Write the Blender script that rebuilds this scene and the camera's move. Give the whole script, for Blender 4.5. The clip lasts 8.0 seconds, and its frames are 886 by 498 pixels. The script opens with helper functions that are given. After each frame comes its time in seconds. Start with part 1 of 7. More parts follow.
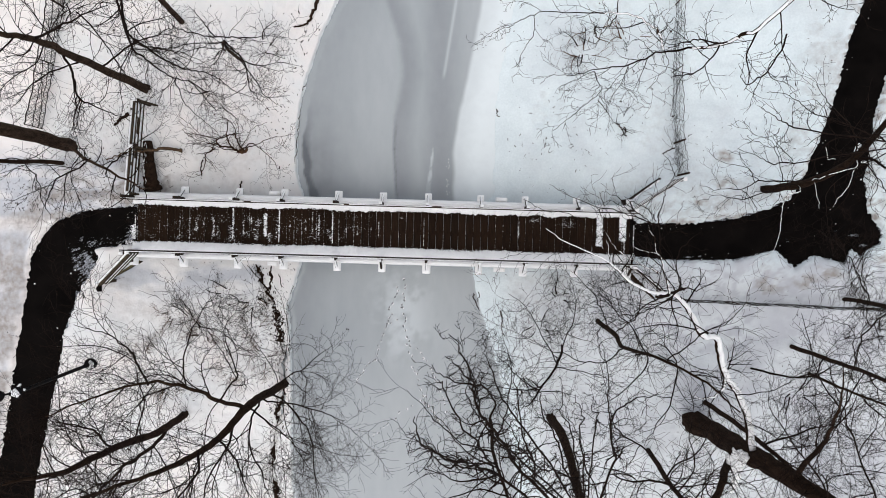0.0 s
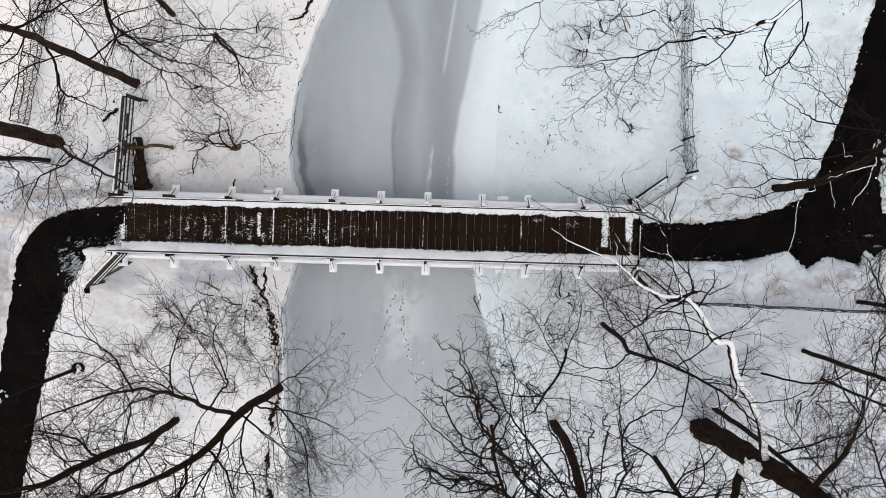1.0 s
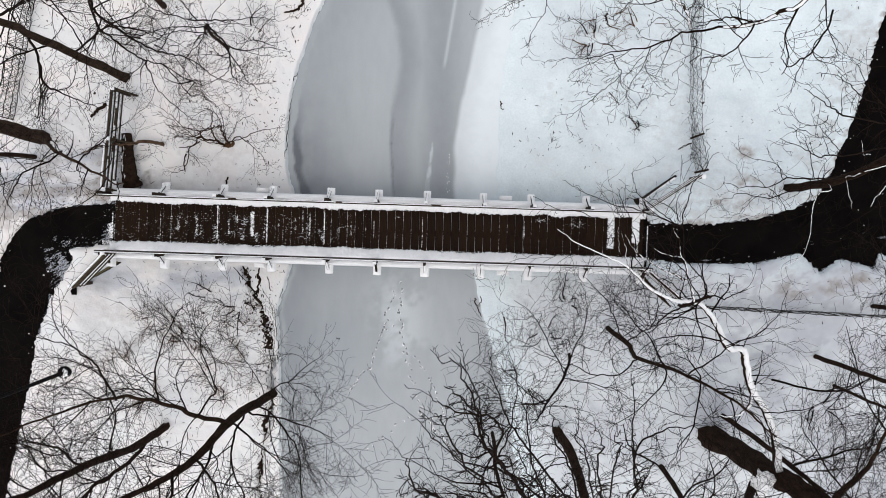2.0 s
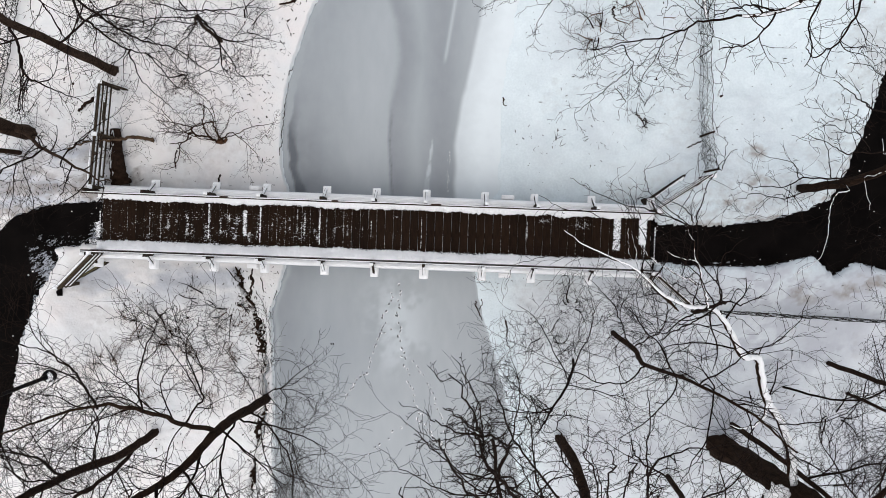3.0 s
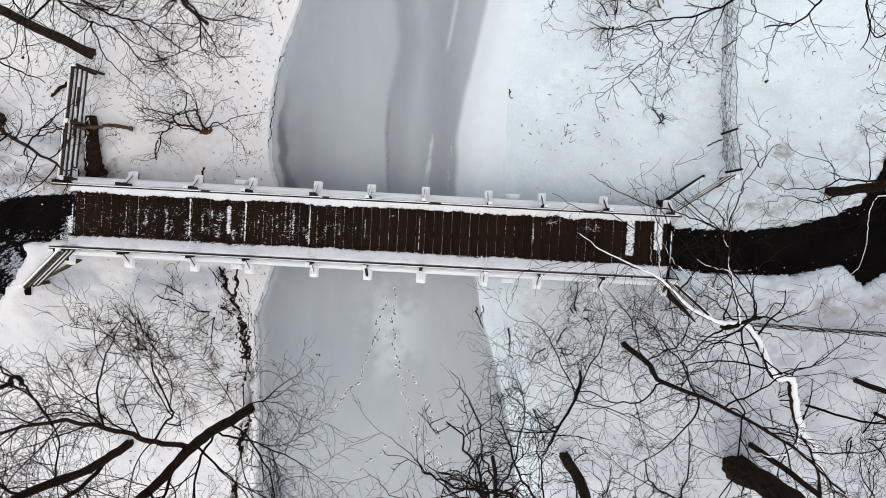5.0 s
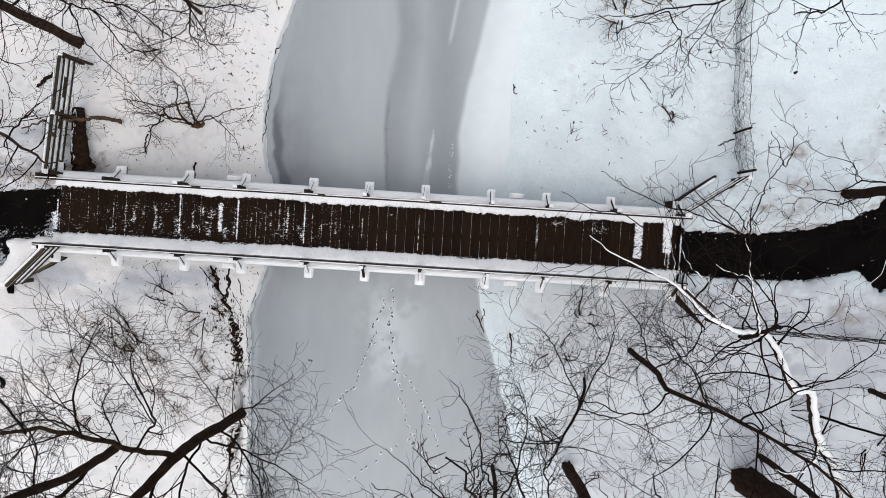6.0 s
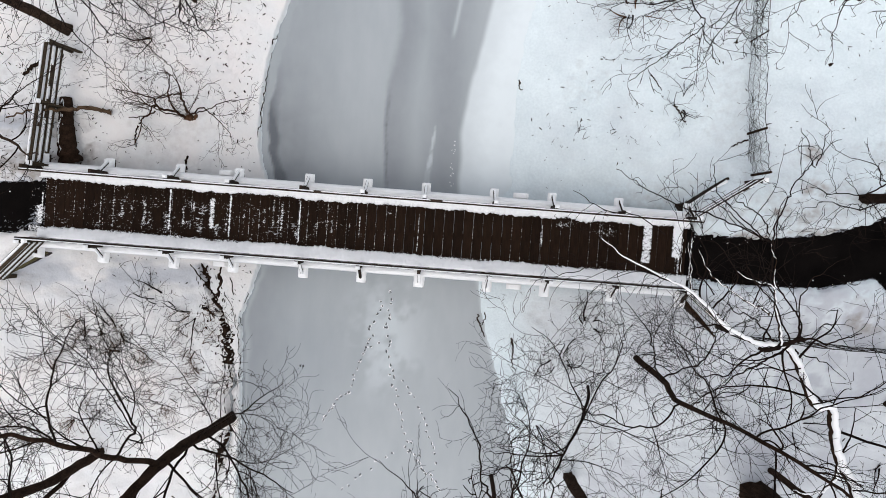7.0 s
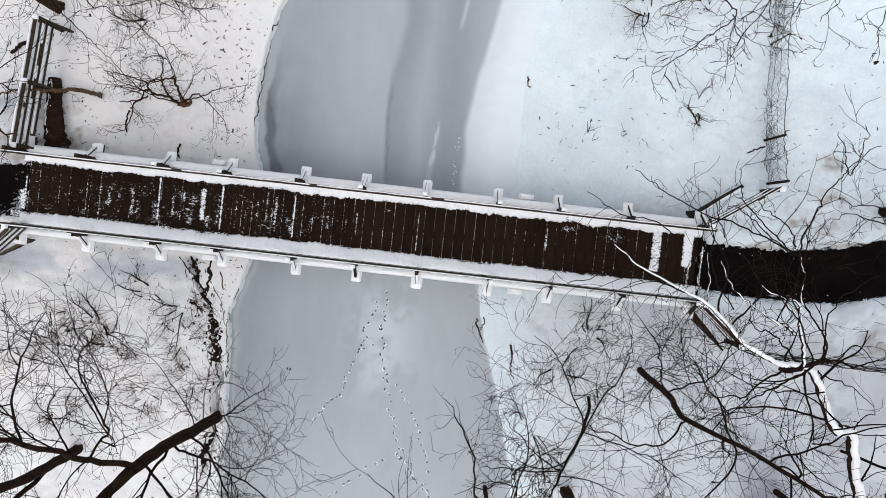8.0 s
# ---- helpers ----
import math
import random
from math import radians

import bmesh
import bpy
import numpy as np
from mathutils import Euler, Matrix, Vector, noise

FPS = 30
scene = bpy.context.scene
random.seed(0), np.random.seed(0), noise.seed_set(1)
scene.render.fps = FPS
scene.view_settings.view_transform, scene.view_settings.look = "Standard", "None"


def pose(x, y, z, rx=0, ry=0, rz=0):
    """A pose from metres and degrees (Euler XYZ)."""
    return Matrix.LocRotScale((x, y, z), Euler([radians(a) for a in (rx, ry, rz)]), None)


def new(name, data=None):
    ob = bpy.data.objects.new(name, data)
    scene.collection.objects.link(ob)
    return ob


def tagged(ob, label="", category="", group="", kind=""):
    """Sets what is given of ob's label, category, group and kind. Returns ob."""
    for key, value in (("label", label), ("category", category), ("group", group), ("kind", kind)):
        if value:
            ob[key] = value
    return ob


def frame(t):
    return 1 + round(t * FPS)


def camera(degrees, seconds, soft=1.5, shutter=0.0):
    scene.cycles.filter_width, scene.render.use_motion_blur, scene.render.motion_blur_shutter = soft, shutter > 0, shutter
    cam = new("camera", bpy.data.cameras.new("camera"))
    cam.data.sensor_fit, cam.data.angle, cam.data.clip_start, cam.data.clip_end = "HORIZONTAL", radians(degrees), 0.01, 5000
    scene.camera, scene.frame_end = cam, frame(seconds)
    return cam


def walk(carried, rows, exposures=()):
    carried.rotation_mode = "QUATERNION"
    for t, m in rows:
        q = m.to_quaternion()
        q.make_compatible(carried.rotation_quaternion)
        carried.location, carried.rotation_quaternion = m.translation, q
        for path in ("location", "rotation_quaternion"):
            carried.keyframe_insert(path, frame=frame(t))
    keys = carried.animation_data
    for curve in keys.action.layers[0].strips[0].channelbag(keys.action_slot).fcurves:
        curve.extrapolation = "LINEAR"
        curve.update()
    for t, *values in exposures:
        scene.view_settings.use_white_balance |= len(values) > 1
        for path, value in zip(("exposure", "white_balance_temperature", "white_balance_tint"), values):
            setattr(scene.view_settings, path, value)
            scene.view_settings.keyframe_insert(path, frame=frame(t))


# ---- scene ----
import collections
import functools

cam = camera(60.0, 8.0, soft=0.6)
# seconds, x, y, height, turn; the drone sinks straight down and turns slowly
TILT = -1.7
ROWS = [
    (0.0, 0.000, 0.000, 26.268, 0.00),
    (0.5, 0.001, -0.003, 25.848, 0.02),
    (1.0, 0.002, -0.006, 25.430, 0.05),
    (1.5, 0.004, -0.005, 25.021, 0.13),
    (3.0, 0.008, 0.004, 23.773, 0.49),
    (3.5, 0.013, 0.009, 23.372, 0.66),
    (4.0, 0.017, 0.013, 22.962, 0.87),
    (4.5, 0.017, 0.014, 22.558, 1.11),
    (6.0, 0.008, 0.009, 21.348, 1.96),
    (6.5, 0.000, 0.009, 20.960, 2.29),
    (7.0, -0.010, 0.006, 20.563, 2.80),
    (7.5, -0.017, 0.001, 20.172, 3.59),
    (8.0, -0.024, -0.002, 19.768, 4.75),
]
walk(cam, [(t, pose(x, y, z, 0, 0, turn) @ pose(0, 0, 0, TILT)) for t, x, y, z, turn in ROWS],
     exposures=[(0.0, 0.12, 6600, 10), (4.0, 0.155, 6530, 10), (6.5, 0.18, 6530, 10), (8.0, 0.19, 6440, 10)])

# ---- world, light, exposure ----
world = bpy.data.worlds.new("overcast")
scene.world = world
world.use_nodes = True
wn, wl = world.node_tree.nodes, world.node_tree.links
wn.clear()
sky = wn.new("ShaderNodeTexSky")
sky.sky_type, sky.sun_disc = "NISHITA", False
sky.sun_elevation, sky.sun_rotation = radians(72), radians(200)
sky.air_density, sky.dust_density = 1.0, 3.0
cloud = wn.new("ShaderNodeHueSaturation")
cloud.inputs["Saturation"].default_value = 0.42
wback, wout = wn.new("ShaderNodeBackground"), wn.new("ShaderNodeOutputWorld")
wback.inputs["Strength"].default_value = 0.15
wl.new(sky.outputs[0], cloud.inputs["Color"])
wl.new(cloud.outputs[0], wback.inputs["Color"])
wl.new(wback.outputs[0], wout.inputs["Surface"])

sun_data = bpy.data.lights.new("sun", "SUN")
sun_data.energy, sun_data.angle, sun_data.color = 0.9, radians(75), (1.0, 0.98, 0.95)
sun = new("sun", sun_data)
sun.matrix_world = pose(0, 0, 30, 18, 0, 200 - 180)


# ---- materials ----
def material(name, dark, light, rough=0.7, scale=6.0, grain=40.0, bump=0.15, stretch=(1, 1, 1), spec=0.3, vary=0.0, mid=0.5):
    """Two scales of colour noise with fine relief."""
    m = bpy.data.materials.new(name)
    m.use_nodes = True
    n, l = m.node_tree.nodes, m.node_tree.links
    b = n["Principled BSDF"]
    co = n.new("ShaderNodeTexCoord")
    mp = n.new("ShaderNodeMapping")
    mp.inputs["Scale"].default_value = stretch
    l.new(co.outputs["Object"], mp.inputs["Vector"])
    big, fine = n.new("ShaderNodeTexNoise"), n.new("ShaderNodeTexNoise")
    big.inputs["Scale"].default_value, fine.inputs["Scale"].default_value = scale, grain
    big.inputs["Detail"].default_value = fine.inputs["Detail"].default_value = 5
    l.new(mp.outputs[0], big.inputs["Vector"])
    l.new(mp.outputs[0], fine.inputs["Vector"])
    add = n.new("ShaderNodeMix")
    add.data_type = "FLOAT"
    add.inputs[0].default_value = 0.45
    l.new(big.outputs["Fac"], add.inputs[2])
    l.new(fine.outputs["Fac"], add.inputs[3])
    last = add.outputs[0]
    if vary:
        info, ma = n.new("ShaderNodeObjectInfo"), n.new("ShaderNodeMath")
        ma.operation = "MULTIPLY_ADD"
        ma.inputs[1].default_value = vary
        l.new(info.outputs["Random"], ma.inputs[0])
        l.new(last, ma.inputs[2])
        last = ma.outputs[0]
    ramp = n.new("ShaderNodeValToRGB")
    ramp.color_ramp.elements[0].position, ramp.color_ramp.elements[1].position = mid - 0.17, mid + 0.2 + vary
    ramp.color_ramp.elements[0].color, ramp.color_ramp.elements[1].color = (*dark, 1), (*light, 1)
    l.new(last, ramp.inputs[0])
    l.new(ramp.outputs[0], b.inputs["Base Color"])
    b.inputs["Roughness"].default_value = rough
    b.inputs["Specular IOR Level"].default_value = spec
    bp = n.new("ShaderNodeBump")
    bp.inputs["Strength"].default_value, bp.inputs["Distance"].default_value = bump, 0.03
    l.new(add.outputs[0], bp.inputs["Height"])
    l.new(bp.outputs[0], b.inputs["Normal"])
    return m


SNOW = material("snow", (0.78, 0.795, 0.81), (0.92, 0.925, 0.93), 0.75, 4.0, 34.0, 1.0, spec=0.2)
CLEAN = material("fresh_snow", (0.90, 0.90, 0.90), (0.95, 0.95, 0.95), 0.75, 5.0, 50.0, 0.3, spec=0.2)
PLANK = material("wet_plank", (0.0034, 0.0019, 0.0012), (0.027, 0.0138, 0.0074), 0.6, 3.0, 22.0, 0.3, (6, 1, 6), 0.04, 0.12)
TIMBER = material("weathered_timber", (0.010, 0.007, 0.005), (0.060, 0.042, 0.031), 0.8, 4.0, 30.0, 0.35, (1, 6, 6), 0.05, 0.15)
MOSSY = material("mossy_timber", (0.035, 0.031, 0.014), (0.19, 0.165, 0.085), 0.85, 4.0, 30.0, 0.4, (1, 6, 6), 0.05)
ASPHALT = material("wet_asphalt", (0.0012, 0.0010, 0.0010), (0.0065, 0.0052, 0.0046), 0.7, 1.5, 60.0, 0.35, spec=0.02)
BARK = material("dark_bark", (0.005, 0.0035, 0.0026), (0.055, 0.032, 0.021), 0.9, 8.0, 40.0, 1.0, (1, 1, 0.35), 0.03, 0.1)
GREYBARK = material("grey_bark", (0.012, 0.008, 0.006), (0.085, 0.054, 0.037), 0.9, 8.0, 40.0, 1.0, (1, 1, 0.35), 0.03)
TWIG = material("twig_bark", (0.005, 0.0034, 0.003), (0.024, 0.0155, 0.012), 0.9, 5.0, 30.0, 0.2, spec=0.03)
REDTWIG = material("reddish_twig", (0.035, 0.018, 0.011), (0.16, 0.085, 0.045), 0.9, 5.0, 30.0, 0.2, spec=0.1)
OLDRAIL = material("old_rail_timber", (0.016, 0.012, 0.008), (0.105, 0.080, 0.055), 0.85, 4.0, 30.0, 0.4, (1, 6, 6), 0.05, 0.15)
STEM = material("brown_stem", (0.010, 0.006, 0.004), (0.075, 0.040, 0.024), 0.9, 8.0, 40.0, 0.6, spec=0.03)
DEADWOOD = material("bare_dead_wood", (0.045, 0.028, 0.016), (0.16, 0.10, 0.06), 0.85, 6.0, 40.0, 0.5, (1, 1, 1), 0.15)
LITTER = material("leaf_litter", (0.008, 0.005, 0.004), (0.045, 0.028, 0.018), 0.9, 5.0, 40.0, 0.2, spec=0.03)
STEEL = material("painted_steel", (0.003, 0.003, 0.0035), (0.009, 0.009, 0.010), 0.6, 4.0, 60.0, 0.05, spec=0.02)
WIRE = material("rusty_wire", (0.008, 0.008, 0.007), (0.034, 0.032, 0.028), 0.7, 10.0, 60.0, 0.1, spec=0.1)


def dust(m, x0, x1, scale, level):
    """Thin smears of snow, broken and combed along the grain, on pieces that lie between x0 and x1 of their thing."""
    n, l = m.node_tree.nodes, m.node_tree.links
    b = n["Principled BSDF"]
    co, info, shift = n.new("ShaderNodeTexCoord"), n.new("ShaderNodeObjectInfo"), n.new("ShaderNodeVectorMath")
    l.new(co.outputs["Object"], shift.inputs[0])
    l.new(info.outputs["Location"], shift.inputs[1])
    mp = n.new("ShaderNodeMapping")
    mp.inputs["Scale"].default_value, mp.inputs["Rotation"].default_value = (0.5, 1.5, 1.0), (0, 0, radians(-12))
    l.new(shift.outputs[0], mp.inputs["Vector"])
    fine, patch, sep = n.new("ShaderNodeTexNoise"), n.new("ShaderNodeTexNoise"), n.new("ShaderNodeSeparateXYZ")
    fine.inputs["Scale"].default_value, fine.inputs["Detail"].default_value, fine.inputs["Roughness"].default_value = scale, 8, 0.72
    patch.inputs["Scale"].default_value, patch.inputs["Detail"].default_value = 2.1, 2
    l.new(mp.outputs[0], fine.inputs["Vector"])
    l.new(shift.outputs[0], patch.inputs["Vector"])
    l.new(info.outputs["Location"], sep.inputs[0])
    area = n.new("ShaderNodeMapRange")
    area.interpolation_type = "SMOOTHSTEP"
    for i, v in enumerate((x0, x1, 1.0, 0.0)):
        area.inputs[i + 1].default_value = v
    l.new(sep.outputs["X"], area.inputs[0])
    a1, a2 = n.new("ShaderNodeMath"), n.new("ShaderNodeMath")
    a1.operation, a2.operation = "MULTIPLY_ADD", "MULTIPLY_ADD"
    a1.inputs[1].default_value, a2.inputs[1].default_value = 0.7, 0.10
    l.new(patch.outputs["Fac"], a1.inputs[0])
    l.new(fine.outputs["Fac"], a1.inputs[2])
    l.new(area.outputs[0], a2.inputs[0])
    l.new(a1.outputs[0], a2.inputs[2])
    mr = n.new("ShaderNodeMapRange")
    mr.inputs[1].default_value, mr.inputs[2].default_value = level, level + 0.06
    l.new(a2.outputs[0], mr.inputs[0])
    mx = n.new("ShaderNodeMix")
    mx.data_type = "RGBA"
    l.new(mr.outputs[0], mx.inputs[0])
    l.new(b.inputs["Base Color"].links[0].from_socket, mx.inputs[6])
    mx.inputs[7].default_value = (0.72, 0.73, 0.75, 1)
    l.new(mx.outputs[2], b.inputs["Base Color"])


dust(PLANK, -4.0, 1.5, 15.0, 1.16)


def blend_by(m, name, color, rough=None, noise_scale=9.0, broken=1.0, low=0.0, high=1.0):
    """Lays a second colour over m where the mesh attribute is high, with a broken edge."""
    n, l = m.node_tree.nodes, m.node_tree.links
    b = n["Principled BSDF"]
    at = n.new("ShaderNodeAttribute")
    at.attribute_name = name
    tx = n.new("ShaderNodeTexNoise")
    tx.inputs["Scale"].default_value, tx.inputs["Detail"].default_value = noise_scale, 6
    co = n.new("ShaderNodeTexCoord")
    l.new(co.outputs["Object"], tx.inputs["Vector"])
    sc = n.new("ShaderNodeMath")
    sc.operation = "MULTIPLY_ADD"
    sc.inputs[1].default_value, sc.inputs[2].default_value = broken, 1 - broken / 2
    l.new(tx.outputs["Fac"], sc.inputs[0])
    ad = n.new("ShaderNodeMath")
    ad.operation = "MULTIPLY"
    l.new(at.outputs["Fac"], ad.inputs[0])
    l.new(sc.outputs[0], ad.inputs[1])
    mr = n.new("ShaderNodeMapRange")
    mr.inputs[1].default_value, mr.inputs[2].default_value = low, high
    l.new(ad.outputs[0], mr.inputs[0])
    mx = n.new("ShaderNodeMix")
    mx.data_type = "RGBA"
    old = b.inputs["Base Color"].links[0].from_socket
    l.new(mr.outputs[0], mx.inputs[0])
    l.new(old, mx.inputs[6])
    mx.inputs[7].default_value = (*color, 1)
    l.new(mx.outputs[2], b.inputs["Base Color"])
    if rough is not None:
        mf = n.new("ShaderNodeMix")
        mf.data_type = "FLOAT"
        mf.inputs[2].default_value, mf.inputs[3].default_value = b.inputs["Roughness"].default_value, rough
        l.new(mr.outputs[0], mf.inputs[0])
        l.new(mf.outputs[0], b.inputs["Roughness"])
    return m


GROUND = material("ground_snow", (0.640, 0.715, 0.738), (0.782, 0.858, 0.876), 0.8, 1.2, 16.0, 1.0, spec=0.15)
blend_by(GROUND, "soil", (0.016, 0.011, 0.008), 0.9, 9.0, 1.6, 0.30, 0.50)
blend_by(GROUND, "stain", (0.855, 0.805, 0.775), 0.8, 1.5, 0.8)
# grey of wet slushy snow, and of shade painted in below trees and bridge
blend_by(GROUND, "damp_shade", (0.53, 0.545, 0.58), 0.7, 2.5, 0.8)
blend_by(GROUND, "litter", (0.34, 0.31, 0.29), 0.9, 6.0, 2.0, 0.25, 1.3)
FILM = material("thin_snow", (0.022, 0.016, 0.013), (0.060, 0.050, 0.045), 0.7, 8.0, 60.0, 0.4, spec=0.1)
blend_by(FILM, "depth", (0.86, 0.87, 0.88), 0.8, 60.0, 0.7, 0.0, 0.95)
SLUSH = material("grey_slush", (0.010, 0.008, 0.007), (0.035, 0.032, 0.032), 0.6, 6.0, 50.0, 0.4, spec=0.1)
blend_by(SLUSH, "depth", (0.33, 0.35, 0.385), 0.7, 40.0, 0.8, 0.0, 1.0)
ICE = material("river_ice", (0.342, 0.372, 0.390), (0.402, 0.429, 0.444), 0.42, 0.4, 3.0, 0.02, (1, 0.35, 1), 0.3)
blend_by(ICE, "wet", (0.120, 0.132, 0.148), 0.3, 3.0, 0.35)
blend_by(ICE, "frost", (0.735, 0.79, 0.805), 0.8, 3.0, 0.3)


# ---- mesh helpers ----
def part(name, bm, mat, parent, label=""):
    """A bmesh as ONE mesh object under a thing or a part."""
    me = bpy.data.meshes.new(name)
    bm.to_mesh(me)
    bm.free()
    me.materials.append(mat)
    ob = new(name, me)
    ob.parent = parent
    return tagged(ob, label) if label else ob


def from_lists(name, verts, faces, mat, parent=None, smooth=False):
    me = bpy.data.meshes.new(name)
    me.from_pydata(verts, [], faces)
    me.materials.append(mat)
    if smooth:
        me.shade_smooth()
    ob = new(name, me)
    ob.parent = parent
    return ob


def box(bm, cx, cy, cz, sx, sy, sz, turn=None, bevel=0.0):
    """A box in a bmesh, its edges rounded."""
    made = bmesh.ops.create_cube(bm, size=1.0)["verts"]
    bmesh.ops.scale(bm, vec=(sx, sy, sz), verts=made)
    if bevel:
        edges = list({e for v in made for e in v.link_edges})
        made = bmesh.ops.bevel(bm, geom=edges, offset=bevel, segments=2, affect="EDGES", profile=0.6)["verts"]
    if turn is not None:
        bmesh.ops.transform(bm, matrix=turn, verts=made)
    bmesh.ops.translate(bm, vec=(cx, cy, cz), verts=made)
    return made


def beam(bm, a, b, w, h, bevel=0.01):
    """A squared timber from a to b, w wide and h high."""
    a, b = Vector(a), Vector(b)
    d = b - a
    x = d.normalized()
    y = Vector((0, 0, 1)).cross(x)
    y = Vector((1, 0, 0)) if y.length < 0.01 else y.normalized()
    z = x.cross(y)
    turn = Matrix((x, y, z)).transposed().to_4x4()
    c = (a + b) / 2
    return box(bm, c.x, c.y, c.z, d.length, w, h, turn, bevel)


def cyl(bm, x, y, z0, z1, r0, r1, seg=12):
    m = Matrix.Translation((x, y, (z0 + z1) / 2))
    return bmesh.ops.create_cone(bm, cap_ends=True, segments=seg, radius1=r0, radius2=r1, depth=z1 - z0, matrix=m)["verts"]


@functools.lru_cache(maxsize=None)
def skin(k, sides):
    """Faces of one tube of k rings."""
    a = np.arange(sides)
    n = (a + 1) % sides
    f = [tuple(q) for i in range(k - 1) for q in np.stack([i * sides + a, i * sides + n, (i + 1) * sides + n, (i + 1) * sides + a], 1).tolist()]
    return f + [tuple(a[::-1].tolist()), tuple(((k - 1) * sides + a).tolist())]


def tubes(strands, sides, rough=0.0, rng=None):
    """Tapered tubes along strands of (points, radii), as one list of verts and faces."""
    verts, faces, n0 = [], [], 0
    ang = np.arange(sides) * (2 * math.pi / sides)
    ca, sa = np.cos(ang), np.sin(ang)
    for pts, rad in strands:
        p, r = np.asarray(pts, float), np.asarray(rad, float)
        t = np.gradient(p, axis=0)
        t /= np.linalg.norm(t, axis=1)[:, None] + 1e-9
        up = np.array((0.0, 0, 1)) if abs(t[0, 2]) < 0.8 else np.array((1.0, 0, 0))
        u = np.cross(t, up)
        u /= np.linalg.norm(u, axis=1)[:, None] + 1e-9
        w = np.cross(t, u)
        rr = r[:, None] * np.ones(sides)[None, :]
        if rough:
            ribs = rng.normal(0, rough, sides)[None, :] + rng.normal(0, rough * 0.6, rr.shape)
            ribs[:3] *= np.array((2.2, 1.8, 1.3))[:, None]
            rr = rr * (1 + ribs)
        ring = p[:, None, :] + rr[:, :, None] * (u[:, None, :] * ca[None, :, None] + w[:, None, :] * sa[None, :, None])
        verts.extend(map(tuple, ring.reshape(-1, 3).tolist()))
        faces.extend([tuple([i + n0 for i in q]) for q in skin(len(p), sides)])
        n0 += len(p) * sides
    return verts, faces


def spline(ctrl, per=6):
    """Smooth points and radii through the given (x, y, z, r)."""
    c = np.array(ctrl, float)
    c = np.vstack([2 * c[0] - c[1], c, 2 * c[-1] - c[-2]])
    out = []
    for i in range(1, len(c) - 2):
        for k in range(per):
            t = k / per
            out.append(0.5 * (2 * c[i] + (c[i + 1] - c[i - 1]) * t + (2 * c[i - 1] - 5 * c[i] + 4 * c[i + 1] - c[i + 2]) * t * t + (3 * c[i] - c[i - 1] - 3 * c[i + 1] + c[i + 2]) * t ** 3))
    out.append(c[-2])
    p = np.array(out)
    return p[:, :3], np.maximum(p[:, 3], 0.004)


def crooked(start, way, length, r0, rng, n, bend, lift):
    """A twig from start that arcs slowly one way, with small kinks at its buds."""
    pts, w = [np.array(start, float)], np.array(way, float)
    w /= np.linalg.norm(w) + 1e-9
    step = length / n
    arc = rng.normal(0, 0.72, 3) * np.array((1, 1, 0.6)) / n
    sway, swing = rng.normal(0, 0.30 / n ** 0.5, 3), rng.uniform(0, 6.3)
    sign = rng.choice((-1, 1))
    for i in range(n):
        across = np.array((-w[1], w[0], rng.normal(0, 0.4)))
        w = w + across * sign * abs(rng.normal(bend * 0.7, bend * 0.6)) + arc + sway * math.sin(swing + 7.0 * i / n) + np.array((0, 0, lift))
        w /= np.linalg.norm(w)
        pts.append(pts[-1] + w * step * rng.uniform(0.75, 1.25))
        sign = -sign if rng.random() < 0.7 else sign
    return np.array(pts), np.linspace(r0, max(0.0025, r0 * 0.34), n + 1)


def lumps(rows, sides=7, rng=None):
    """Low uneven lumps: rows of (x, y, z, half length, half width, height, turn)."""
    rng = rng or np.random.default_rng(5)
    verts, faces = [], []
    for x, y, z, a, b, h, turn in rows:
        n0 = len(verts)
        c, s = math.cos(turn), math.sin(turn)
        for ringk, (f, hh) in enumerate(((1.0, -0.01), (0.72, h * 0.8))):
            for i in range(sides):
                w = 2 * math.pi * i / sides
                q = f * rng.uniform(0.65, 1.25)
                u, v = a * q * math.cos(w), b * q * math.sin(w)
                verts.append((x + c * u - s * v, y + s * u + c * v, z + hh))
        verts.append((x, y, z + h))
        for i in range(sides):
            j = (i + 1) % sides
            faces.append((n0 + i, n0 + j, n0 + sides + j, n0 + sides + i))
            faces.append((n0 + sides + i, n0 + sides + j, n0 + 2 * sides))
    return verts, faces


TABLE = np.random.default_rng(11).random((256, 256))


def vnoise(x, y):
    """Smooth value noise, 0 to 1."""
    xi, yi = np.floor(x).astype(int), np.floor(y).astype(int)
    u, v = x - xi, y - yi
    u, v = u * u * (3 - 2 * u), v * v * (3 - 2 * v)
    a, b = TABLE[xi % 256, yi % 256], TABLE[(xi + 1) % 256, yi % 256]
    c, d = TABLE[xi % 256, (yi + 1) % 256], TABLE[(xi + 1) % 256, (yi + 1) % 256]
    return (a * (1 - u) + b * u) * (1 - v) + (c * (1 - u) + d * u) * v


def fbm(x, y, octaves=4):
    total, amp, f = 0.0, 0.5, 1.0
    for k in range(octaves):
        total = total + amp * vnoise(x * f + 17.3 * k, y * f + 5.1 * k)
        amp, f = amp * 0.5, f * 2.03
    return total / (1 - 0.5 ** octaves)


def ss(a, b, x):
    t = np.clip((x - a) / (b - a), 0, 1)
    return t * t * (3 - 2 * t)


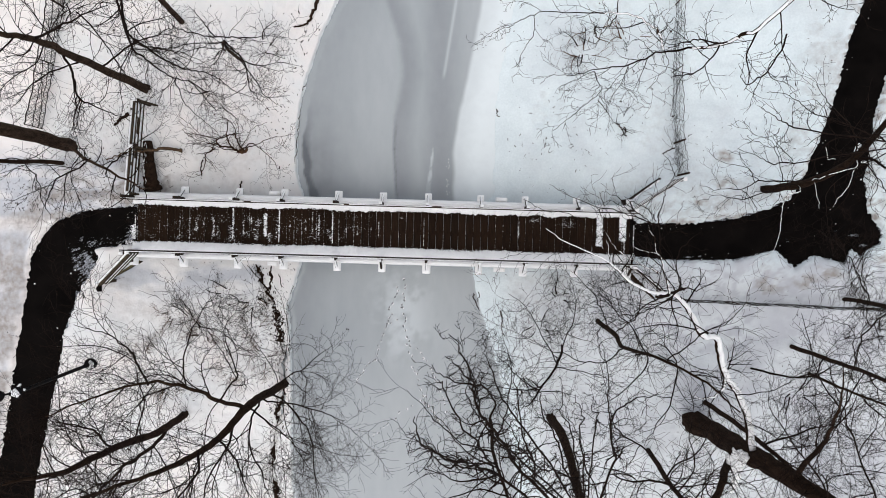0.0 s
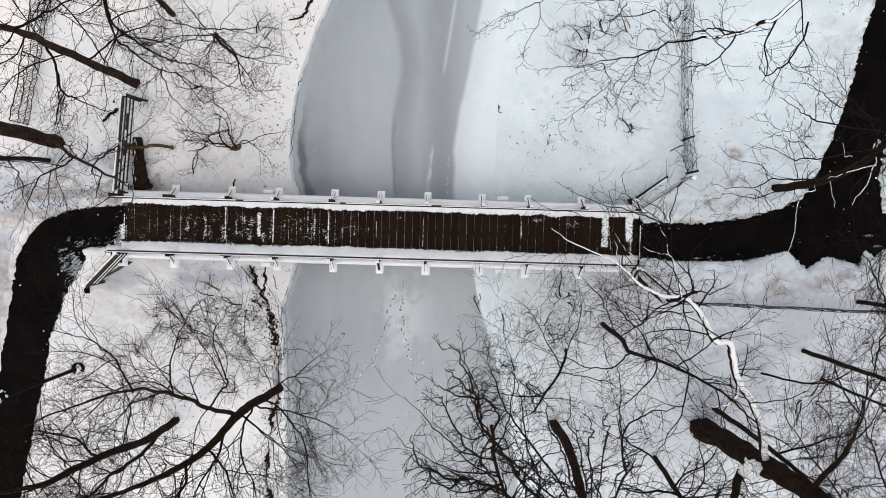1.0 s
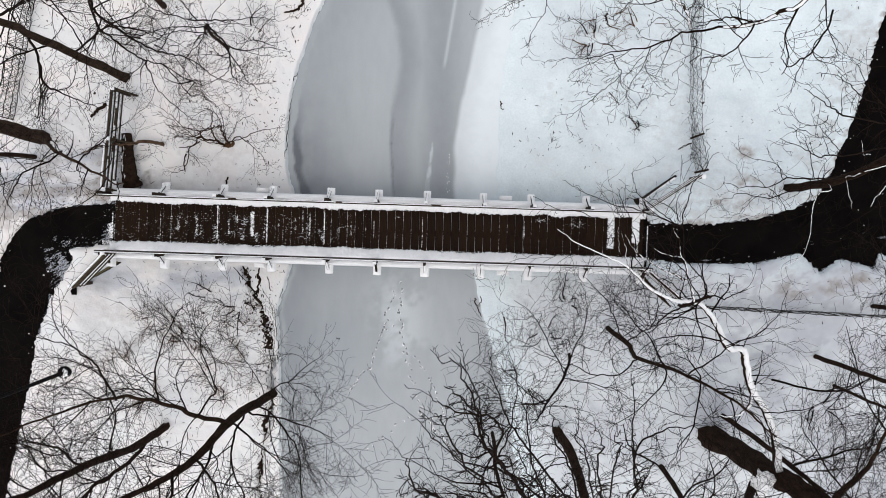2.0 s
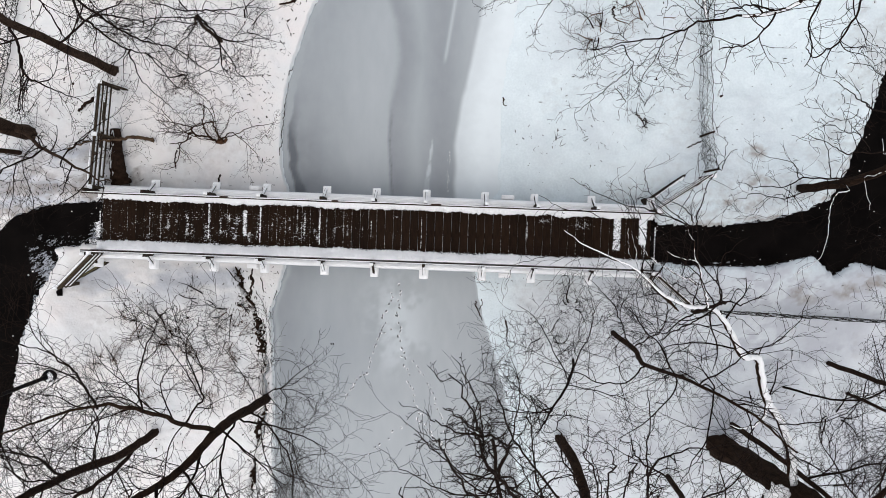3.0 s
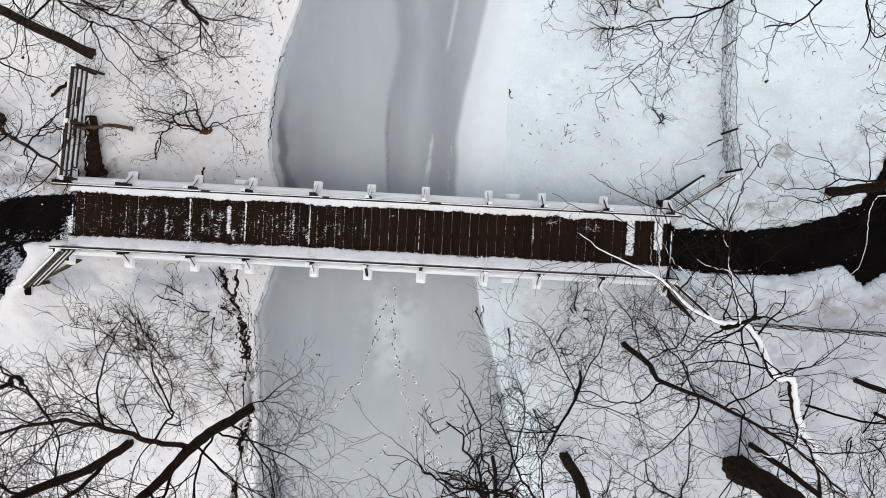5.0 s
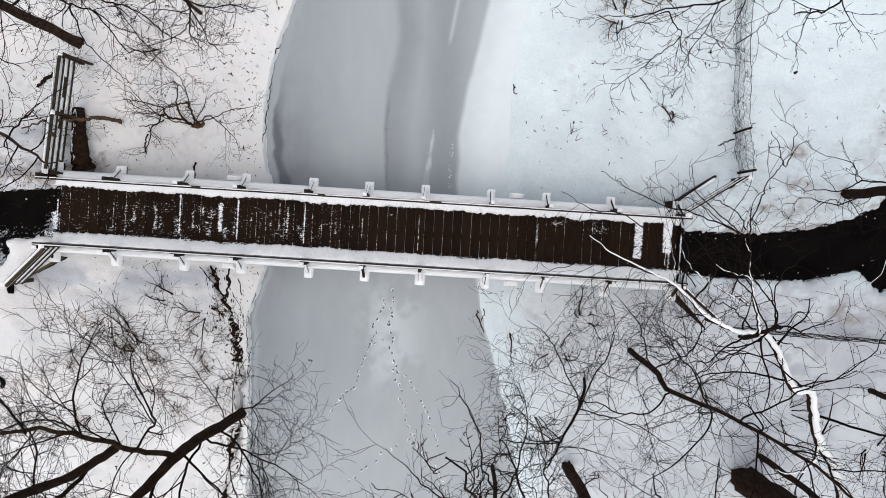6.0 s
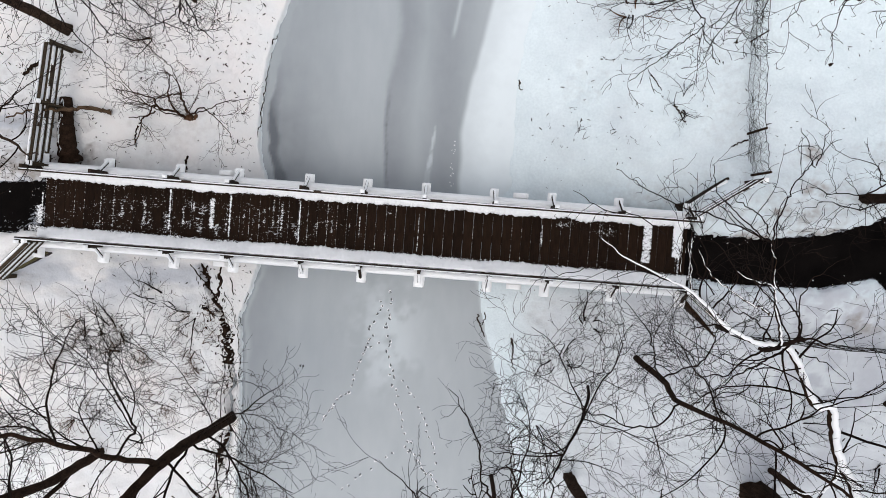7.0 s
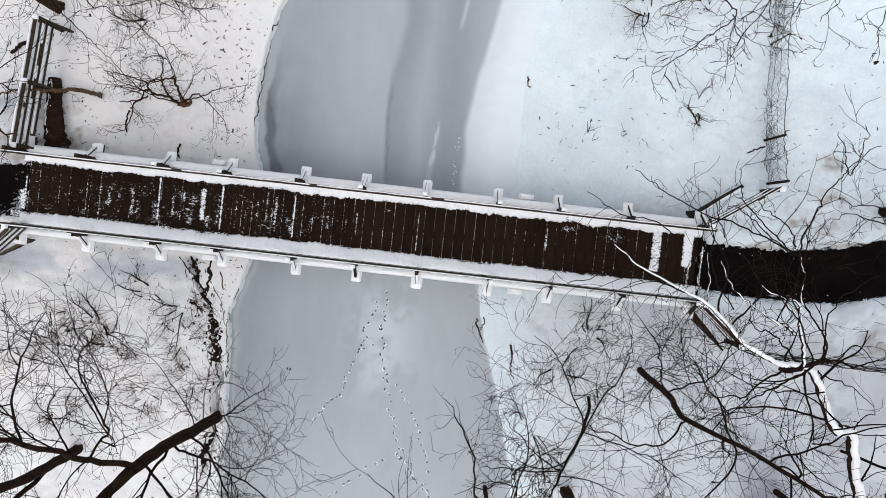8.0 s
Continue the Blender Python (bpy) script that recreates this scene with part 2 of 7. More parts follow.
# ---- the plan: river banks, paths, ground ----
LEFT_Y = [-60, -9.4, -7.8, -5.8, -3.9, -2.7, -1.3, 0.6, 1.75, 2.7, 3.85, 5.2, 6.5, 7.66, 10, 60]
LEFT_X = [-3, -5.10, -5.19, -5.20, -5.20, -5.27, -4.86, -4.60, -4.98, -4.98, -4.89, -4.56, -4.08, -3.55, -2.2, 12]
RIGHT_Y = [-60, -9.4, -7.8, -5.8, -4.25, -2.7, -1.34, 0.5, 1.2, 3.66, 5, 6.5, 7.66, 10, 60]
RIGHT_X = [8, 2.6, 2.4, 2.1, 1.7, 1.22, 0.98, 1.3, 1.7, 1.8, 1.95, 2.2, 2.4, 3.4, 17]
FROST_Y = [-60, -9.4, -5.8, -2.7, -1.34, 0, 1.17, 2.51, 3.66, 5, 6.5, 7.66, 12, 60]
FROST_X = [8, 2.6, 2.1, 1.2, 0.93, 0.5, 0.33, 0.33, 0.52, 0.80, 1.09, 1.28, 2.0, 16]
# x, y, half width along the middle of each path
WEST = [(-9.2, 0.03, 0.60), (-10.1, 0.02, 0.60), (-11.2, -0.08, 0.62), (-12.0, -0.45, 0.70), (-12.5, -1.2, 0.76), (-12.60, -2.2, 0.80), (-12.89, -3.2, 0.71),
        (-13.14, -4.34, 0.72), (-13.46, -5.8, 0.69), (-13.80, -7.4, 0.66), (-14.18, -9.2, 0.66), (-15.5, -14, 0.7), (-19, -40, 0.7)]
EAST = [(5.5, -0.42, 0.56), (6.5, -0.45, 0.55), (7.5, -0.52, 0.58), (9.3, -0.42, 0.65), (10.6, -0.1, 0.66), (11.7, 0.25, 0.85), (12.42, 1.2, 0.97), (12.76, 2.45, 0.82),
        (13.12, 3.7, 0.68), (13.68, 5.8, 0.70), (14.28, 7.5, 0.72), (15.8, 11, 0.8), (24, 40, 0.8)]
TURNING = [(10.2, -0.6), (10.63, -0.75), (11.25, -1.28), (11.9, -0.94), (12.85, -1.2), (13.04, -0.75), (13.42, -0.98), (13.65, -0.71), (13.98, -0.55), (14.05, -0.22), (13.85, 0.07), (13.58, 0.61), (13.45, 1.5), (12.0, 1.0), (10.3, 0.2)]
CORNER = [(-10.7, -0.45), (-11.14, -0.66), (-11.02, -1.08), (-11.33, -1.56), (-11.68, -2.1), (-12.3, -2.0), (-12.2, -0.5)]


def chain(x, y, line):
    """Distance to the edge of a path, negative on it."""
    best = np.full(np.shape(x), 1e9)
    for (ax, ay, ar), (bx, by, br) in zip(line, line[1:]):
        dx, dy = bx - ax, by - ay
        t = np.clip(((x - ax) * dx + (y - ay) * dy) / (dx * dx + dy * dy), 0, 1)
        best = np.minimum(best, np.hypot(x - ax - t * dx, y - ay - t * dy) - (ar + t * (br - ar)))
    return best


def inside(x, y, poly):
    d, sign = np.full(np.shape(x), 1e9), np.zeros(np.shape(x), bool)
    for (ax, ay), (bx, by) in zip(poly, poly[1:] + poly[:1]):
        dx, dy = bx - ax, by - ay
        t = np.clip(((x - ax) * dx + (y - ay) * dy) / (dx * dx + dy * dy), 0, 1)
        d = np.minimum(d, np.hypot(x - ax - t * dx, y - ay - t * dy))
        sign ^= ((ay > y) != (by > y)) & (x < dx * (y - ay) / (dy if abs(dy) > 1e-9 else 1e-9) + ax)
    return np.where(sign, -d, d)


def path_edge(x, y):
    return np.minimum.reduce([chain(x, y, WEST), chain(x, y, EAST), inside(x, y, TURNING), inside(x, y, CORNER)])


def path_z(x, y):
    far = np.where(x < 0, np.clip(-10.5 - x, 0, 99) + np.clip(-1 - y, 0, 99), np.clip(x - 8, 0, 99) * 0.3 + np.clip(y - 1, 0, 99) * 0.5)
    return 1.79 - 0.045 * np.minimum(far, 12)


# the timber walls that hold the fill: two ends and the reach along them
WALLS = [(-9.80, -1.10, -11.22, -1.94, 1.6), (5.92, 0.74, 7.02, 1.53, 1.3), (6.03, -1.47, 6.80, -2.24, 1.1)]
CRACK_Y = [-9.6, -9.1, -8.66, -7.8, -7.0, -6.25, -5.7, -4.35, -4.05, -3.6, -3.05, -2.45, -2.07, -1.8, -1.3, -0.97]
CRACK_X = [-5.62, -5.67, -5.86, -5.8, -5.75, -5.62, -5.52, -5.47, -5.5, -5.57, -5.67, -5.86, -6.04, -6.12, -6.31, -6.36]


def ground_z(x, y):
    """Height of the snow, and how much soil and litter show."""
    x, y = np.asarray(x, float), np.asarray(y, float)
    wob = (fbm(x * 1.7, y * 1.7) - 0.5) * 0.35
    west = np.interp(y, LEFT_Y, LEFT_X) - x + wob * 0.25 + (fbm(x * 7, y * 7, 2) - 0.5) * 0.09
    east = x - np.interp(y, RIGHT_Y, RIGHT_X) + wob * 0.8
    bank = np.where(x < -2, 0.17 * ss(0, 0.05, west) + 0.22 * ss(0.1, 1.4, west) + 0.95 * ss(0.8, 7.0, west),
                    0.06 * ss(0, 0.25, east) + 0.16 * ss(0.2, 1.5, east) + 1.0 * ss(1.0, 6.5, east))
    d = np.maximum(west, east)
    z = np.where(d > 0, bank, -0.5 * ss(0, 0.4, -d))
    land = ss(0.0, 1.5, d)
    z = z + land * ((fbm(x * 0.45 + 9, y * 0.45) - 0.5) * 0.30 + (fbm(x * 2.2, y * 2.2 + 4) - 0.5) * 0.16 + (fbm(x * 7, y * 7, 3) - 0.5) * (0.06 + 0.07 * ss(6.0, 7.5, x) * ss(-0.6, -1.2, y) * ss(-3.2, -2.2, y)))
    # raised approaches to the bridge
    e = path_edge(x, y)
    e2 = e + (fbm(x * 3.1, y * 3.1) - 0.5) * 0.16 + (fbm(x * 14, y * 14, 2) - 0.5) * 0.13
    fill = (1 - ss(0.35, 2.6, e)) * np.where(x < 0, ss(-9.4, -10.0, x), ss(5.7, 6.2, x))
    for ax, ay, bx, by, reach in WALLS:
        nx, ny = (by - ay), -(bx - ax)
        k = math.copysign(1 / math.hypot(nx, ny), ny * (ay + 0.2))
        along = ((x - ax) * (bx - ax) + (y - ay) * (by - ay)) / math.hypot(bx - ax, by - ay)
        beyond = ss(-0.02, 0.07, ((x - ax) * nx + (y - ay) * ny) * k) * ss(-0.4, -0.3, along) * np.clip(1.03 - (np.clip(along, 0, 9) / (reach + 0.3)) ** 2.2, 0, 1)
        fill = fill * (1 - beyond * np.where((y > -0.2) == (ay > -0.2), 1, 0))
    pz = path_z(x, y)
    ridge = 0.07 + 0.09 * np.exp(-((e - 0.28) / 0.22) ** 2) + (fbm(x * 6, y * 6, 3) - 0.5) * 0.09
    z = z * (1 - fill) + (pz + ridge) * fill
    z = np.where((e < 0.4) & (fill > 0.5), z - 0.22 * (1 - ss(-0.03, 0.05, e2)), z)
    # the undercut edge of the west bank
    c = np.abs(x - np.interp(y, CRACK_Y, CRACK_X) - (fbm(y * 2.1, y * 0 + 3) - 0.5) * 0.35 - (fbm(y * 7, y * 0 + 8) - 0.5) * 0.22)
    open_ = np.where((y < -1.25) & (y > -9.6), np.maximum(ss(0.22, 0.40, fbm(y * 1.3 + 3, y * 0, 3)), ss(-4.0, -3.5, y)), 0)
    gap = np.exp(-(c / (0.02 + 0.20 * fbm(y * 2.6 + x * 1.5, y * 0 + 12, 3) ** 2)) ** 2) * ss(0.25, 0.42, fbm(x * 5 + 3, y * 5 + 21, 2)) * open_
    z = z - 0.22 * gap
    soil = np.clip(gap * 1.15, 0, 1) * 0.3
    # twig litter melting out of the snow
    litter = 1.8 * ss(-12.9, -13.6, x) * ss(0.15, 0.55, fbm(x * 1.3 + 4, y * 1.3 + 90)) * ss(0.0, 0.2, e) * ss(0, -2, y) + land * ss(0.50, 0.68, fbm(x * 0.55 + 31, y * 0.55 + 7)) * np.where(x < -5, 0.35, 0.3) * ss(0.5, 1.6, e)
    grub = ss(0.64, 0.72, fbm(x * 1.0 + 55, y * 1.0 + 13)) * ss(0.1, 0.4, e) * (1 - ss(0.7, 1.6, e)) * 0.4
    slush = np.where(x < -9, 1, 0.5) * ss(0.30, 0.52, fbm(x * 1.6 + 5, y * 3.2 + 77)) * (1 - ss(0.6, 2.4, e)) * ss(-0.6, 0.3, y)
    # dimness under the south-east trees, painted into the snow colour
    damp_shade = land * (0.26 + 0.5 * ss(0.3, 0.75, fbm(x * 0.6 + y * 0.2 + 2, y * 0.6 - x * 0.2 + 61))) * ss(1.5, 4.0, x) * ss(-0.7, -1.6, y) * (1 + 0.3 * ss(6.5, 8.5, x))
    # uneven greyer patches on the banks, then wet slush along the paths
    damp_shade = np.maximum(damp_shade, np.where(x < -4, 0.15, 0.3) * land * ss(0.4, 0.8, fbm(x * 0.5 + y * 0.3 + 8, y * 0.5 - x * 0.3 + 19)))
    damp_shade = np.maximum(damp_shade, ss(6.4, 7.2, x) * ss(-0.7, -1.3, y) * ss(-5.5, -3.5, y) * (0.05 + 1.0 * ss(0.38, 0.64, fbm(x * 2.4 + 33, y * 3.2 + 7, 4))))
    verge = ss(-12.9, -13.4, x) * ss(0.0, 0.25, e) * ss(0.3, -0.8, y)
    damp_shade = np.maximum(damp_shade, verge * (0.7 + 0.9 * ss(0.38, 0.62, fbm(x * 2.6 + 11, y * 2.6 + 71))))
    slush = np.maximum(slush, verge * 0.9 * ss(0.30, 0.58, fbm(x * 2.2 + 41, y * 2.2 + 17)))
    # soft shade beside the bridge, painted into the thin wet snow there
    bridge_shade = ss(-5.6, -6.6, x) * ss(-11.6, -10.2, x) * ss(-1.0, -1.4, y) * ss(-2.9, -1.6, y)
    damp_shade = np.maximum(damp_shade, bridge_shade * (0.15 + 0.9 * ss(0.30, 0.62, fbm(x * 1.1 + 51, y * 2.4 + 23))))
    # streaky grey slush north of the western path
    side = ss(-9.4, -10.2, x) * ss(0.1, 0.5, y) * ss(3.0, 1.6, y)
    damp_shade = np.maximum(damp_shade, side * (0.5 + 0.75 * ss(0.35, 0.6, fbm(x * 1.4 + 15, y * 3.0 + 27))))
    for sx, sy, sr in ((8.67, 0.66, 0.42), (8.25, 0.74, 0.35), (9.05, 1.35, 0.35), (9.13, 2.27, 0.3), (10.46, -1.85, 0.6), (12.37, -1.47, 0.55), (8.95, 0.75, 0.3), (14.15, -1.0, 0.45), (13.95, 0.75, 0.3), (11.6, -1.75, 0.5)):
        grub = np.maximum(grub, 0.95 * np.exp(-((x - sx) ** 2 + (1.8 * (y - sy)) ** 2) / sr ** 2) * 1.25 * ss(0.26, 0.52, fbm(x * 3.4 + sx, y * 7.0 + 7, 3)) * ss(0.05, 0.25, e))
    grub = np.maximum(grub, 1.3 * ss(0.46, 0.62, fbm(x * 1.6 + 40, y * 11 - x * 2.0, 3)) * (1 - ss(0.03, 0.34, e)) * ss(6.6, 7.4, x) * ss(-0.3, 0.1, y))
    # fine grey mottles on the lumpy snow south of the eastern path
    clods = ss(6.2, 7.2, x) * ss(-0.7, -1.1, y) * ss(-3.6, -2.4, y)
    damp_shade = np.maximum(damp_shade, clods * 0.9 * ss(0.50, 0.66, fbm(x * 6.0 + 3, y * 7.5 + 9, 3)))
    return z, soil, np.clip(np.maximum(litter + grub, slush), 0, 1), np.clip(damp_shade, 0, 1), np.clip(np.maximum(ss(-0.08, 0.1, d) * ss(-3.0, -3.6, x) * (0.50 + 0.5 * fbm(x * 0.9 + 70, y * 0.9) + 0.5 * ss(-12.6, -13.6, x)), 0.30 * land * ss(1.5, 3.0, x) * ss(-1.0, -2.0, y)), 0, 1)


def height(x, y):
    return float(ground_z(np.array([x]), np.array([y]))[0][0])


def spaced(fine_from, fine_to, step, far):
    core = list(np.arange(fine_from, fine_to + step / 2, step))
    out, s, lo, hi = [], step, [], []
    a, b = core[0], core[-1]
    while b < far:
        s *= 1.35
        a, b = a - s, b + s
        lo.append(a)
        hi.append(b)
    return np.array(lo[::-1] + core + hi)


def sheet(name, gx, gy, zfun, mat, attributes=()):
    X, Y = np.meshgrid(gx, gy)
    Z = zfun(X, Y)
    n, m = X.shape
    idx = np.arange(n * m).reshape(n, m)
    quads = np.stack([idx[:-1, :-1], idx[:-1, 1:], idx[1:, 1:], idx[1:, :-1]], -1).reshape(-1, 4)
    me = bpy.data.meshes.new(name)
    me.vertices.add(n * m)
    me.vertices.foreach_set("co", np.stack([X, Y, Z], -1).astype(np.float32).ravel())
    me.loops.add(quads.size)
    me.loops.foreach_set("vertex_index", quads.ravel().astype(np.int32))
    me.polygons.add(len(quads))
    me.polygons.foreach_set("loop_start", np.arange(0, quads.size, 4, dtype=np.int32))
    me.polygons.foreach_set("loop_total", np.full(len(quads), 4, dtype=np.int32))
    me.update()
    me.validate()
    for key, values in attributes:
        at = me.attributes.new(key, "FLOAT", "POINT")
        at.data.foreach_set("value", np.asarray(values(X, Y), np.float32).ravel())
    me.materials.append(mat)
    me.shade_smooth()
    return new(name, me)


gx, gy = spaced(-16, 16.4, 0.075, 420), spaced(-10.6, 9.2, 0.06, 420)
gx = np.sort(np.concatenate([gx[(gx < -6.62) | (gx > -3.4)], np.arange(-6.6, -3.4, 0.022)]))
LAND = ground_z(*np.meshgrid(gx, gy))
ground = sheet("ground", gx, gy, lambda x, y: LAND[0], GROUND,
               [(key, lambda x, y, k=k: LAND[k]) for k, key in enumerate(("soil", "litter", "damp_shade", "stain"), 1)])
tagged(ground, "white snow-covered river banks with twig litter and an eroded edge", "ground", kind="structure")


def ice_frost(x, y):
    edge = np.interp(y, FROST_Y, FROST_X) + (fbm(x * 0.8, y * 0.5) - 0.5) * 0.25
    snow = 0.72 * ss(-0.07, 0.12, x - edge) + 0.28 * ss(0.1, 0.9, x - edge)
    rim = x - np.interp(y, LEFT_Y, LEFT_X) + (fbm(x * 2.2, y * 1.4) - 0.5) * 0.34 + (fbm(x * 11, y * 11, 2) - 0.5) * 0.08
    lip = (1 - ss(0.17, 0.28, rim)) * (0.75 + 0.5 * fbm(x * 6 + 3, y * 6)) * ss(-2.4, 0.6, y)
    stain = ss(0.36, 0.56, fbm(x * 1.3 + 3, y * 1.0 + 44) * 0.8 + 0.2 * fbm(x * 6, y * 6)) * np.exp(-((x + 1.4) / 0.85) ** 2) * np.exp(-((y + 3.0) / 1.5) ** 4) * 0.46
    mid = -0.335 - (2.7 - y) * 0.115
    streak = (1 - ss(0.0, 0.03, np.abs(x - mid) - (2.75 - y) * 0.045)) * ss(0.9, 1.2, y) * ss(2.75, 2.6, y) * (0.16 + 0.3 * ss(0.4, 0.6, fbm(x * 9, y * 4)))
    streak2 = np.exp(-((x - 0.08 - (y - 5.4) * 0.165) / 0.05) ** 2) * ss(4.9, 5.3, y) * 0.35
    return np.clip(np.maximum(np.maximum(snow, lip * 0.07), np.maximum(stain, np.maximum(streak, streak2))), 0, 1)


SEAM_Y = [-60, 0.5, 1.17, 2.7, 3.7, 5.2, 6.35, 7.68, 60]
SEAM_X = [-1.6, -1.6, -1.63, -1.71, -1.66, -1.34, -1.50, -1.95, 0]


def ice_wet(x, y):
    north = ss(0.6, 1.2, y)
    seam = x - np.interp(y, SEAM_Y, SEAM_X)
    edge = 0.03 + 0.06 * fbm(x * 5, y * 5) + 0.10 * ss(3.0, 4.5, y)
    band = ss(-edge, edge, seam + (fbm(x * 14, y * 14, 2) - 0.5) * 0.05) * (1 - ss(0.1, 1.1, seam)) * north * 0.42
    thin = 0.10 + 0.12 * ss(2.2, 4.2, y)
    band = np.maximum(band, ss(-edge, edge, seam) * (1 - ss(thin * 0.4, thin * 1.6, seam)) * north * (0.45 + 0.5 * fbm(x * 20, y * 14, 3)) * ss(5.0, 2.6, y))
    rim = x - np.interp(y, LEFT_Y, LEFT_X) + (fbm(x * 2.2, y * 1.4) - 0.5) * 0.34
    shore = ss(0.15, 0.27, rim) * np.maximum(0.55 * (1 - ss(0.35, 2.6, rim)), 1.25 * (1 - ss(0.26, 0.75, rim)) * ss(5.4, 2.6, y)) * north * (0.35 + 0.75 * ss(5, 1.2, y)) * (0.7 + 0.6 * fbm(x * 2 + 9, y * 2))
    mid = np.exp(-((x + 0.05) / 0.6) ** 2) * north * 0.38
    south = (1 - ss(0.2, 1.6, rim)) * ss(0.05, 0.2, rim) * (1 - north) * 0.3
    line = np.maximum((1 - ss(0.0, 0.05, rim)) * 0.4, (1 - ss(0.18, 0.34, rim)) * 0.22 * north)
    return np.clip(np.maximum(np.maximum(np.maximum(band, line), shore), np.maximum(mid, south)), 0, 1)


ice = sheet("frozen_river", spaced(-6.2, 4.2, 0.05, 60), spaced(-10.6, 9.2, 0.07, 80), lambda x, y: 0 * x, ICE, (("frost", ice_frost), ("wet", ice_wet)))
tagged(ice, "grey frozen river ice with frost and darker wet bands", "river", kind="structure")


def paving(name, line, label):
    """A band of asphalt, wider than what the snow leaves bare."""
    verts, faces = [], []
    pts = []
    for (ax, ay, ar), (bx, by, br) in zip(line, line[1:]):
        k = max(2, min(60, int(math.hypot(bx - ax, by - ay) / 0.25)))
        pts += [(ax + (bx - ax) * i / k, ay + (by - ay) * i / k, ar + (br - ar) * i / k) for i in range(k)]
    pts.append(line[-1])
    p = np.array(pts)
    t = np.gradient(p[:, :2], axis=0)
    t /= np.linalg.norm(t, axis=1)[:, None]
    nrm = np.stack([-t[:, 1], t[:, 0]], 1)
    cols = np.linspace(-1, 1, 9)
    for i in range(len(p)):
        for c in cols:
            q = p[i, :2] + nrm[i] * c * (p[i, 2] + 0.22)
            verts.append((q[0], q[1], float(path_z(q[0], q[1])) + 0.015 * (1 - c * c) - 0.03))
    for i in range(len(p) - 1):
        for j in range(8):
            a = i * 9 + j
            faces.append((a, a + 1, a + 10, a + 9))
    ob = from_lists(name, verts, faces, ASPHALT, smooth=True)
    so = ob.modifiers.new("depth", "SOLIDIFY")
    so.thickness, so.offset = 0.08, 1 if ob.data.polygons[0].normal.z < 0 else -1
    return tagged(ob, label, "footpath", kind="structure")


paving("pavement_west", WEST, "black wet asphalt footpath cleared of snow")
paving("pavement_east", EAST, "black wet asphalt footpath cleared of snow")


def asphalt_pad(name, cx, cy, hx, hy, label):
    """A flat slab of asphalt that follows the path's slope."""
    bm = bmesh.new()
    bmesh.ops.create_grid(bm, x_segments=10, y_segments=6, size=1, matrix=Matrix.Translation((cx, cy, 0)) @ Matrix.Diagonal((hx, hy, 1, 1)))
    made = bmesh.ops.extrude_face_region(bm, geom=bm.faces[:])["geom"]
    bmesh.ops.translate(bm, vec=(0, 0, -0.06), verts=[v for v in made if isinstance(v, bmesh.types.BMVert)])
    bmesh.ops.recalc_face_normals(bm, faces=bm.faces)
    for v in bm.verts:
        v.co.z += float(path_z(v.co.x, v.co.y)) - 0.045
    me = bpy.data.meshes.new(name)
    bm.to_mesh(me)
    bm.free()
    me.materials.append(ASPHALT)
    return tagged(new(name, me), label, "footpath", kind="structure")


asphalt_pad("pavement_junction", 12.05, -0.05, 2.05, 1.35, "black wet asphalt where the footpaths meet")
asphalt_pad("pavement_corner", -11.6, -1.25, 0.62, 0.85, "black wet asphalt on the inside of the bend")


# ---- the footbridge ----
def thing(name, m, label, category, group=""):
    ob = new(name)
    ob.matrix_world = m
    ob.empty_display_size = 0.3
    return tagged(ob, label, category, group)


STATIONS = [-7.95, -6.35, -4.62, -3.17, -1.46, -0.03, 1.40, 3.07, 4.49, 6.13, 7.83]
bridge = thing("footbridge", pose(-1.9, -0.17, 1.82, 0, 0, -1.63), "narrow dark timber footbridge with snow-lined railings over the frozen river", "footbridge")
rng = np.random.default_rng(3)

bm = bmesh.new()
box(bm, 0, 0, -0.028, 0.231, 2.0, 0.056, None, 0.004)
plank = part("plank", bm, PLANK, bridge)
PITCH, COUNT = 0.2375, 66
plank.location = (-7.83 + PITCH / 2, 0, 0)
for i in range(1, COUNT):
    p = plank.copy()
    scene.collection.objects.link(p)
    p.location = (-7.83 + PITCH * (i + 0.5), rng.uniform(-0.01, 0.01), rng.uniform(-0.004, 0.004))
    p.rotation_euler = (0, rng.uniform(-0.006, 0.006), rng.uniform(-0.004, 0.004))

for side in (-1, 1):
    bm = bmesh.new()
    beam(bm, (-7.9, side * 0.93, -0.16), (7.9, side * 0.93, -0.16), 0.16, 0.20)
    part("stringer", bm, TIMBER, bridge)
    bm = bmesh.new()
    beam(bm, (-7.95, side * 0.96, 0.035), (7.95, side * 0.96, 0.035), 0.10, 0.07)
    part("kerb_beam", bm, TIMBER, bridge)
bm = bmesh.new()
beam(bm, (-7.9, 0, -0.16), (7.9, 0, -0.16), 0.16, 0.20)
part("stringer", bm, TIMBER, bridge)

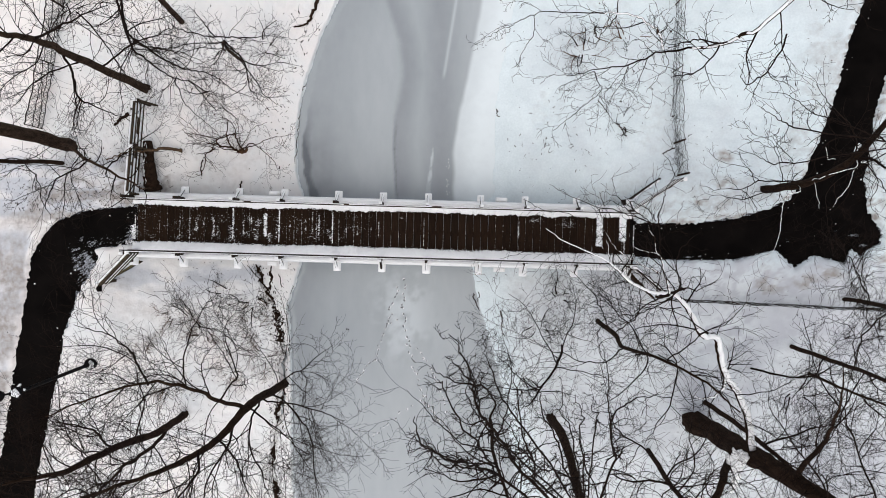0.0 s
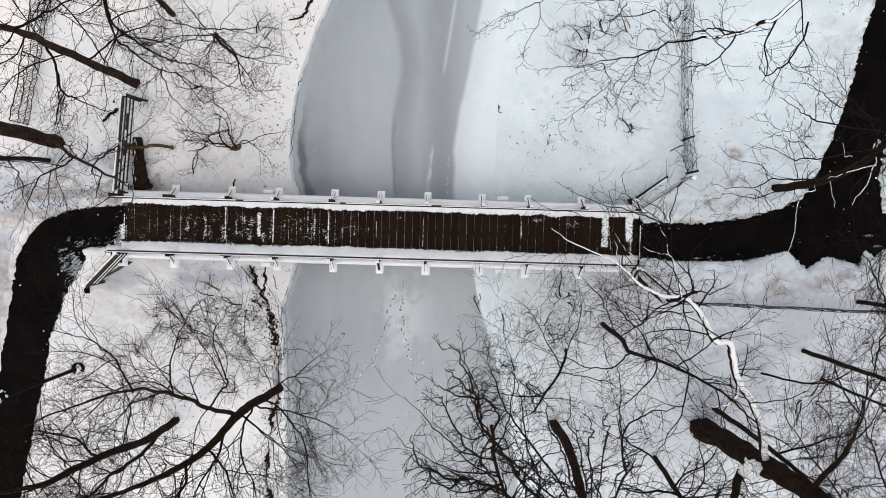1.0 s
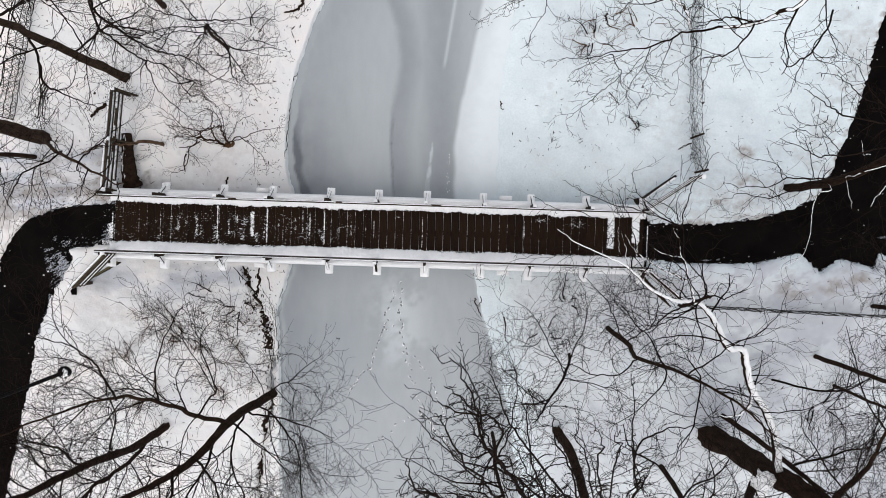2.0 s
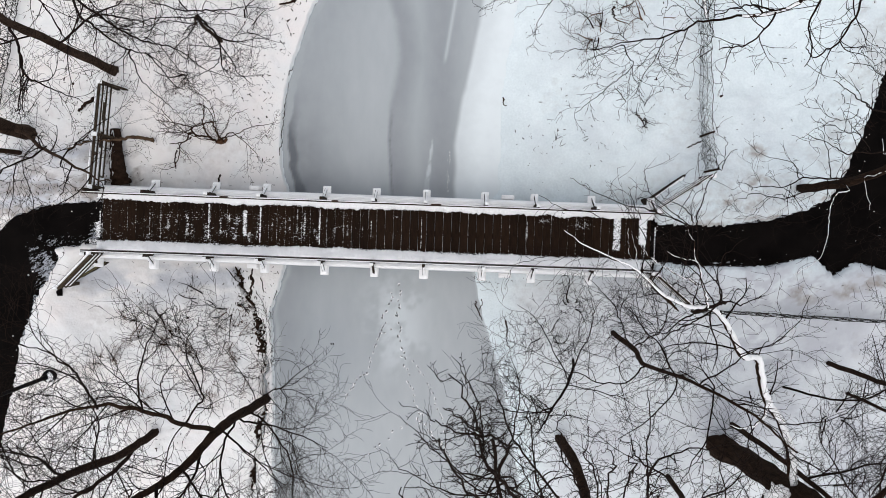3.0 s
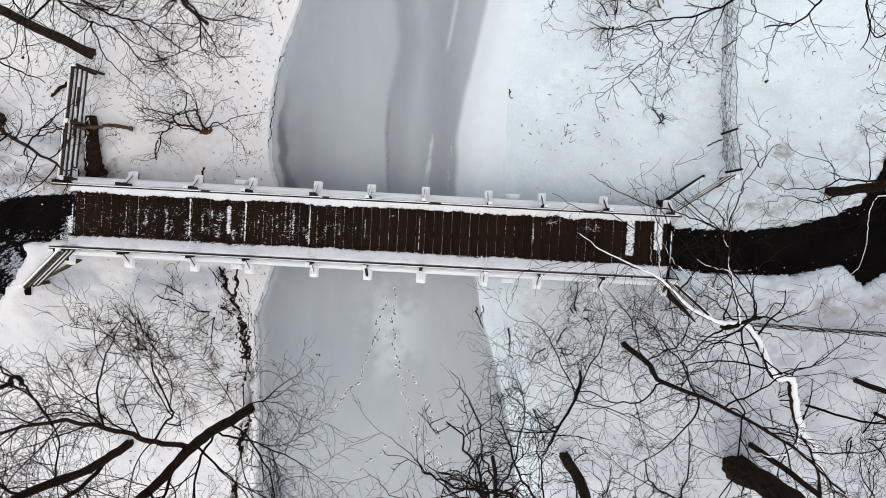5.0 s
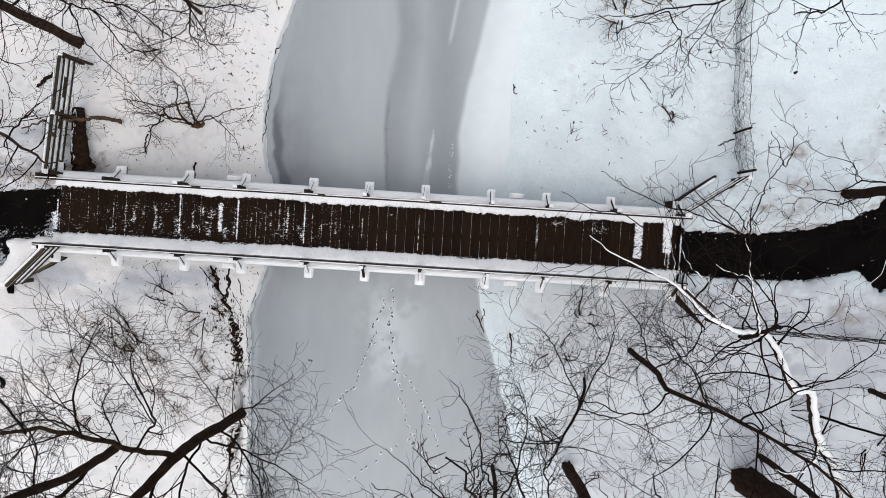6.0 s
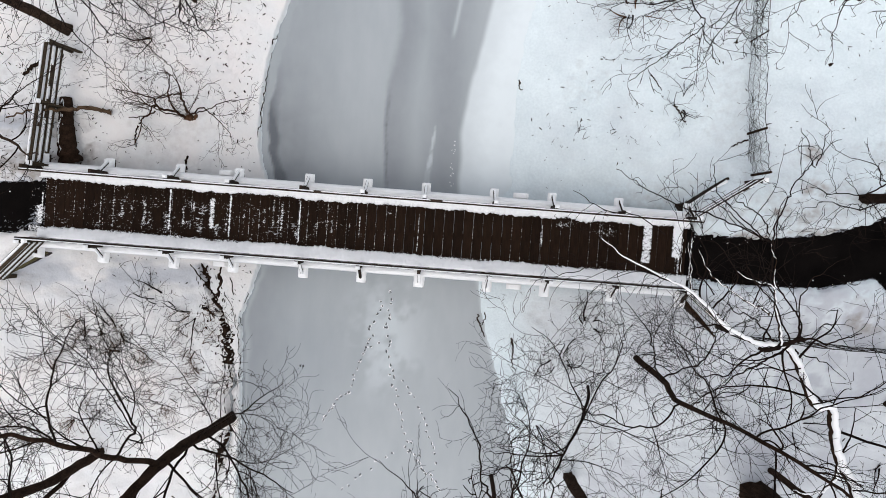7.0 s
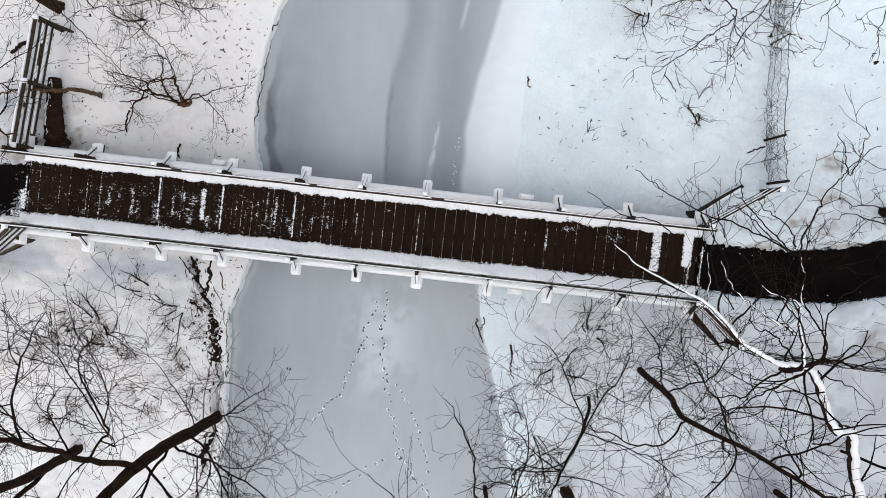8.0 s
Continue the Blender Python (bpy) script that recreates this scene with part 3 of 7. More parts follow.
def pillow(name, cx, cy, z, sx, sy, h, parent, label="rounded white snow cap", n=9):
    """A rounded cushion of snow on a flat top."""
    verts, faces = [], []
    for i in range(n):
        for j in range(n):
            u, v = 2 * i / (n - 1) - 1, 2 * j / (n - 1) - 1
            m = (1 - abs(u) ** 9) * (1 - abs(v) ** 9)
            k = 1 - 0.03 * (u * u * v * v)
            verts.append((cx + sx / 2 * u * k + rng.uniform(-0.003, 0.003), cy + sy / 2 * v * k + rng.uniform(-0.003, 0.003), z + h * m ** 0.5 * rng.uniform(0.95, 1.03) - (0.02 if m == 0 else 0)))
    for i in range(n - 1):
        for j in range(n - 1):
            q = i * n + j
            faces.append((q, q + n, q + n + 1, q + 1))
    rim = [i * n for i in range(n)] + [(n - 1) * n + j for j in range(1, n)] + [i * n + n - 1 for i in range(n - 2, -1, -1)] + list(range(n - 2, 0, -1))
    faces.append(tuple(rim))
    return tagged(from_lists(name, verts, faces, CLEAN, parent, True), label)


# piers under the deck
for x in (-3.55, 3.75):
    bm = bmesh.new()
    beam(bm, (x, -1.16, -0.36), (x, 1.16, -0.36), 0.34, 0.2)
    cap = part("pile_cap", bm, TIMBER, bridge)
    for s in (-1, 1):
        pillow("snow_cap", x, s * 1.12, -0.262, 0.38, 0.16, 0.10, cap)
    for s in (-0.8, 0.8):
        bm = bmesh.new()
        cyl(bm, x, s, -2.2, -0.44, 0.13, 0.12)
        part("pile", bm, TIMBER, bridge)


def outrigger_set(x, s, k):
    """Beam end, rail post and brace on one side of the deck."""
    bm = bmesh.new()
    beam(bm, (x, s * 0.55, -0.15), (x, s * (1.24 if s > 0 else 1.29), -0.15), 0.17, 0.15)
    out = part("outrigger", bm, TIMBER, bridge)
    pillow("snow_cap", x + rng.uniform(-0.008, 0.008), s * (1.09 if s > 0 else 1.115), -0.075, rng.uniform(0.215, 0.245) + (0.0 if s > 0 else 0.03), (0.33 if s > 0 else 0.385) + rng.uniform(-0.01, 0.015), 0.14, out)
    bm = bmesh.new()
    beam(bm, (x, s * 0.875, -0.08), (x, s * 0.875, 1.0), 0.07, 0.09)
    post = part("rail_post", bm, TIMBER, bridge)
    if rng.random() < 0.9:
        pillow("snow_cap", x + rng.uniform(-0.01, 0.01), s * 0.885, 0.99, 0.11, 0.09, 0.06, post, n=7)
    bm = bmesh.new()
    beam(bm, (x, s * 1.19, 0.0), (x, s * 0.90, 0.52), 0.06, 0.07)
    brace = part("brace", bm, TIMBER, bridge)
    if s > 0 or k % 5:
        bm = bmesh.new()
        beam(bm, (x + 0.006, s * 1.18, 0.06), (x + 0.006, s * 0.93, 0.52), 0.05, 0.05)
        part("snow_line", bm, CLEAN, brace, "thin line of snow")


for k, x in enumerate(STATIONS):
    for s in (-1, 1):
        outrigger_set(x, s, k)


def snow_ridge(name, x0, x1, y0, y1, z, h, parent, seed, ragged=0.03, step=0.045, cols=9, gaps=0.0):
    """A long low ridge of snow with uneven edges, y0 to y1 across."""
    xs = np.arange(x0, x1 + step / 2, step)
    verts, faces = [], []
    for i, x in enumerate(xs):
        o = seed * 7.7
        a = y0 + (fbm(np.array(x * 2.3 + o), np.array(1.0 + o)) - 0.5) * ragged * 3 + (vnoise(np.array(x * 19.0), np.array(o)) - 0.5) * ragged * 0.8 + (vnoise(np.array(x * 43.0), np.array(o + 3)) - 0.5) * ragged * 0.7
        b = y1 + (fbm(np.array(x * 2.3 + o), np.array(9.0 + o)) - 0.5) * ragged * 0.6
        for j in range(cols):
            f = j / (cols - 1)
            prof = max(0.0, 1 - abs(2 * f - 1) ** 2.6)
            n = 0.55 + 0.5 * float(fbm(np.array(x * 6 + o), np.array(f * 3 + o), 3)) + 0.45 * float(fbm(np.array(x * 24 + o), np.array(f * 8 + o), 2))
            if gaps and fbm(np.array(x * 1.6 + o), np.array(o), 2) < 0.22 + 0.5 * gaps:
                n = -0.4
            verts.append((x, float(a + (b - a) * f), z + h * prof * n - (0.012 if j in (0, cols - 1) else 0)))
    for i in range(len(xs) - 1):
        for j in range(cols - 1):
            q = i * cols + j
            faces.append((q, q + cols, q + cols + 1, q + 1))
    for i in (0, len(xs) - 1):
        faces.append(tuple(i * cols + j for j in range(cols)))
    faces += [(i * cols + cols, i * cols, i * cols + cols - 1, i * cols + 2 * cols - 1) for i in range(len(xs) - 1)]
    return from_lists(name, verts, faces, CLEAN, parent, True)


snow_ridge("snow_bank", -7.95, 7.9, 0.625, 0.90, 0.0, 0.085, bridge, 1, 0.055, 0.020, 13)
snow_ridge("snow_bank", -7.95, 7.9, -0.515, -0.90, 0.0, 0.085, bridge, 2, 0.050, 0.020, 13)
snow_ridge("snow_bank", -7.95, 7.95, 0.87, 1.045, 0.05, 0.09, bridge, 3, 0.015)
snow_ridge("snow_bank", -7.95, 7.95, -0.87, -1.045, 0.05, 0.09, bridge, 4, 0.015)


def rail_run(parent, a, b, levels, w, h, snow_side, seed, cover=0.85, wood=TIMBER):
    """Rails one above the other between two ends, each with a broken ridge of snow."""
    a, b = Vector(a), Vector(b)
    for lv in levels:
        bm = bmesh.new()
        up = Vector((0, 0, lv))
        top = lv == levels[-1]
        ww, hh = (w * 1.1, h * 0.6) if top else (w * 0.6, h)
        beam(bm, a + up, b + up, ww, hh, 0.006)
        rail = part("top_rail" if top else "rail", bm, wood, parent)
        d = b - a
        x = d.normalized()
        y = Vector((0, 0, 1)).cross(x)
        y.normalize()
        m = Matrix((x, y, x.cross(y))).transposed().to_4x4()
        m.translation = a + up
        w2 = ww * (0.26 if top else 0.42)
        off = snow_side * ww * (0.2 if top else 0.05)
        ridge = snow_ridge("snow_line", 0.01, d.length - 0.01, off - w2, off + w2, hh / 2 - 0.004, 0.042, rail, seed + lv, 0.006, 0.06, 5, 1 - cover)
        ridge.matrix_local = m
        tagged(ridge, "thin broken ridge of snow")


for s in (-1, 1):
    rail_run(bridge, (-7.98, s * 0.80, 0), (7.9, s * 0.80, 0), (0.36, 0.68, 0.99), 0.056, 0.09, s, 5 + s, 0.95)

# snow left in the joints and in trodden patches on the planks
def film(name, xs, ys, cover, grain, top, mat, parent=None, thick=0.008):
    """A thin broken film of snow: small cells, kept where the cover outweighs the grain."""
    X, Y = np.meshgrid(xs, ys)
    excess = cover(X, Y) - grain(X, Y)
    keep = (excess[:-1, :-1] + excess[1:, 1:]) > 0
    Z = top(X, Y) + 0.003 + thick * np.clip(excess * 2.5, 0, 1)
    idx = np.arange(X.size).reshape(X.shape)
    quads = np.stack([idx[:-1, :-1], idx[:-1, 1:], idx[1:, 1:], idx[1:, :-1]], -1)[keep]
    used, back = np.unique(quads, return_inverse=True)
    verts = np.stack([X, Y, Z], -1).reshape(-1, 3)[used]
    ob = from_lists(name, verts.tolist(), back.reshape(-1, 4).tolist(), mat, parent, True)
    at = ob.data.attributes.new("depth", "FLOAT", "POINT")
    at.data.foreach_set("value", np.clip(excess / 0.24, 0, 1).ravel()[used].astype(np.float32))
    return tagged(ob, kind="stuff") if parent else ob


# along the deck, across from and to, half width, amount
SMEARS = [(-3.76, -0.28, 0.50, 0.085, 0.95), (-3.62, -0.50, -0.10, 0.16, 0.55), (-5.41, -0.32, 0.34, 0.075, 0.66), (-5.28, -0.30, 0.10, 0.06, 0.55), (-4.79, -0.40, 0.64, 0.035, 0.95), (-4.86, -0.48, 0.10, 0.13, 0.58),
          (-3.32, -0.45, 0.60, 0.034, 0.98), (-3.40, -0.36, 0.40, 0.08, 0.60), (-1.62, -0.45, 0.60, 0.026, 0.98), (-1.68, -0.42, -0.10, 0.07, 0.58), (-4.45, -0.28, 0.24, 0.06, 0.66), (-4.21, -0.12, 0.40, 0.05, 0.60),
          (-4.00, -0.30, 0.32, 0.06, 0.60), (-6.48, -0.36, 0.44, 0.022, 0.72), (-2.05, -0.36, 0.56, 0.05, 0.68), (-2.26, -0.20, 0.58, 0.05, 0.62), (-2.47, -0.14, 0.32, 0.06, 0.62), (-2.98, -0.45, 0.30, 0.05, 0.56),
          (-2.75, -0.40, 0.10, 0.06, 0.52), (-0.15, -0.20, 0.34, 0.026, 0.76), (-0.82, -0.18, 0.30, 0.045, 0.60), (-0.40, -0.20, 0.20, 0.03, 0.55), (1.29, -0.48, 0.58, 0.016, 0.78), (4.31, -0.05, 0.30, 0.026, 0.80), (4.31, -0.50, 0.50, 0.012, 0.66),
          (-7.95, -0.50, 0.02, 0.13, 0.84), (-7.90, -0.50, 0.34, 0.030, 0.90), (-6.95, -0.10, 0.10, 0.04, 0.5), (-5.95, -0.20, 0.30, 0.10, 0.54), (-5.70, -0.05, 0.20, 0.08, 0.52),
          (6.88, -0.30, 0.70, 0.125, 0.98), (7.62, -0.10, 0.70, 0.125, 1.12), (7.68, -0.62, 0.10, 0.045, 0.80), (7.97, -0.56, 0.42, 0.028, 0.95), (5.9, 0.25, 0.62, 0.40, 0.46), (4.9, 0.38, 0.62, 0.45, 0.46)]
JOINTS = rng.random(COUNT + 1)


def deck_cover(x, y):
    c = np.zeros(x.shape)
    for x0, y0, y1, wide, amount in SMEARS:
        flat = 3 if wide > 0.1 and x0 > 6 else 1
        c = np.maximum(c, amount * np.exp(-np.abs((x - x0) / wide) ** (2 * flat)) * ss(y0 - 0.06, y0 + 0.06, y) * ss(y1 + 0.06, y1 - 0.06, y))
    k = np.clip(np.rint((x + 7.83) / PITCH), 0, COUNT).astype(int)
    off = np.abs(x - (-7.83 + PITCH * k))
    line = ss(0.0065, 0.003, off) * ss(0.30, 0.62, fbm(y * 4.5 + k * 7.3, y * 0 + k * 1.7, 3) * 0.55 + JOINTS[k] * 0.55)
    trodden = 0.31 * ss(1.2, -1.8, x) * ss(-7.6, -6.2, x) * np.exp(-(off / 0.075) ** 2) * ss(-0.52, -0.3, y) * ss(0.5, 0.2, y) * (0.55 + 0.8 * JOINTS[k])
    fray = 0.62 * np.maximum(np.exp(-np.clip(0.66 - y, 0, 9) / 0.036), np.exp(-np.clip(y + 0.53, 0, 9) / 0.058))
    dusting = 0.09 + 0.17 * ss(2.0, -2.0, x)
    return np.maximum.reduce([c * 0.82, line * 0.64, trodden, fray, dusting * np.ones(x.shape)])


def deck_grain(x, y):
    comb = fbm((x + 0.35 * y) * 16, y * 42 - x * 4, 3)
    return 0.5 + 1.35 * (0.46 * comb + 0.54 * fbm(x * 70 + 8, y * 80 + 3, 2) - 0.5) + (fbm(x * 3.0 + 4, y * 4.0, 2) - 0.5) * 0.25


film("trodden_snow", np.arange(-8.2, 8.05, 0.0075), np.arange(-0.64, 0.74, 0.0095), deck_cover, deck_grain, lambda x, y: 0 * x, FILM, bridge)


# ---- railings, retaining walls and wire fences at the bridge ends ----
def timber_railing(a, b, h, posts, levels, label, snow_side=1, brace=0, seed=1, wood=TIMBER, cover=0.85, wide=0.07):
    a, b = Vector(a), Vector(b)
    ob = thing("timber_railing", Matrix.Translation(a), label, "railing", "timber railings at the bridge ends")
    d = b - a
    across = Vector((0, 0, 1)).cross(d.normalized())
    for i in range(posts):
        p = d * (i / max(1, posts - 1))
        bm = bmesh.new()
        beam(bm, p + Vector((0, 0, -0.5)), p + Vector((0, 0, h - 0.01)), 0.09, 0.09)
        post = part("rail_post", bm, wood, ob)
        pillow("snow_cap", p.x, p.y, p.z + h - 0.01, 0.12, 0.12, 0.07, post, n=7)
        if brace:
            bm = bmesh.new()
            beam(bm, p + Vector((0, 0, h - 0.10)), p + across * brace + Vector((0, 0, -0.2)), 0.05, 0.13)
            part("brace", bm, wood, ob)
    rail_run(ob, across * 0.05, d + across * 0.05, levels, wide, 0.08, snow_side, seed, cover, wood)
    return ob


timber_railing((-9.76, 1.02, 1.50), (-9.57, 3.95, 1.28), 1.05, 3, (0.22, 0.48, 0.74, 1.0), "weathered timber railing with snow on its rails beside the bridge", 1, -0.22, 4, OLDRAIL, 0.92, 0.12)
timber_railing((-9.70, -0.80, 1.78), (-10.66, -1.76, 1.70), 1.0, 2, (0.25, 0.5, 0.75, 0.97), "short mossy timber wing railing beside the asphalt path", -1, 0, 7, OLDRAIL, 0.95, 0.13)
timber_railing((5.93, 0.47, 1.78), (7.42, 1.44, 1.75), 1.0, 2, (0.25, 0.62, 0.97), "short timber wing railing with snow at the bridge end", -1, 0, 8, TIMBER, 0.97, 0.048)
timber_railing((5.80, -1.24, 1.76), (6.86, -2.14, 1.70), 1.0, 2, (0.25, 0.5, 0.75, 0.97), "short weathered timber wing railing at the bridge end", 1, 0, 9, TIMBER, 0.9, 0.08)


def retaining_wall(a, b, top, courses, label, coat=MOSSY, thick=0.10, cap=False):
    a, b = Vector((*a, top)), Vector((*b, top - 0.12))
    ob = thing("retaining_wall", Matrix.Translation(a), label, "retaining wall", "retaining walls at the bridge ends")
    for i in range(courses):
        bm = bmesh.new()
        off = Vector((0, 0, -0.07 - 0.17 * i))
        beam(bm, off, b - a + off, thick, 0.16, 0.02)
        top_course = part("timber", bm, coat if i == 0 else TIMBER, ob)
        if i == 0 and cap:
            d = b - a
            x = d.normalized()
            y = Vector((0, 0, 1)).cross(x).normalized()
            ridge = snow_ridge("snow_cap", -0.02, d.length - 0.10, -thick * 0.62, thick * 0.30, 0.0, 0.05, top_course, 3.3, 0.012, 0.05, 7)
            ridge.matrix_local = Matrix((x, y, x.cross(y))).transposed().to_4x4()
    return ob


retaining_wall((-9.80, -1.10), (-11.22, -1.94), 1.62, 7, "mossy stacked timber retaining wall in the snow bank")
retaining_wall((5.92, 0.74), (7.02, 1.53), 1.62, 7, "dark stacked timber retaining wall below the wing railing", TIMBER, 0.10, True)
retaining_wall((5.98, -1.44), (6.95, -2.36), 1.62, 7, "dark stacked timber retaining wall below the wing railing", BARK, 0.19)
for x, w in ((-9.9, -1), (5.95, 1)):
    bm = bmesh.new()
    for i in range(8):
        beam(bm, (x, -1.15 + (0.1 if w < 0 else -0.18), 1.58 - 0.17 * i), (x, 1.05 + (0.1 if w < 0 else -0.18), 1.58 - 0.17 * i), 0.14, 0.16, 0.015)
    ob = thing("abutment", pose(0, 0, 0), "dark stacked timber abutment carrying the end of the deck", "abutment", "bridge abutments")
    part("timber", bm, TIMBER, ob)


def wire_fence(points, h, label, seed, stout=(), weeds=0, gauge=1.0):
    """Posts with a sagging, torn wire netting between them and dry stems caught in it."""
    r = np.random.default_rng(seed)
    base = Vector((points[0][0], points[0][1], height(*points[0])))
    ob = thing("wire_fence", Matrix.Translation(base), label, "fence", "wire fences")
    strands, stems = [], []
    for (ax, ay), (bx, by) in zip(points, points[1:]):
        za, zb = height(ax, ay), height(bx, by)
        ln = math.hypot(bx - ax, by - ay)
        n = max(6, int(ln / 0.042))

        def at(f, z):
            w = 0.02 * math.sin(f * 9 + z * 3) + 0.015 * math.sin(f * 31 + ax)
            return Vector((ax + (bx - ax) * f + w, ay + (by - ay) * f + w * 0.4, za + (zb - za) * f + z)) - base

        for i in range(n + 1):
            for s in (-1, 1):
                if r.random() < 0.12:
                    continue
                lean, f0 = s * 0.45 * r.uniform(0.6, 1.3) * h / ln, i / n + r.normal(0, 0.012)
                k1 = 7 if r.random() < 0.8 else int(r.integers(3, 7))
                pts = [at(min(1, max(0, f0 + lean * k / 6 + r.normal(0, 0.007))), 0.04 + (h - 0.06) * k / 6) for k in range(k1)]
                strands.append((pts, [gauge * r.uniform(0.0015, 0.0032)] * k1))
        for z in (0.06, h * 0.3, h * 0.62, h):
            strands.append(([at(k / 16, z - 0.03 * math.sin(math.pi * k / 16) + r.normal(0, 0.012)) for k in range(17)], [gauge * (0.009 if z == h else 0.006)] * 17))
        for i in range(int(weeds * ln)):
            f = r.random()
            if fbm(np.array(f * ln * 1.4 + ay), np.array(seed * 3.0), 2) < r.uniform(0.25, 0.6):
                continue
            p, q = crooked(at(f, r.uniform(0.0, 0.5 * h)) + Vector((r.normal(0, 0.05), 0, 0)), (r.normal(0, 0.5), r.normal(0, 1), r.uniform(0.1, 1.0)), r.uniform(0.12, 0.55), r.uniform(0.003, 0.007), r, 6, 0.3, 0)
            stems.append((p, q))
    v, f = tubes(strands, 3)
    from_lists("netting", v, f, WIRE, ob)
    if stems:
        v, f = tubes(stems, 3)
        tagged(from_lists("dry_growth", v, f, TWIG, ob), "dark dry stems caught in the netting", kind="stuff")
    for k, (x, y) in enumerate(points):
        bm = bmesh.new()
        z = height(x, y)
        wide = 0.034 if k in stout else 0.015
        cyl(bm, x - base.x, y - base.y, z - 0.3 - base.z, z + h + 0.03 - base.z, wide, wide * 0.9, 8)
        part("fence_post", bm, BARK, ob)
    return ob


wire_fence([(7.57, 1.64), (7.53, 2.70), (7.46, 5.0), (7.55, 7.2), (7.7, 9.6)], 1.1, "rusty wire netting fence with dry stems caught in it", 1, (0, 1), 42)
wire_fence([(7.2, -2.32), (9.2, -2.42), (11.4, -2.53), (13.8, -2.65), (16.4, -2.75)], 1.0, "dark wire netting fence on thin posts in the snow", 2, (), 5, 1.35)
wire_fence([(-12.95, 3.15), (-12.55, 5.2), (-12.2, 7.05), (-11.9, 9.2)], 1.05, "thin wire netting fence on short posts under the trees", 3, (2,), 20, 2.2)


# ---- street lamp ----
lz = height(-11.44, -4.47)
top = 5.75 - lz
lamp = thing("street_lamp", pose(-11.44, -4.47, lz), "slim black park lamp with a snow-topped head beside the path", "street lamp")
bm = bmesh.new()
cyl(bm, 0, 0, -0.4, top, 0.06, 0.046, 16)
part("pole", bm, STEEL, lamp)
bm = bmesh.new()
cyl(bm, 0, 0, -0.3, 0.14, 0.085, 0.075, 20)
part("base_collar", bm, STEEL, lamp)
bm = bmesh.new()
cyl(bm, 0.06, 0.03, -0.3, 0.08, 0.19, 0.18, 24)
footing = part("footing", bm, STEEL, lamp, "round dark footing ring")
v, f = lumps([(0.10, 0.03, 0.06, 0.12, 0.15, 0.05, 0.2), (0.06, -0.06, 0.06, 0.10, 0.10, 0.04, 1.0)], 14, rng)
from_lists("snow_cap", v, f, CLEAN, footing, True)
bm = bmesh.new()
cyl(bm, 0, 0, top - 0.1, top + 0.06, 0.07, 0.15, 20)
cyl(bm, 0, 0, top + 0.06, top + 0.12, 0.17, 0.15, 20)
head = part("lamp_head", bm, STEEL, lamp)
v, f = lumps([(0, 0, top + 0.12, 0.13, 0.12, 0.06, 0), (0.04, -0.02, top + 0.13, 0.08, 0.09, 0.06, 1), (0.06, 0.20, top + 0.02, 0.045, 0.035, 0.05, 0.4), (0.20, 0.08, top + 0.02, 0.045, 0.035, 0.04, 2), (-0.19, 0.05, top + 0.03, 0.06, 0.03, 0.04, 0.2)], 12, rng)
from_lists("snow_cap", v, f, SNOW, head, True)
for dx, dy in ((0.06, 0.21), (0.21, 0.08), (-0.36, -0.06)):
    bm = bmesh.new()
    beam(bm, (0, 0, top), (dx, dy, top + 0.01), 0.05, 0.04)
    part("bracket", bm, STEEL, lamp)
bm = bmesh.new()
cyl(bm, -0.50, -0.09, top - 0.10, top + 0.05, 0.10, 0.16, 18)
part("lantern", bm, STEEL, lamp, "black lantern hood on the bracket")


# ---- trees ----
def sprout(pts, rad, rng, level, out, spread, density, size):
    """Side twigs along a strand, alternating and fanned out flat, and theirs in turn."""
    seg = np.linalg.norm(np.diff(pts, axis=0), axis=1)
    total = seg.sum()
    every = (0.42, 0.24, 0.150)[level] / density
    s = total * (0.20 if level == 0 else 0.14) + rng.uniform(0, every)
    cum = np.concatenate([[0], np.cumsum(seg)])
    flip = rng.choice((-1, 1))
    while s < total:
        i = min(int(np.searchsorted(cum, s)) - 1, len(seg) - 1)
        f = (s - cum[i]) / (seg[i] + 1e-9)
        at, r = pts[i] + (pts[i + 1] - pts[i]) * f, rad[i] + (rad[i + 1] - rad[i]) * f
        t = (pts[i + 1] - pts[i]) / (seg[i] + 1e-9)
        side = np.array((-t[1], t[0], 0)) * flip + rng.normal(0, 0.45, 3)
        side -= t * side.dot(t)
        side /= np.linalg.norm(side) + 1e-9
        flip = -flip if rng.random() < 0.8 else flip
        a = rng.uniform(0.45, 1.0)
        way = t * math.cos(a) + side * math.sin(a) * spread + np.array((0, 0, 0.12))
        ln = size * (rng.uniform(0.8, 3.0), rng.uniform(0.3, 1.4), rng.uniform(0.15, 0.70))[level] * (1.15 - 0.6 * s / total)
        r0 = min(r * 0.72, (0.0190, 0.0090, 0.0040)[level] * rng.uniform(0.75, 1.2))
        p, q = crooked(at, way, ln, max(r0, 0.0038), rng, (15, 11, 7)[level], (0.13, 0.15, 0.16)[level], 0.012)
        out.append((p, q))
        if level < 2:
            sprout(p, q, rng, level + 1, out, spread, density, size)
        s += every * rng.uniform(0.5, 1.6)


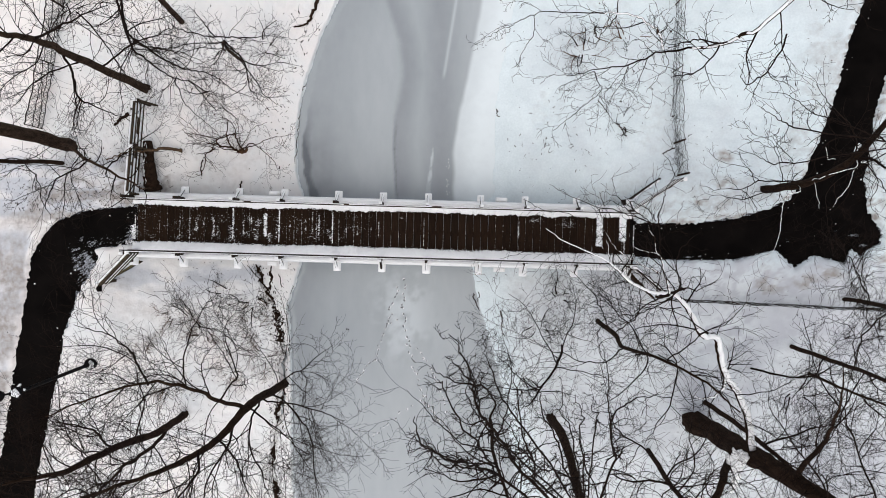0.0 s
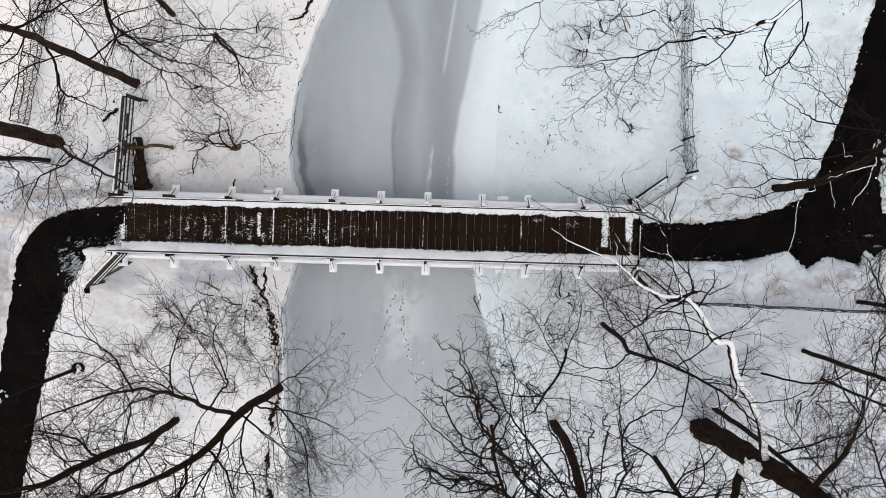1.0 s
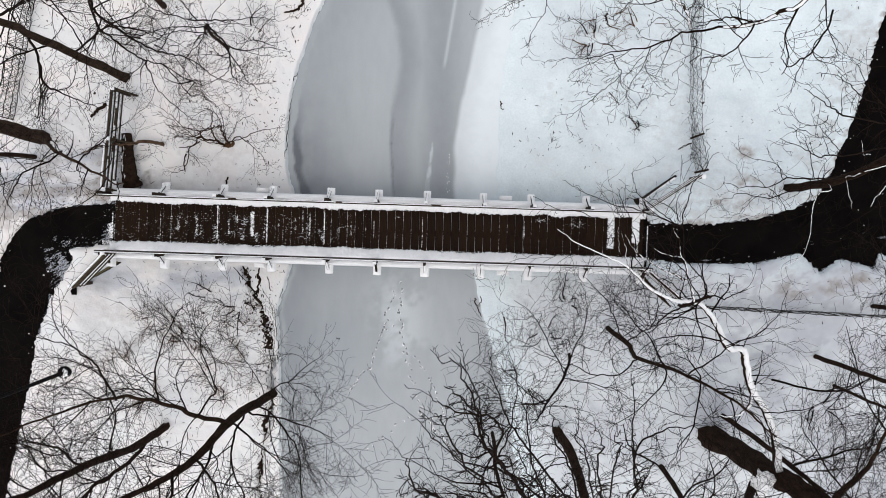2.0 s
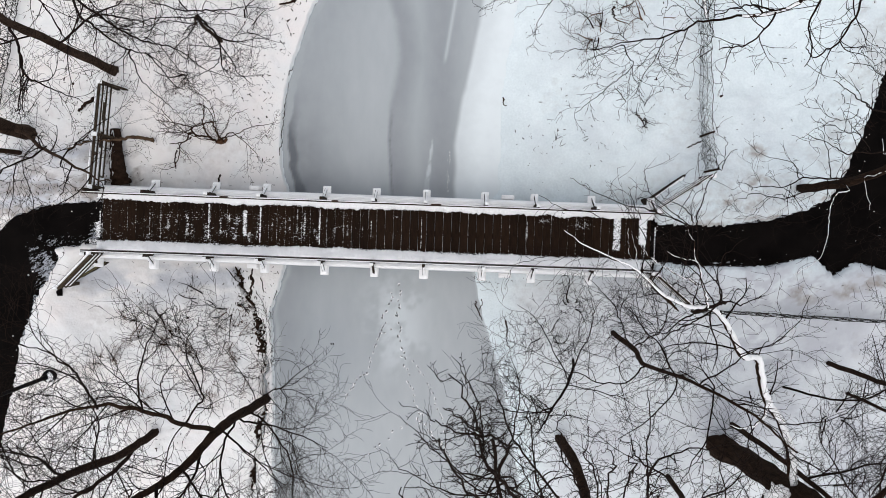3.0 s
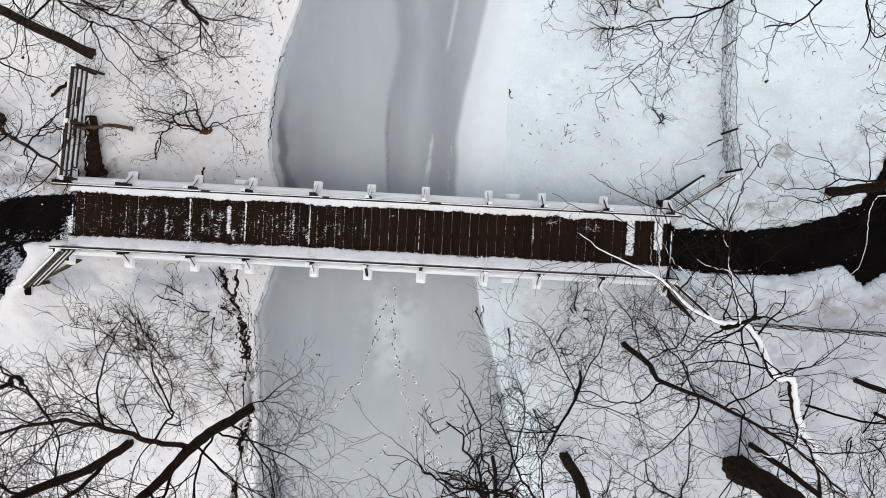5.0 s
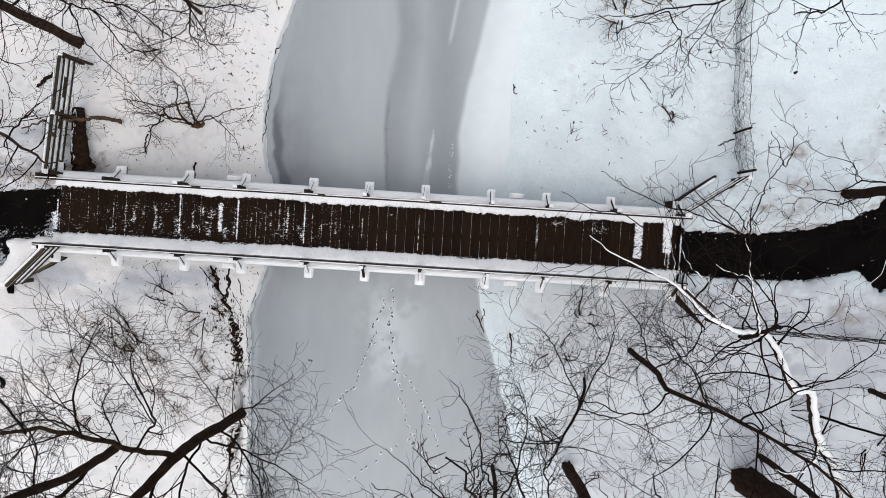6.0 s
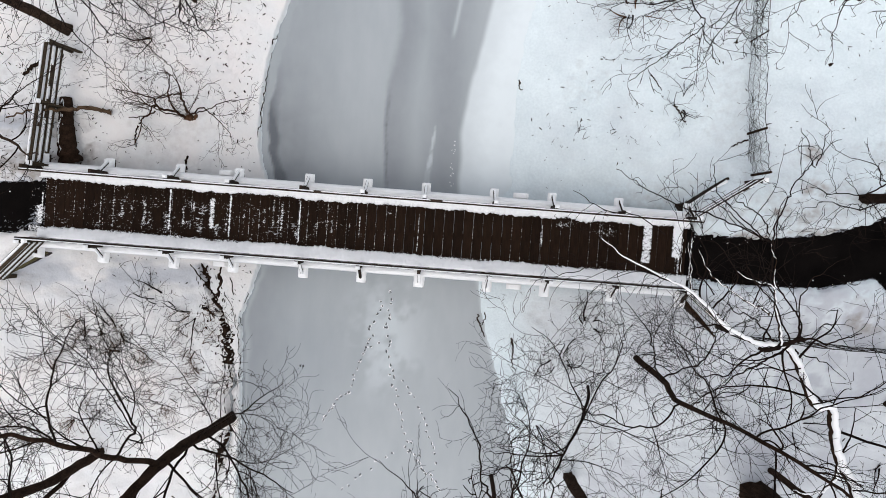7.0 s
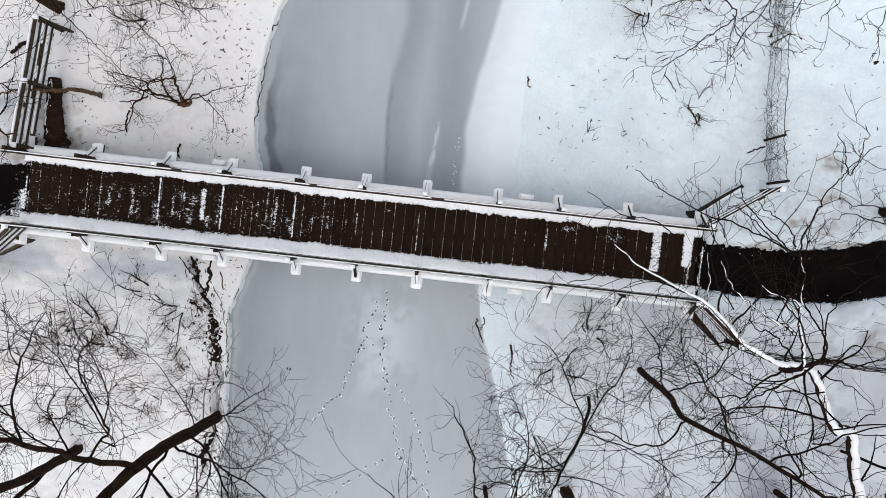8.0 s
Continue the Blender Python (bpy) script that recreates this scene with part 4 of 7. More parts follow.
def tree(limbs, seed, label, bark, density=1.0, size=1.0, twig=TWIG, bare=0.0, flare=True, group="bare riverside trees", leaves=0, shoots=(), least=0.9):
    r = np.random.default_rng(seed)
    base = np.array(limbs[0][0][:3])
    base[2] = min(base[2], height(base[0], base[1]) - 0.02)
    ob = thing("tree", Matrix.Translation(base), label, "tree", group)
    strands = []
    for i, ctrl in enumerate(limbs):
        p, q = spline([(a, b, c, d) for a, b, c, d in ctrl])
        p = p - base
        if i == 0:
            p[0, 2] = -0.25
            if flare:
                q[0] *= 1.08
        wob = r.normal(0, 0.06, p.shape) * q[:, None]
        kink = np.cumsum(r.normal(0, 1, p.shape), axis=0)
        kink -= np.linspace(0, 1, len(p))[:, None] * kink[-1]
        reach = np.linalg.norm(np.diff(np.array(ctrl)[:, :3], axis=0), axis=1).mean()
        p[1:] += wob[1:] + (kink * (max(0.016, 0.017 * reach) if i else 0.014))[1:]
        v, f = tubes([(p, q * (1 + r.normal(0, 0.03, len(q))))], 18 if q[0] > 0.1 else 7, 0.07 if q[0] > 0.1 else 0.0, r)
        from_lists("trunk" if i == 0 else "limb", v, f, bark if q[0] > 0.05 else TWIG, ob, True)
        k = 0 if i else int(len(p) * (0.38 + bare))
        slim = 1.0 if i == 0 else min(1.0, max(least, q[0] / 0.03))
        sprout(p[k:], q[k:], r, 0, strands, 1.0, density, size * slim)
        if shoots and i == 0:
            n, span, aim, fan = shoots
            for j in range(n):
                k = int(len(p) * r.uniform(0.35, 0.97))
                w = radians(aim + r.normal(0, fan))
                a, c = crooked(p[k], (math.cos(w), math.sin(w), r.uniform(0.2, 1.1)), span * r.uniform(0.5, 1.15), r.uniform(0.014, 0.032), r, 20, 0.20, -0.004)
                strands.append((a, c))
                sprout(a, c, r, 1, strands, 1.0, 0.8, 1.0)
    v, f = tubes(strands, 3)
    from_lists("crown", v, f, twig, ob)
    if leaves:
        rows = []
        for k in r.integers(0, len(strands), leaves):
            p = strands[k][0][-1]
            for j in range(r.integers(1, 4)):
                a = r.uniform(0.008, 0.026)
                rows.append((p[0] + r.normal(0, 0.03), p[1] + r.normal(0, 0.03), p[2] + r.normal(0, 0.02), a, a * r.uniform(0.3, 0.7), 0.012, r.uniform(0, 3.1)))
        v, f = lumps(rows, 6, r)
        tagged(from_lists("withered_leaves", v, f, LITTER, ob), "dark withered leaf scraps", kind="stuff")
    return ob


BOUGHS = collections.defaultdict(list)


def bough(name, *ctrl):
    """One trunk or limb of a tree: x, y, z and radius along it."""
    BOUGHS[name].append(list(ctrl))


bough("riverside_a", (-5.41, -5.41, 0.10, 0.140), (-5.41, -5.19, 3.00, 0.122), (-5.37, -4.96, 5.80, 0.104), (-5.62, -5.27, 7.30, 0.085), (-5.89, -5.40, 8.40, 0.067), (-6.41, -5.40, 9.80, 0.046), (-7.11, -5.39, 11.20, 0.027), (-7.69, -5.41, 12.00, 0.012))
bough("riverside_a", (-5.34, -4.87, 5.80, 0.061), (-5.70, -4.39, 7.00, 0.052), (-5.88, -3.87, 8.20, 0.043), (-6.46, -3.63, 8.60, 0.037), (-6.93, -3.62, 8.90, 0.030), (-7.80, -3.76, 9.40, 0.021), (-8.49, -4.07, 10.00, 0.012))
bough("riverside_a", (-6.75, -3.64, 8.80, 0.024), (-6.73, -2.99, 9.40, 0.021), (-6.77, -2.56, 9.90, 0.017), (-7.07, -2.23, 10.30, 0.011), (-7.47, -1.99, 10.80, 0.006))
bough("riverside_a", (-6.01, -3.80, 8.40, 0.021), (-5.90, -3.06, 9.00, 0.018), (-5.53, -2.33, 9.60, 0.013), (-4.79, -1.46, 10.40, 0.006))
bough("riverside_a", (-5.82, -5.35, 8.20, 0.037), (-5.63, -5.64, 9.00, 0.027), (-5.86, -6.04, 10.00, 0.018))
bough("riverside_a", (-5.41, -5.17, 3.40, 0.030), (-4.24, -5.05, 4.60, 0.021), (-3.43, -4.92, 5.60, 0.015), (-2.54, -5.02, 6.60, 0.007))
bough("riverside_a", (-5.37, -5.02, 5.20, 0.030), (-4.42, -5.32, 6.00, 0.018), (-3.71, -5.68, 6.60, 0.011), (-3.13, -5.88, 7.00, 0.005))
bough("riverside_a", (-5.37, -5.15, 3.20, 0.024), (-4.04, -3.96, 4.80, 0.015), (-2.91, -3.14, 6.00, 0.006))
bough("riverside_a", (-5.63, -4.39, 7.00, 0.024), (-4.92, -3.51, 8.00, 0.018), (-4.90, -2.54, 9.00, 0.012), (-4.37, -1.67, 10.00, 0.006))
bough("riverside_a", (-5.37, -4.96, 5.80, 0.037), (-5.49, -5.57, 7.00, 0.027), (-5.56, -6.03, 8.20, 0.018), (-5.58, -6.67, 9.00, 0.006))
bough("riverside_a", (-5.44, -5.13, 3.60, 0.030), (-5.17, -5.72, 5.40, 0.024), (-4.50, -6.29, 7.00, 0.015), (-4.13, -6.79, 8.00, 0.006))
bough("riverside_a", (-5.38, -5.26, 2.40, 0.027), (-3.96, -5.83, 4.40, 0.018), (-3.31, -6.48, 6.40, 0.012), (-3.14, -6.87, 7.40, 0.005))
bough("riverside_a", (-5.62, -5.27, 7.30, 0.030), (-4.83, -5.56, 8.40, 0.021), (-4.32, -6.01, 9.40, 0.009))
bough("riverside_f", (-8.61, -6.28, 0.70, 0.114), (-8.67, -6.30, 3.00, 0.103), (-8.70, -5.95, 6.20, 0.085), (-8.62, -5.60, 8.80, 0.063), (-8.56, -5.16, 10.80, 0.034), (-8.96, -4.98, 12.00, 0.017))
bough("riverside_f", (-8.70, -6.36, 2.20, 0.057), (-8.54, -6.35, 5.00, 0.048), (-8.51, -6.43, 7.00, 0.034), (-8.41, -6.48, 9.00, 0.017))
bough("riverside_f", (-8.70, -5.95, 6.20, 0.034), (-8.60, -5.17, 7.40, 0.026), (-8.93, -4.63, 8.40, 0.011))
bough("riverside_f", (-8.67, -6.12, 4.80, 0.023), (-7.64, -4.65, 6.60, 0.017), (-7.36, -3.37, 8.00, 0.007))
bough("riverside_f", (-8.78, -5.92, 6.30, 0.020), (-9.28, -5.64, 7.00, 0.018), (-9.31, -4.97, 7.60, 0.014), (-9.07, -3.98, 8.30, 0.010), (-8.67, -2.93, 9.00, 0.005))
bough("riverside_f", (-9.16, -5.73, 6.80, 0.014), (-9.01, -4.89, 7.40, 0.012), (-8.20, -4.16, 8.00, 0.009), (-7.18, -3.69, 8.60, 0.005))
bough("riverside_f", (-9.29, -5.00, 7.60, 0.010), (-9.57, -4.48, 8.20, 0.008), (-9.77, -4.46, 8.80, 0.006), (-9.86, -4.04, 9.20, 0.004))
bough("alder_c", (-9.65, 4.51, 1.20, 0.119), (-9.73, 4.56, 3.50, 0.105), (-9.69, 4.50, 6.00, 0.091), (-9.61, 4.42, 8.10, 0.070), (-9.60, 4.20, 9.50, 0.049), (-9.63, 4.02, 11.00, 0.021))
bough("alder_c", (-9.71, 4.46, 6.50, 0.035), (-9.29, 3.85, 6.80, 0.029), (-9.11, 3.16, 6.90, 0.025), (-8.48, 2.85, 7.10, 0.014), (-7.70, 2.58, 7.30, 0.008))
bough("alder_c", (-9.11, 3.16, 6.90, 0.017), (-9.16, 2.75, 7.10, 0.013), (-9.17, 2.39, 7.20, 0.007))
bough("alder_c", (-9.84, 4.60, 4.00, 0.028), (-8.26, 4.87, 5.50, 0.021), (-6.81, 4.93, 7.00, 0.010))
bough("alder_c", (-9.61, 4.42, 8.10, 0.035), (-8.37, 4.55, 9.00, 0.021), (-7.05, 4.64, 10.00, 0.008))
bough("alder_c", (-9.68, 4.51, 5.40, 0.021), (-10.07, 3.53, 7.00, 0.015), (-10.23, 2.82, 8.00, 0.007))
bough("alder_d", (-12.03, 2.63, 1.50, 0.208), (-12.00, 2.64, 5.40, 0.192), (-12.03, 2.68, 8.50, 0.144), (-11.67, 2.58, 11.00, 0.064))
bough("alder_d", (-12.08, 2.66, 2.20, 0.056), (-10.12, 1.89, 4.00, 0.044), (-8.57, 1.31, 5.40, 0.028), (-7.51, 0.96, 6.40, 0.010))
bough("alder_d", (-10.20, 1.97, 4.00, 0.024), (-10.29, 1.23, 5.50, 0.018), (-9.98, 0.43, 7.00, 0.008))
bough("alder_d", (-9.37, 1.62, 4.80, 0.020), (-8.32, 1.97, 6.00, 0.016), (-7.78, 2.10, 6.60, 0.008))
bough("alder_thin", (-12.27, 2.03, 1.70, 0.070), (-12.13, 1.80, 5.20, 0.060), (-11.79, 1.57, 8.50, 0.030))
bough("alder_thin", (-12.16, 1.89, 4.00, 0.020), (-10.64, 1.05, 6.00, 0.012), (-9.84, 0.29, 7.00, 0.006))
bough("alder_j", (-8.56, 6.68, 0.90, 0.091), (-8.33, 6.68, 3.40, 0.084), (-7.92, 6.61, 7.00, 0.063), (-7.50, 6.51, 10.00, 0.028))
bough("alder_j", (-7.75, 6.58, 8.40, 0.030), (-7.00, 4.53, 9.30, 0.027), (-6.95, 4.34, 9.00, 0.024), (-6.69, 4.11, 8.60, 0.021), (-6.31, 3.86, 8.20, 0.018), (-5.86, 3.76, 7.80, 0.015), (-5.50, 3.64, 7.50, 0.012), (-5.13, 3.33, 7.20, 0.009), (-4.58, 3.17, 7.00, 0.006))
bough("alder_j", (-7.60, 6.55, 9.20, 0.024), (-6.71, 3.96, 9.70, 0.021), (-6.32, 3.54, 9.70, 0.019), (-6.07, 3.35, 9.60, 0.016), (-5.81, 3.21, 9.50, 0.013), (-5.56, 3.19, 9.40, 0.010), (-5.18, 2.97, 9.30, 0.008), (-4.86, 2.85, 9.20, 0.005))
bough("alder_j", (-5.81, 3.21, 9.50, 0.015), (-5.77, 3.02, 9.40, 0.012), (-5.61, 2.75, 9.20, 0.009), (-5.29, 2.35, 9.00, 0.007), (-5.08, 2.12, 8.90, 0.004))
bough("alder_j", (-6.31, 3.86, 8.20, 0.010), (-6.19, 3.55, 8.40, 0.008), (-5.96, 3.20, 8.60, 0.006), (-5.71, 2.92, 8.80, 0.004))
bough("alder_j", (-5.56, 3.19, 9.40, 0.012), (-5.30, 2.95, 9.30, 0.010), (-5.10, 2.61, 9.20, 0.008), (-4.86, 2.59, 9.10, 0.006), (-4.56, 2.35, 9.00, 0.004))
bough("alder_j", (-6.69, 4.11, 8.60, 0.010), (-6.36, 4.05, 8.50, 0.008), (-5.81, 3.82, 8.30, 0.006), (-5.47, 3.90, 8.20, 0.004))
bough("alder_j", (-5.81, 3.21, 9.50, 0.009), (-5.94, 2.91, 9.50, 0.006), (-5.94, 2.64, 9.40, 0.004))
bough("alder_j", (-7.80, 4.56, 9.80, 0.016), (-7.24, 3.99, 9.80, 0.013), (-6.90, 3.48, 9.80, 0.011), (-6.66, 3.22, 9.70, 0.008), (-6.36, 3.01, 9.60, 0.005))
bough("alder_j", (-6.32, 3.54, 9.70, 0.010), (-6.40, 3.22, 9.70, 0.007), (-6.36, 2.95, 9.60, 0.004))
bough("alder_k", (-6.71, 5.51, 0.50, 0.052), (-6.62, 5.46, 2.40, 0.045), (-6.31, 5.37, 4.00, 0.036), (-6.05, 4.95, 4.90, 0.024), (-5.80, 4.65, 5.60, 0.014))
bough("alder_k", (-6.31, 5.35, 4.00, 0.026), (-5.53, 4.55, 5.20, 0.021), (-5.03, 3.80, 6.40, 0.015), (-4.83, 3.39, 6.90, 0.010), (-4.41, 3.01, 7.40, 0.005))
bough("alder_k", (-5.53, 4.55, 5.20, 0.016), (-4.84, 3.80, 6.20, 0.012), (-4.45, 3.27, 6.80, 0.008), (-4.06, 3.00, 7.20, 0.004))
bough("alder_k", (-6.62, 5.50, 3.80, 0.020), (-5.73, 5.18, 5.00, 0.015), (-4.74, 4.94, 6.00, 0.010), (-3.76, 4.64, 7.00, 0.005))
bough("alder_k", (-6.62, 5.50, 3.80, 0.020), (-6.68, 5.70, 4.60, 0.014), (-6.78, 5.90, 5.20, 0.008))
bough("alder_k", (-6.62, 5.50, 3.80, 0.018), (-6.78, 5.29, 5.00, 0.014), (-7.01, 5.24, 6.00, 0.010), (-6.98, 5.27, 7.00, 0.006))
bough("alder_k", (-5.03, 3.80, 6.40, 0.011), (-5.17, 3.41, 6.80, 0.009), (-5.53, 3.13, 7.20, 0.006), (-5.86, 3.26, 7.60, 0.004))
bough("alder_k", (-5.53, 4.55, 5.20, 0.011), (-4.68, 4.19, 6.00, 0.009), (-4.05, 3.88, 6.60, 0.006), (-3.63, 3.88, 7.00, 0.004))
bough("alder_k", (-6.31, 5.35, 4.00, 0.014), (-6.11, 4.70, 5.00, 0.011), (-6.23, 4.16, 5.80, 0.007), (-6.12, 3.62, 6.40, 0.004))
bough("alder_k", (-4.83, 3.39, 6.90, 0.009), (-4.39, 3.18, 7.20, 0.006), (-3.73, 3.18, 7.50, 0.004))
bough("alder_b", (5.14, -3.13, 0.80, 0.079), (5.27, -3.35, 2.60, 0.072), (5.10, -3.48, 4.60, 0.054), (5.18, -3.13, 8.60, 0.032), (5.55, -3.30, 10.60, 0.020), (5.80, -3.63, 11.40, 0.014))
bough("alder_b", (5.27, -3.35, 2.60, 0.019), (4.42, -2.39, 4.60, 0.015), (3.79, -1.62, 6.20, 0.011), (3.14, -1.10, 7.40, 0.004))
bough("alder_b", (5.27, -3.35, 2.60, 0.019), (5.44, -2.50, 5.00, 0.015), (5.20, -1.55, 7.00, 0.009), (4.80, -1.07, 8.00, 0.004))
bough("alder_b", (5.10, -3.48, 4.60, 0.022), (4.14, -3.59, 6.00, 0.015), (3.05, -3.16, 7.20, 0.011), (1.93, -2.63, 8.40, 0.004))
bough("alder_b", (5.33, -3.36, 6.60, 0.019), (4.54, -2.42, 8.00, 0.013), (3.48, -1.50, 9.20, 0.006))
bough("alder_b", (5.41, -3.27, 7.80, 0.019), (5.69, -2.54, 9.00, 0.013), (6.12, -1.89, 10.20, 0.005))
bough("alder_b", (5.56, -3.33, 8.20, 0.017), (4.95, -3.99, 9.40, 0.013), (4.19, -4.58, 10.40, 0.005))
bough("willow_thin", (4.06, -4.01, 0.60, 0.042), (3.52, -4.37, 2.60, 0.036), (2.72, -4.60, 4.80, 0.024), (2.15, -4.70, 6.40, 0.012))
bough("willow_thin", (3.52, -4.37, 2.60, 0.015), (4.31, -4.20, 4.40, 0.011), (4.89, -4.34, 6.00, 0.005))
bough("willow_thin", (2.72, -4.60, 4.80, 0.015), (1.74, -3.74, 6.00, 0.009), (1.23, -2.98, 7.00, 0.004))
bough("willow_thin", (3.52, -4.37, 2.60, 0.018), (2.83, -3.21, 4.50, 0.014), (2.19, -2.23, 6.00, 0.010), (1.65, -1.70, 7.00, 0.005))
bough("willow_thin", (3.52, -4.37, 2.60, 0.018), (3.59, -2.84, 4.80, 0.014), (3.46, -1.90, 6.40, 0.008), (3.14, -1.24, 7.40, 0.005))
bough("willow_thin", (2.72, -4.60, 4.80, 0.015), (1.59, -4.34, 6.00, 0.011), (0.94, -3.98, 7.00, 0.005))
bough("oak_g", (8.24, -6.42, 0.90, 0.328), (8.33, -6.35, 3.40, 0.289), (8.19, -6.10, 6.00, 0.257), (8.18, -5.97, 8.40, 0.203), (8.25, -5.79, 11.00, 0.133), (8.31, -5.90, 12.60, 0.047))
bough("oak_g", (8.20, -6.17, 5.20, 0.133), (7.20, -6.24, 6.80, 0.101), (6.19, -6.44, 8.40, 0.070), (5.16, -6.65, 10.00, 0.031))
bough("oak_g", (5.12, -1.75, 9.80, 0.012), (4.00, -1.61, 10.60, 0.007), (2.85, -1.10, 11.20, 0.004))
bough("oak_g", (5.88, -2.48, 8.70, 0.012), (6.28, -1.94, 9.80, 0.008), (6.23, -1.13, 10.80, 0.005))
bough("oak_g", (7.09, -4.09, 7.80, 0.014), (7.50, -3.70, 9.00, 0.009), (7.92, -2.84, 10.20, 0.005))
bough("oak_g", (8.18, -5.97, 8.40, 0.078), (8.04, -4.70, 10.00, 0.047), (7.88, -3.61, 11.00, 0.023), (7.56, -2.53, 12.00, 0.008))
bough("oak_g", (3.84, -0.96, 9.80, 0.014), (3.93, -0.46, 10.40, 0.009), (3.33, 0.01, 11.00, 0.004))
bough("oak_limb", (8.14, -5.99, 6.20, 0.096), (7.69, -4.85, 7.00, 0.083), (7.24, -4.18, 7.40, 0.077), (6.86, -3.67, 7.70, 0.076), (6.67, -3.13, 7.80, 0.072), (6.57, -2.77, 7.90, 0.070), (6.35, -2.65, 8.10, 0.070), (6.02, -2.58, 8.40, 0.067), (5.82, -2.23, 8.40, 0.058), (5.40, -1.79, 8.90, 0.052), (5.08, -1.54, 9.30, 0.047), (4.74, -1.51, 9.50, 0.042), (4.50, -1.45, 9.70, 0.039), (4.14, -1.26, 9.70, 0.033), (3.49, -0.72, 9.70, 0.022), (3.21, -0.60, 9.70, 0.017), (2.54, -0.30, 9.70, 0.011), (2.21, -0.05, 9.80, 0.006))
bough("oak_limb", (6.86, -3.67, 7.70, 0.032), (6.75, -3.98, 7.70, 0.026), (6.54, -4.09, 7.80, 0.022), (6.21, -4.15, 7.90, 0.014), (5.94, -4.03, 8.10, 0.005))
bough("oak_fan", (4.95, -1.47, 9.50, 0.023), (4.83, -1.15, 9.65, 0.020), (4.70, -0.82, 9.80, 0.018), (4.65, -0.71, 9.95, 0.014), (4.49, -0.60, 10.10, 0.012), (4.22, -0.53, 10.25, 0.009), (3.92, -0.40, 10.40, 0.006))
bough("oak_fan", (4.69, -1.02, 9.80, 0.019), (4.39, -0.92, 9.96, 0.016), (4.07, -0.79, 10.12, 0.013), (3.68, -0.55, 10.28, 0.010), (3.51, -0.37, 10.44, 0.007), (3.32, -0.13, 10.60, 0.004))
bough("oak_fan", (4.49, -0.60, 10.30, 0.010), (4.29, -0.26, 10.65, 0.007), (4.09, -0.02, 11.00, 0.004))
bough("oak_fan", (3.77, -0.79, 9.10, 0.010), (3.64, -0.40, 9.40, 0.007), (3.47, -0.06, 9.70, 0.004))
bough("oak_fan", (3.63, -0.55, 9.00, 0.007), (3.53, -0.26, 9.30, 0.005), (3.43, -0.01, 9.60, 0.004))
bough("oak_dark", (4.77, -0.60, 9.50, 0.013), (4.59, 0.04, 9.80, 0.012), (4.65, 0.38, 10.00, 0.010), (4.71, 0.61, 10.20, 0.009), (4.77, 0.83, 10.40, 0.007), (4.78, 1.02, 10.60, 0.006), (4.73, 1.29, 10.90, 0.005), (4.62, 1.52, 11.10, 0.004))
bough("oak_dark", (4.78, 1.02, 10.60, 0.009), (4.83, 1.16, 10.80, 0.006), (4.88, 1.32, 11.00, 0.004))
bough("oak_dark", (4.77, 1.00, 10.60, 0.008), (4.59, 1.25, 10.80, 0.006), (4.37, 1.44, 11.00, 0.004))
bough("oak_dark", (4.57, 0.11, 9.80, 0.010), (4.28, 0.35, 10.10, 0.008), (3.90, 0.52, 10.40, 0.006), (3.70, 0.62, 10.60, 0.004))
bough("oak_dark", (4.57, 0.04, 9.80, 0.010), (4.06, 0.22, 10.20, 0.008), (3.64, 0.44, 10.50, 0.006), (3.28, 0.50, 10.80, 0.004))
bough("oak_dark", (5.04, -1.39, 9.60, 0.013), (4.73, -1.04, 9.88, 0.011), (4.40, -0.68, 10.16, 0.009), (4.12, -0.40, 10.44, 0.007), (3.81, -0.11, 10.72, 0.005), (3.48, -0.02, 11.00, 0.003))
bough("oak_dark", (5.15, -1.35, 9.60, 0.017), (5.00, -0.99, 9.85, 0.013), (4.70, -0.69, 10.10, 0.010), (4.42, -0.46, 10.35, 0.007), (4.21, -0.32, 10.60, 0.004))
bough("oak_dark", (5.19, -1.34, 9.60, 0.013), (5.06, -0.98, 9.90, 0.011), (4.97, -0.66, 10.20, 0.008), (5.06, -0.40, 10.50, 0.006), (5.19, -0.12, 10.80, 0.003))
bough("oak_dark", (5.13, -1.35, 9.60, 0.017), (5.39, -1.32, 9.80, 0.013), (5.53, -1.26, 10.00, 0.009), (5.73, -1.17, 10.20, 0.006))
bough("oak_dark", (4.91, -1.42, 9.50, 0.014), (4.66, -1.19, 9.68, 0.011), (4.42, -1.11, 9.85, 0.009), (4.05, -1.00, 10.03, 0.007), (3.89, -0.82, 10.20, 0.004))
bough("oak_dark", (4.85, -1.57, 9.20, 0.017), (4.38, -1.77, 9.47, 0.012), (3.92, -1.88, 9.73, 0.008), (3.38, -1.86, 10.00, 0.004))
bough("oak_dark", (5.11, -1.64, 9.20, 0.015), (4.66, -1.77, 9.53, 0.012), (4.12, -1.98, 9.87, 0.008), (3.60, -2.09, 10.20, 0.004))
bough("oak_dark", (5.27, -1.55, 9.30, 0.012), (5.31, -1.64, 9.60, 0.009), (5.49, -1.71, 9.90, 0.006), (5.56, -1.81, 10.20, 0.003))
bough("oak_dark", (4.67, -0.01, 9.70, 0.011), (4.27, 0.17, 9.92, 0.010), (3.93, 0.37, 10.14, 0.008), (3.66, 0.56, 10.36, 0.007), (3.46, 0.80, 10.58, 0.005), (3.38, 0.95, 10.80, 0.004))
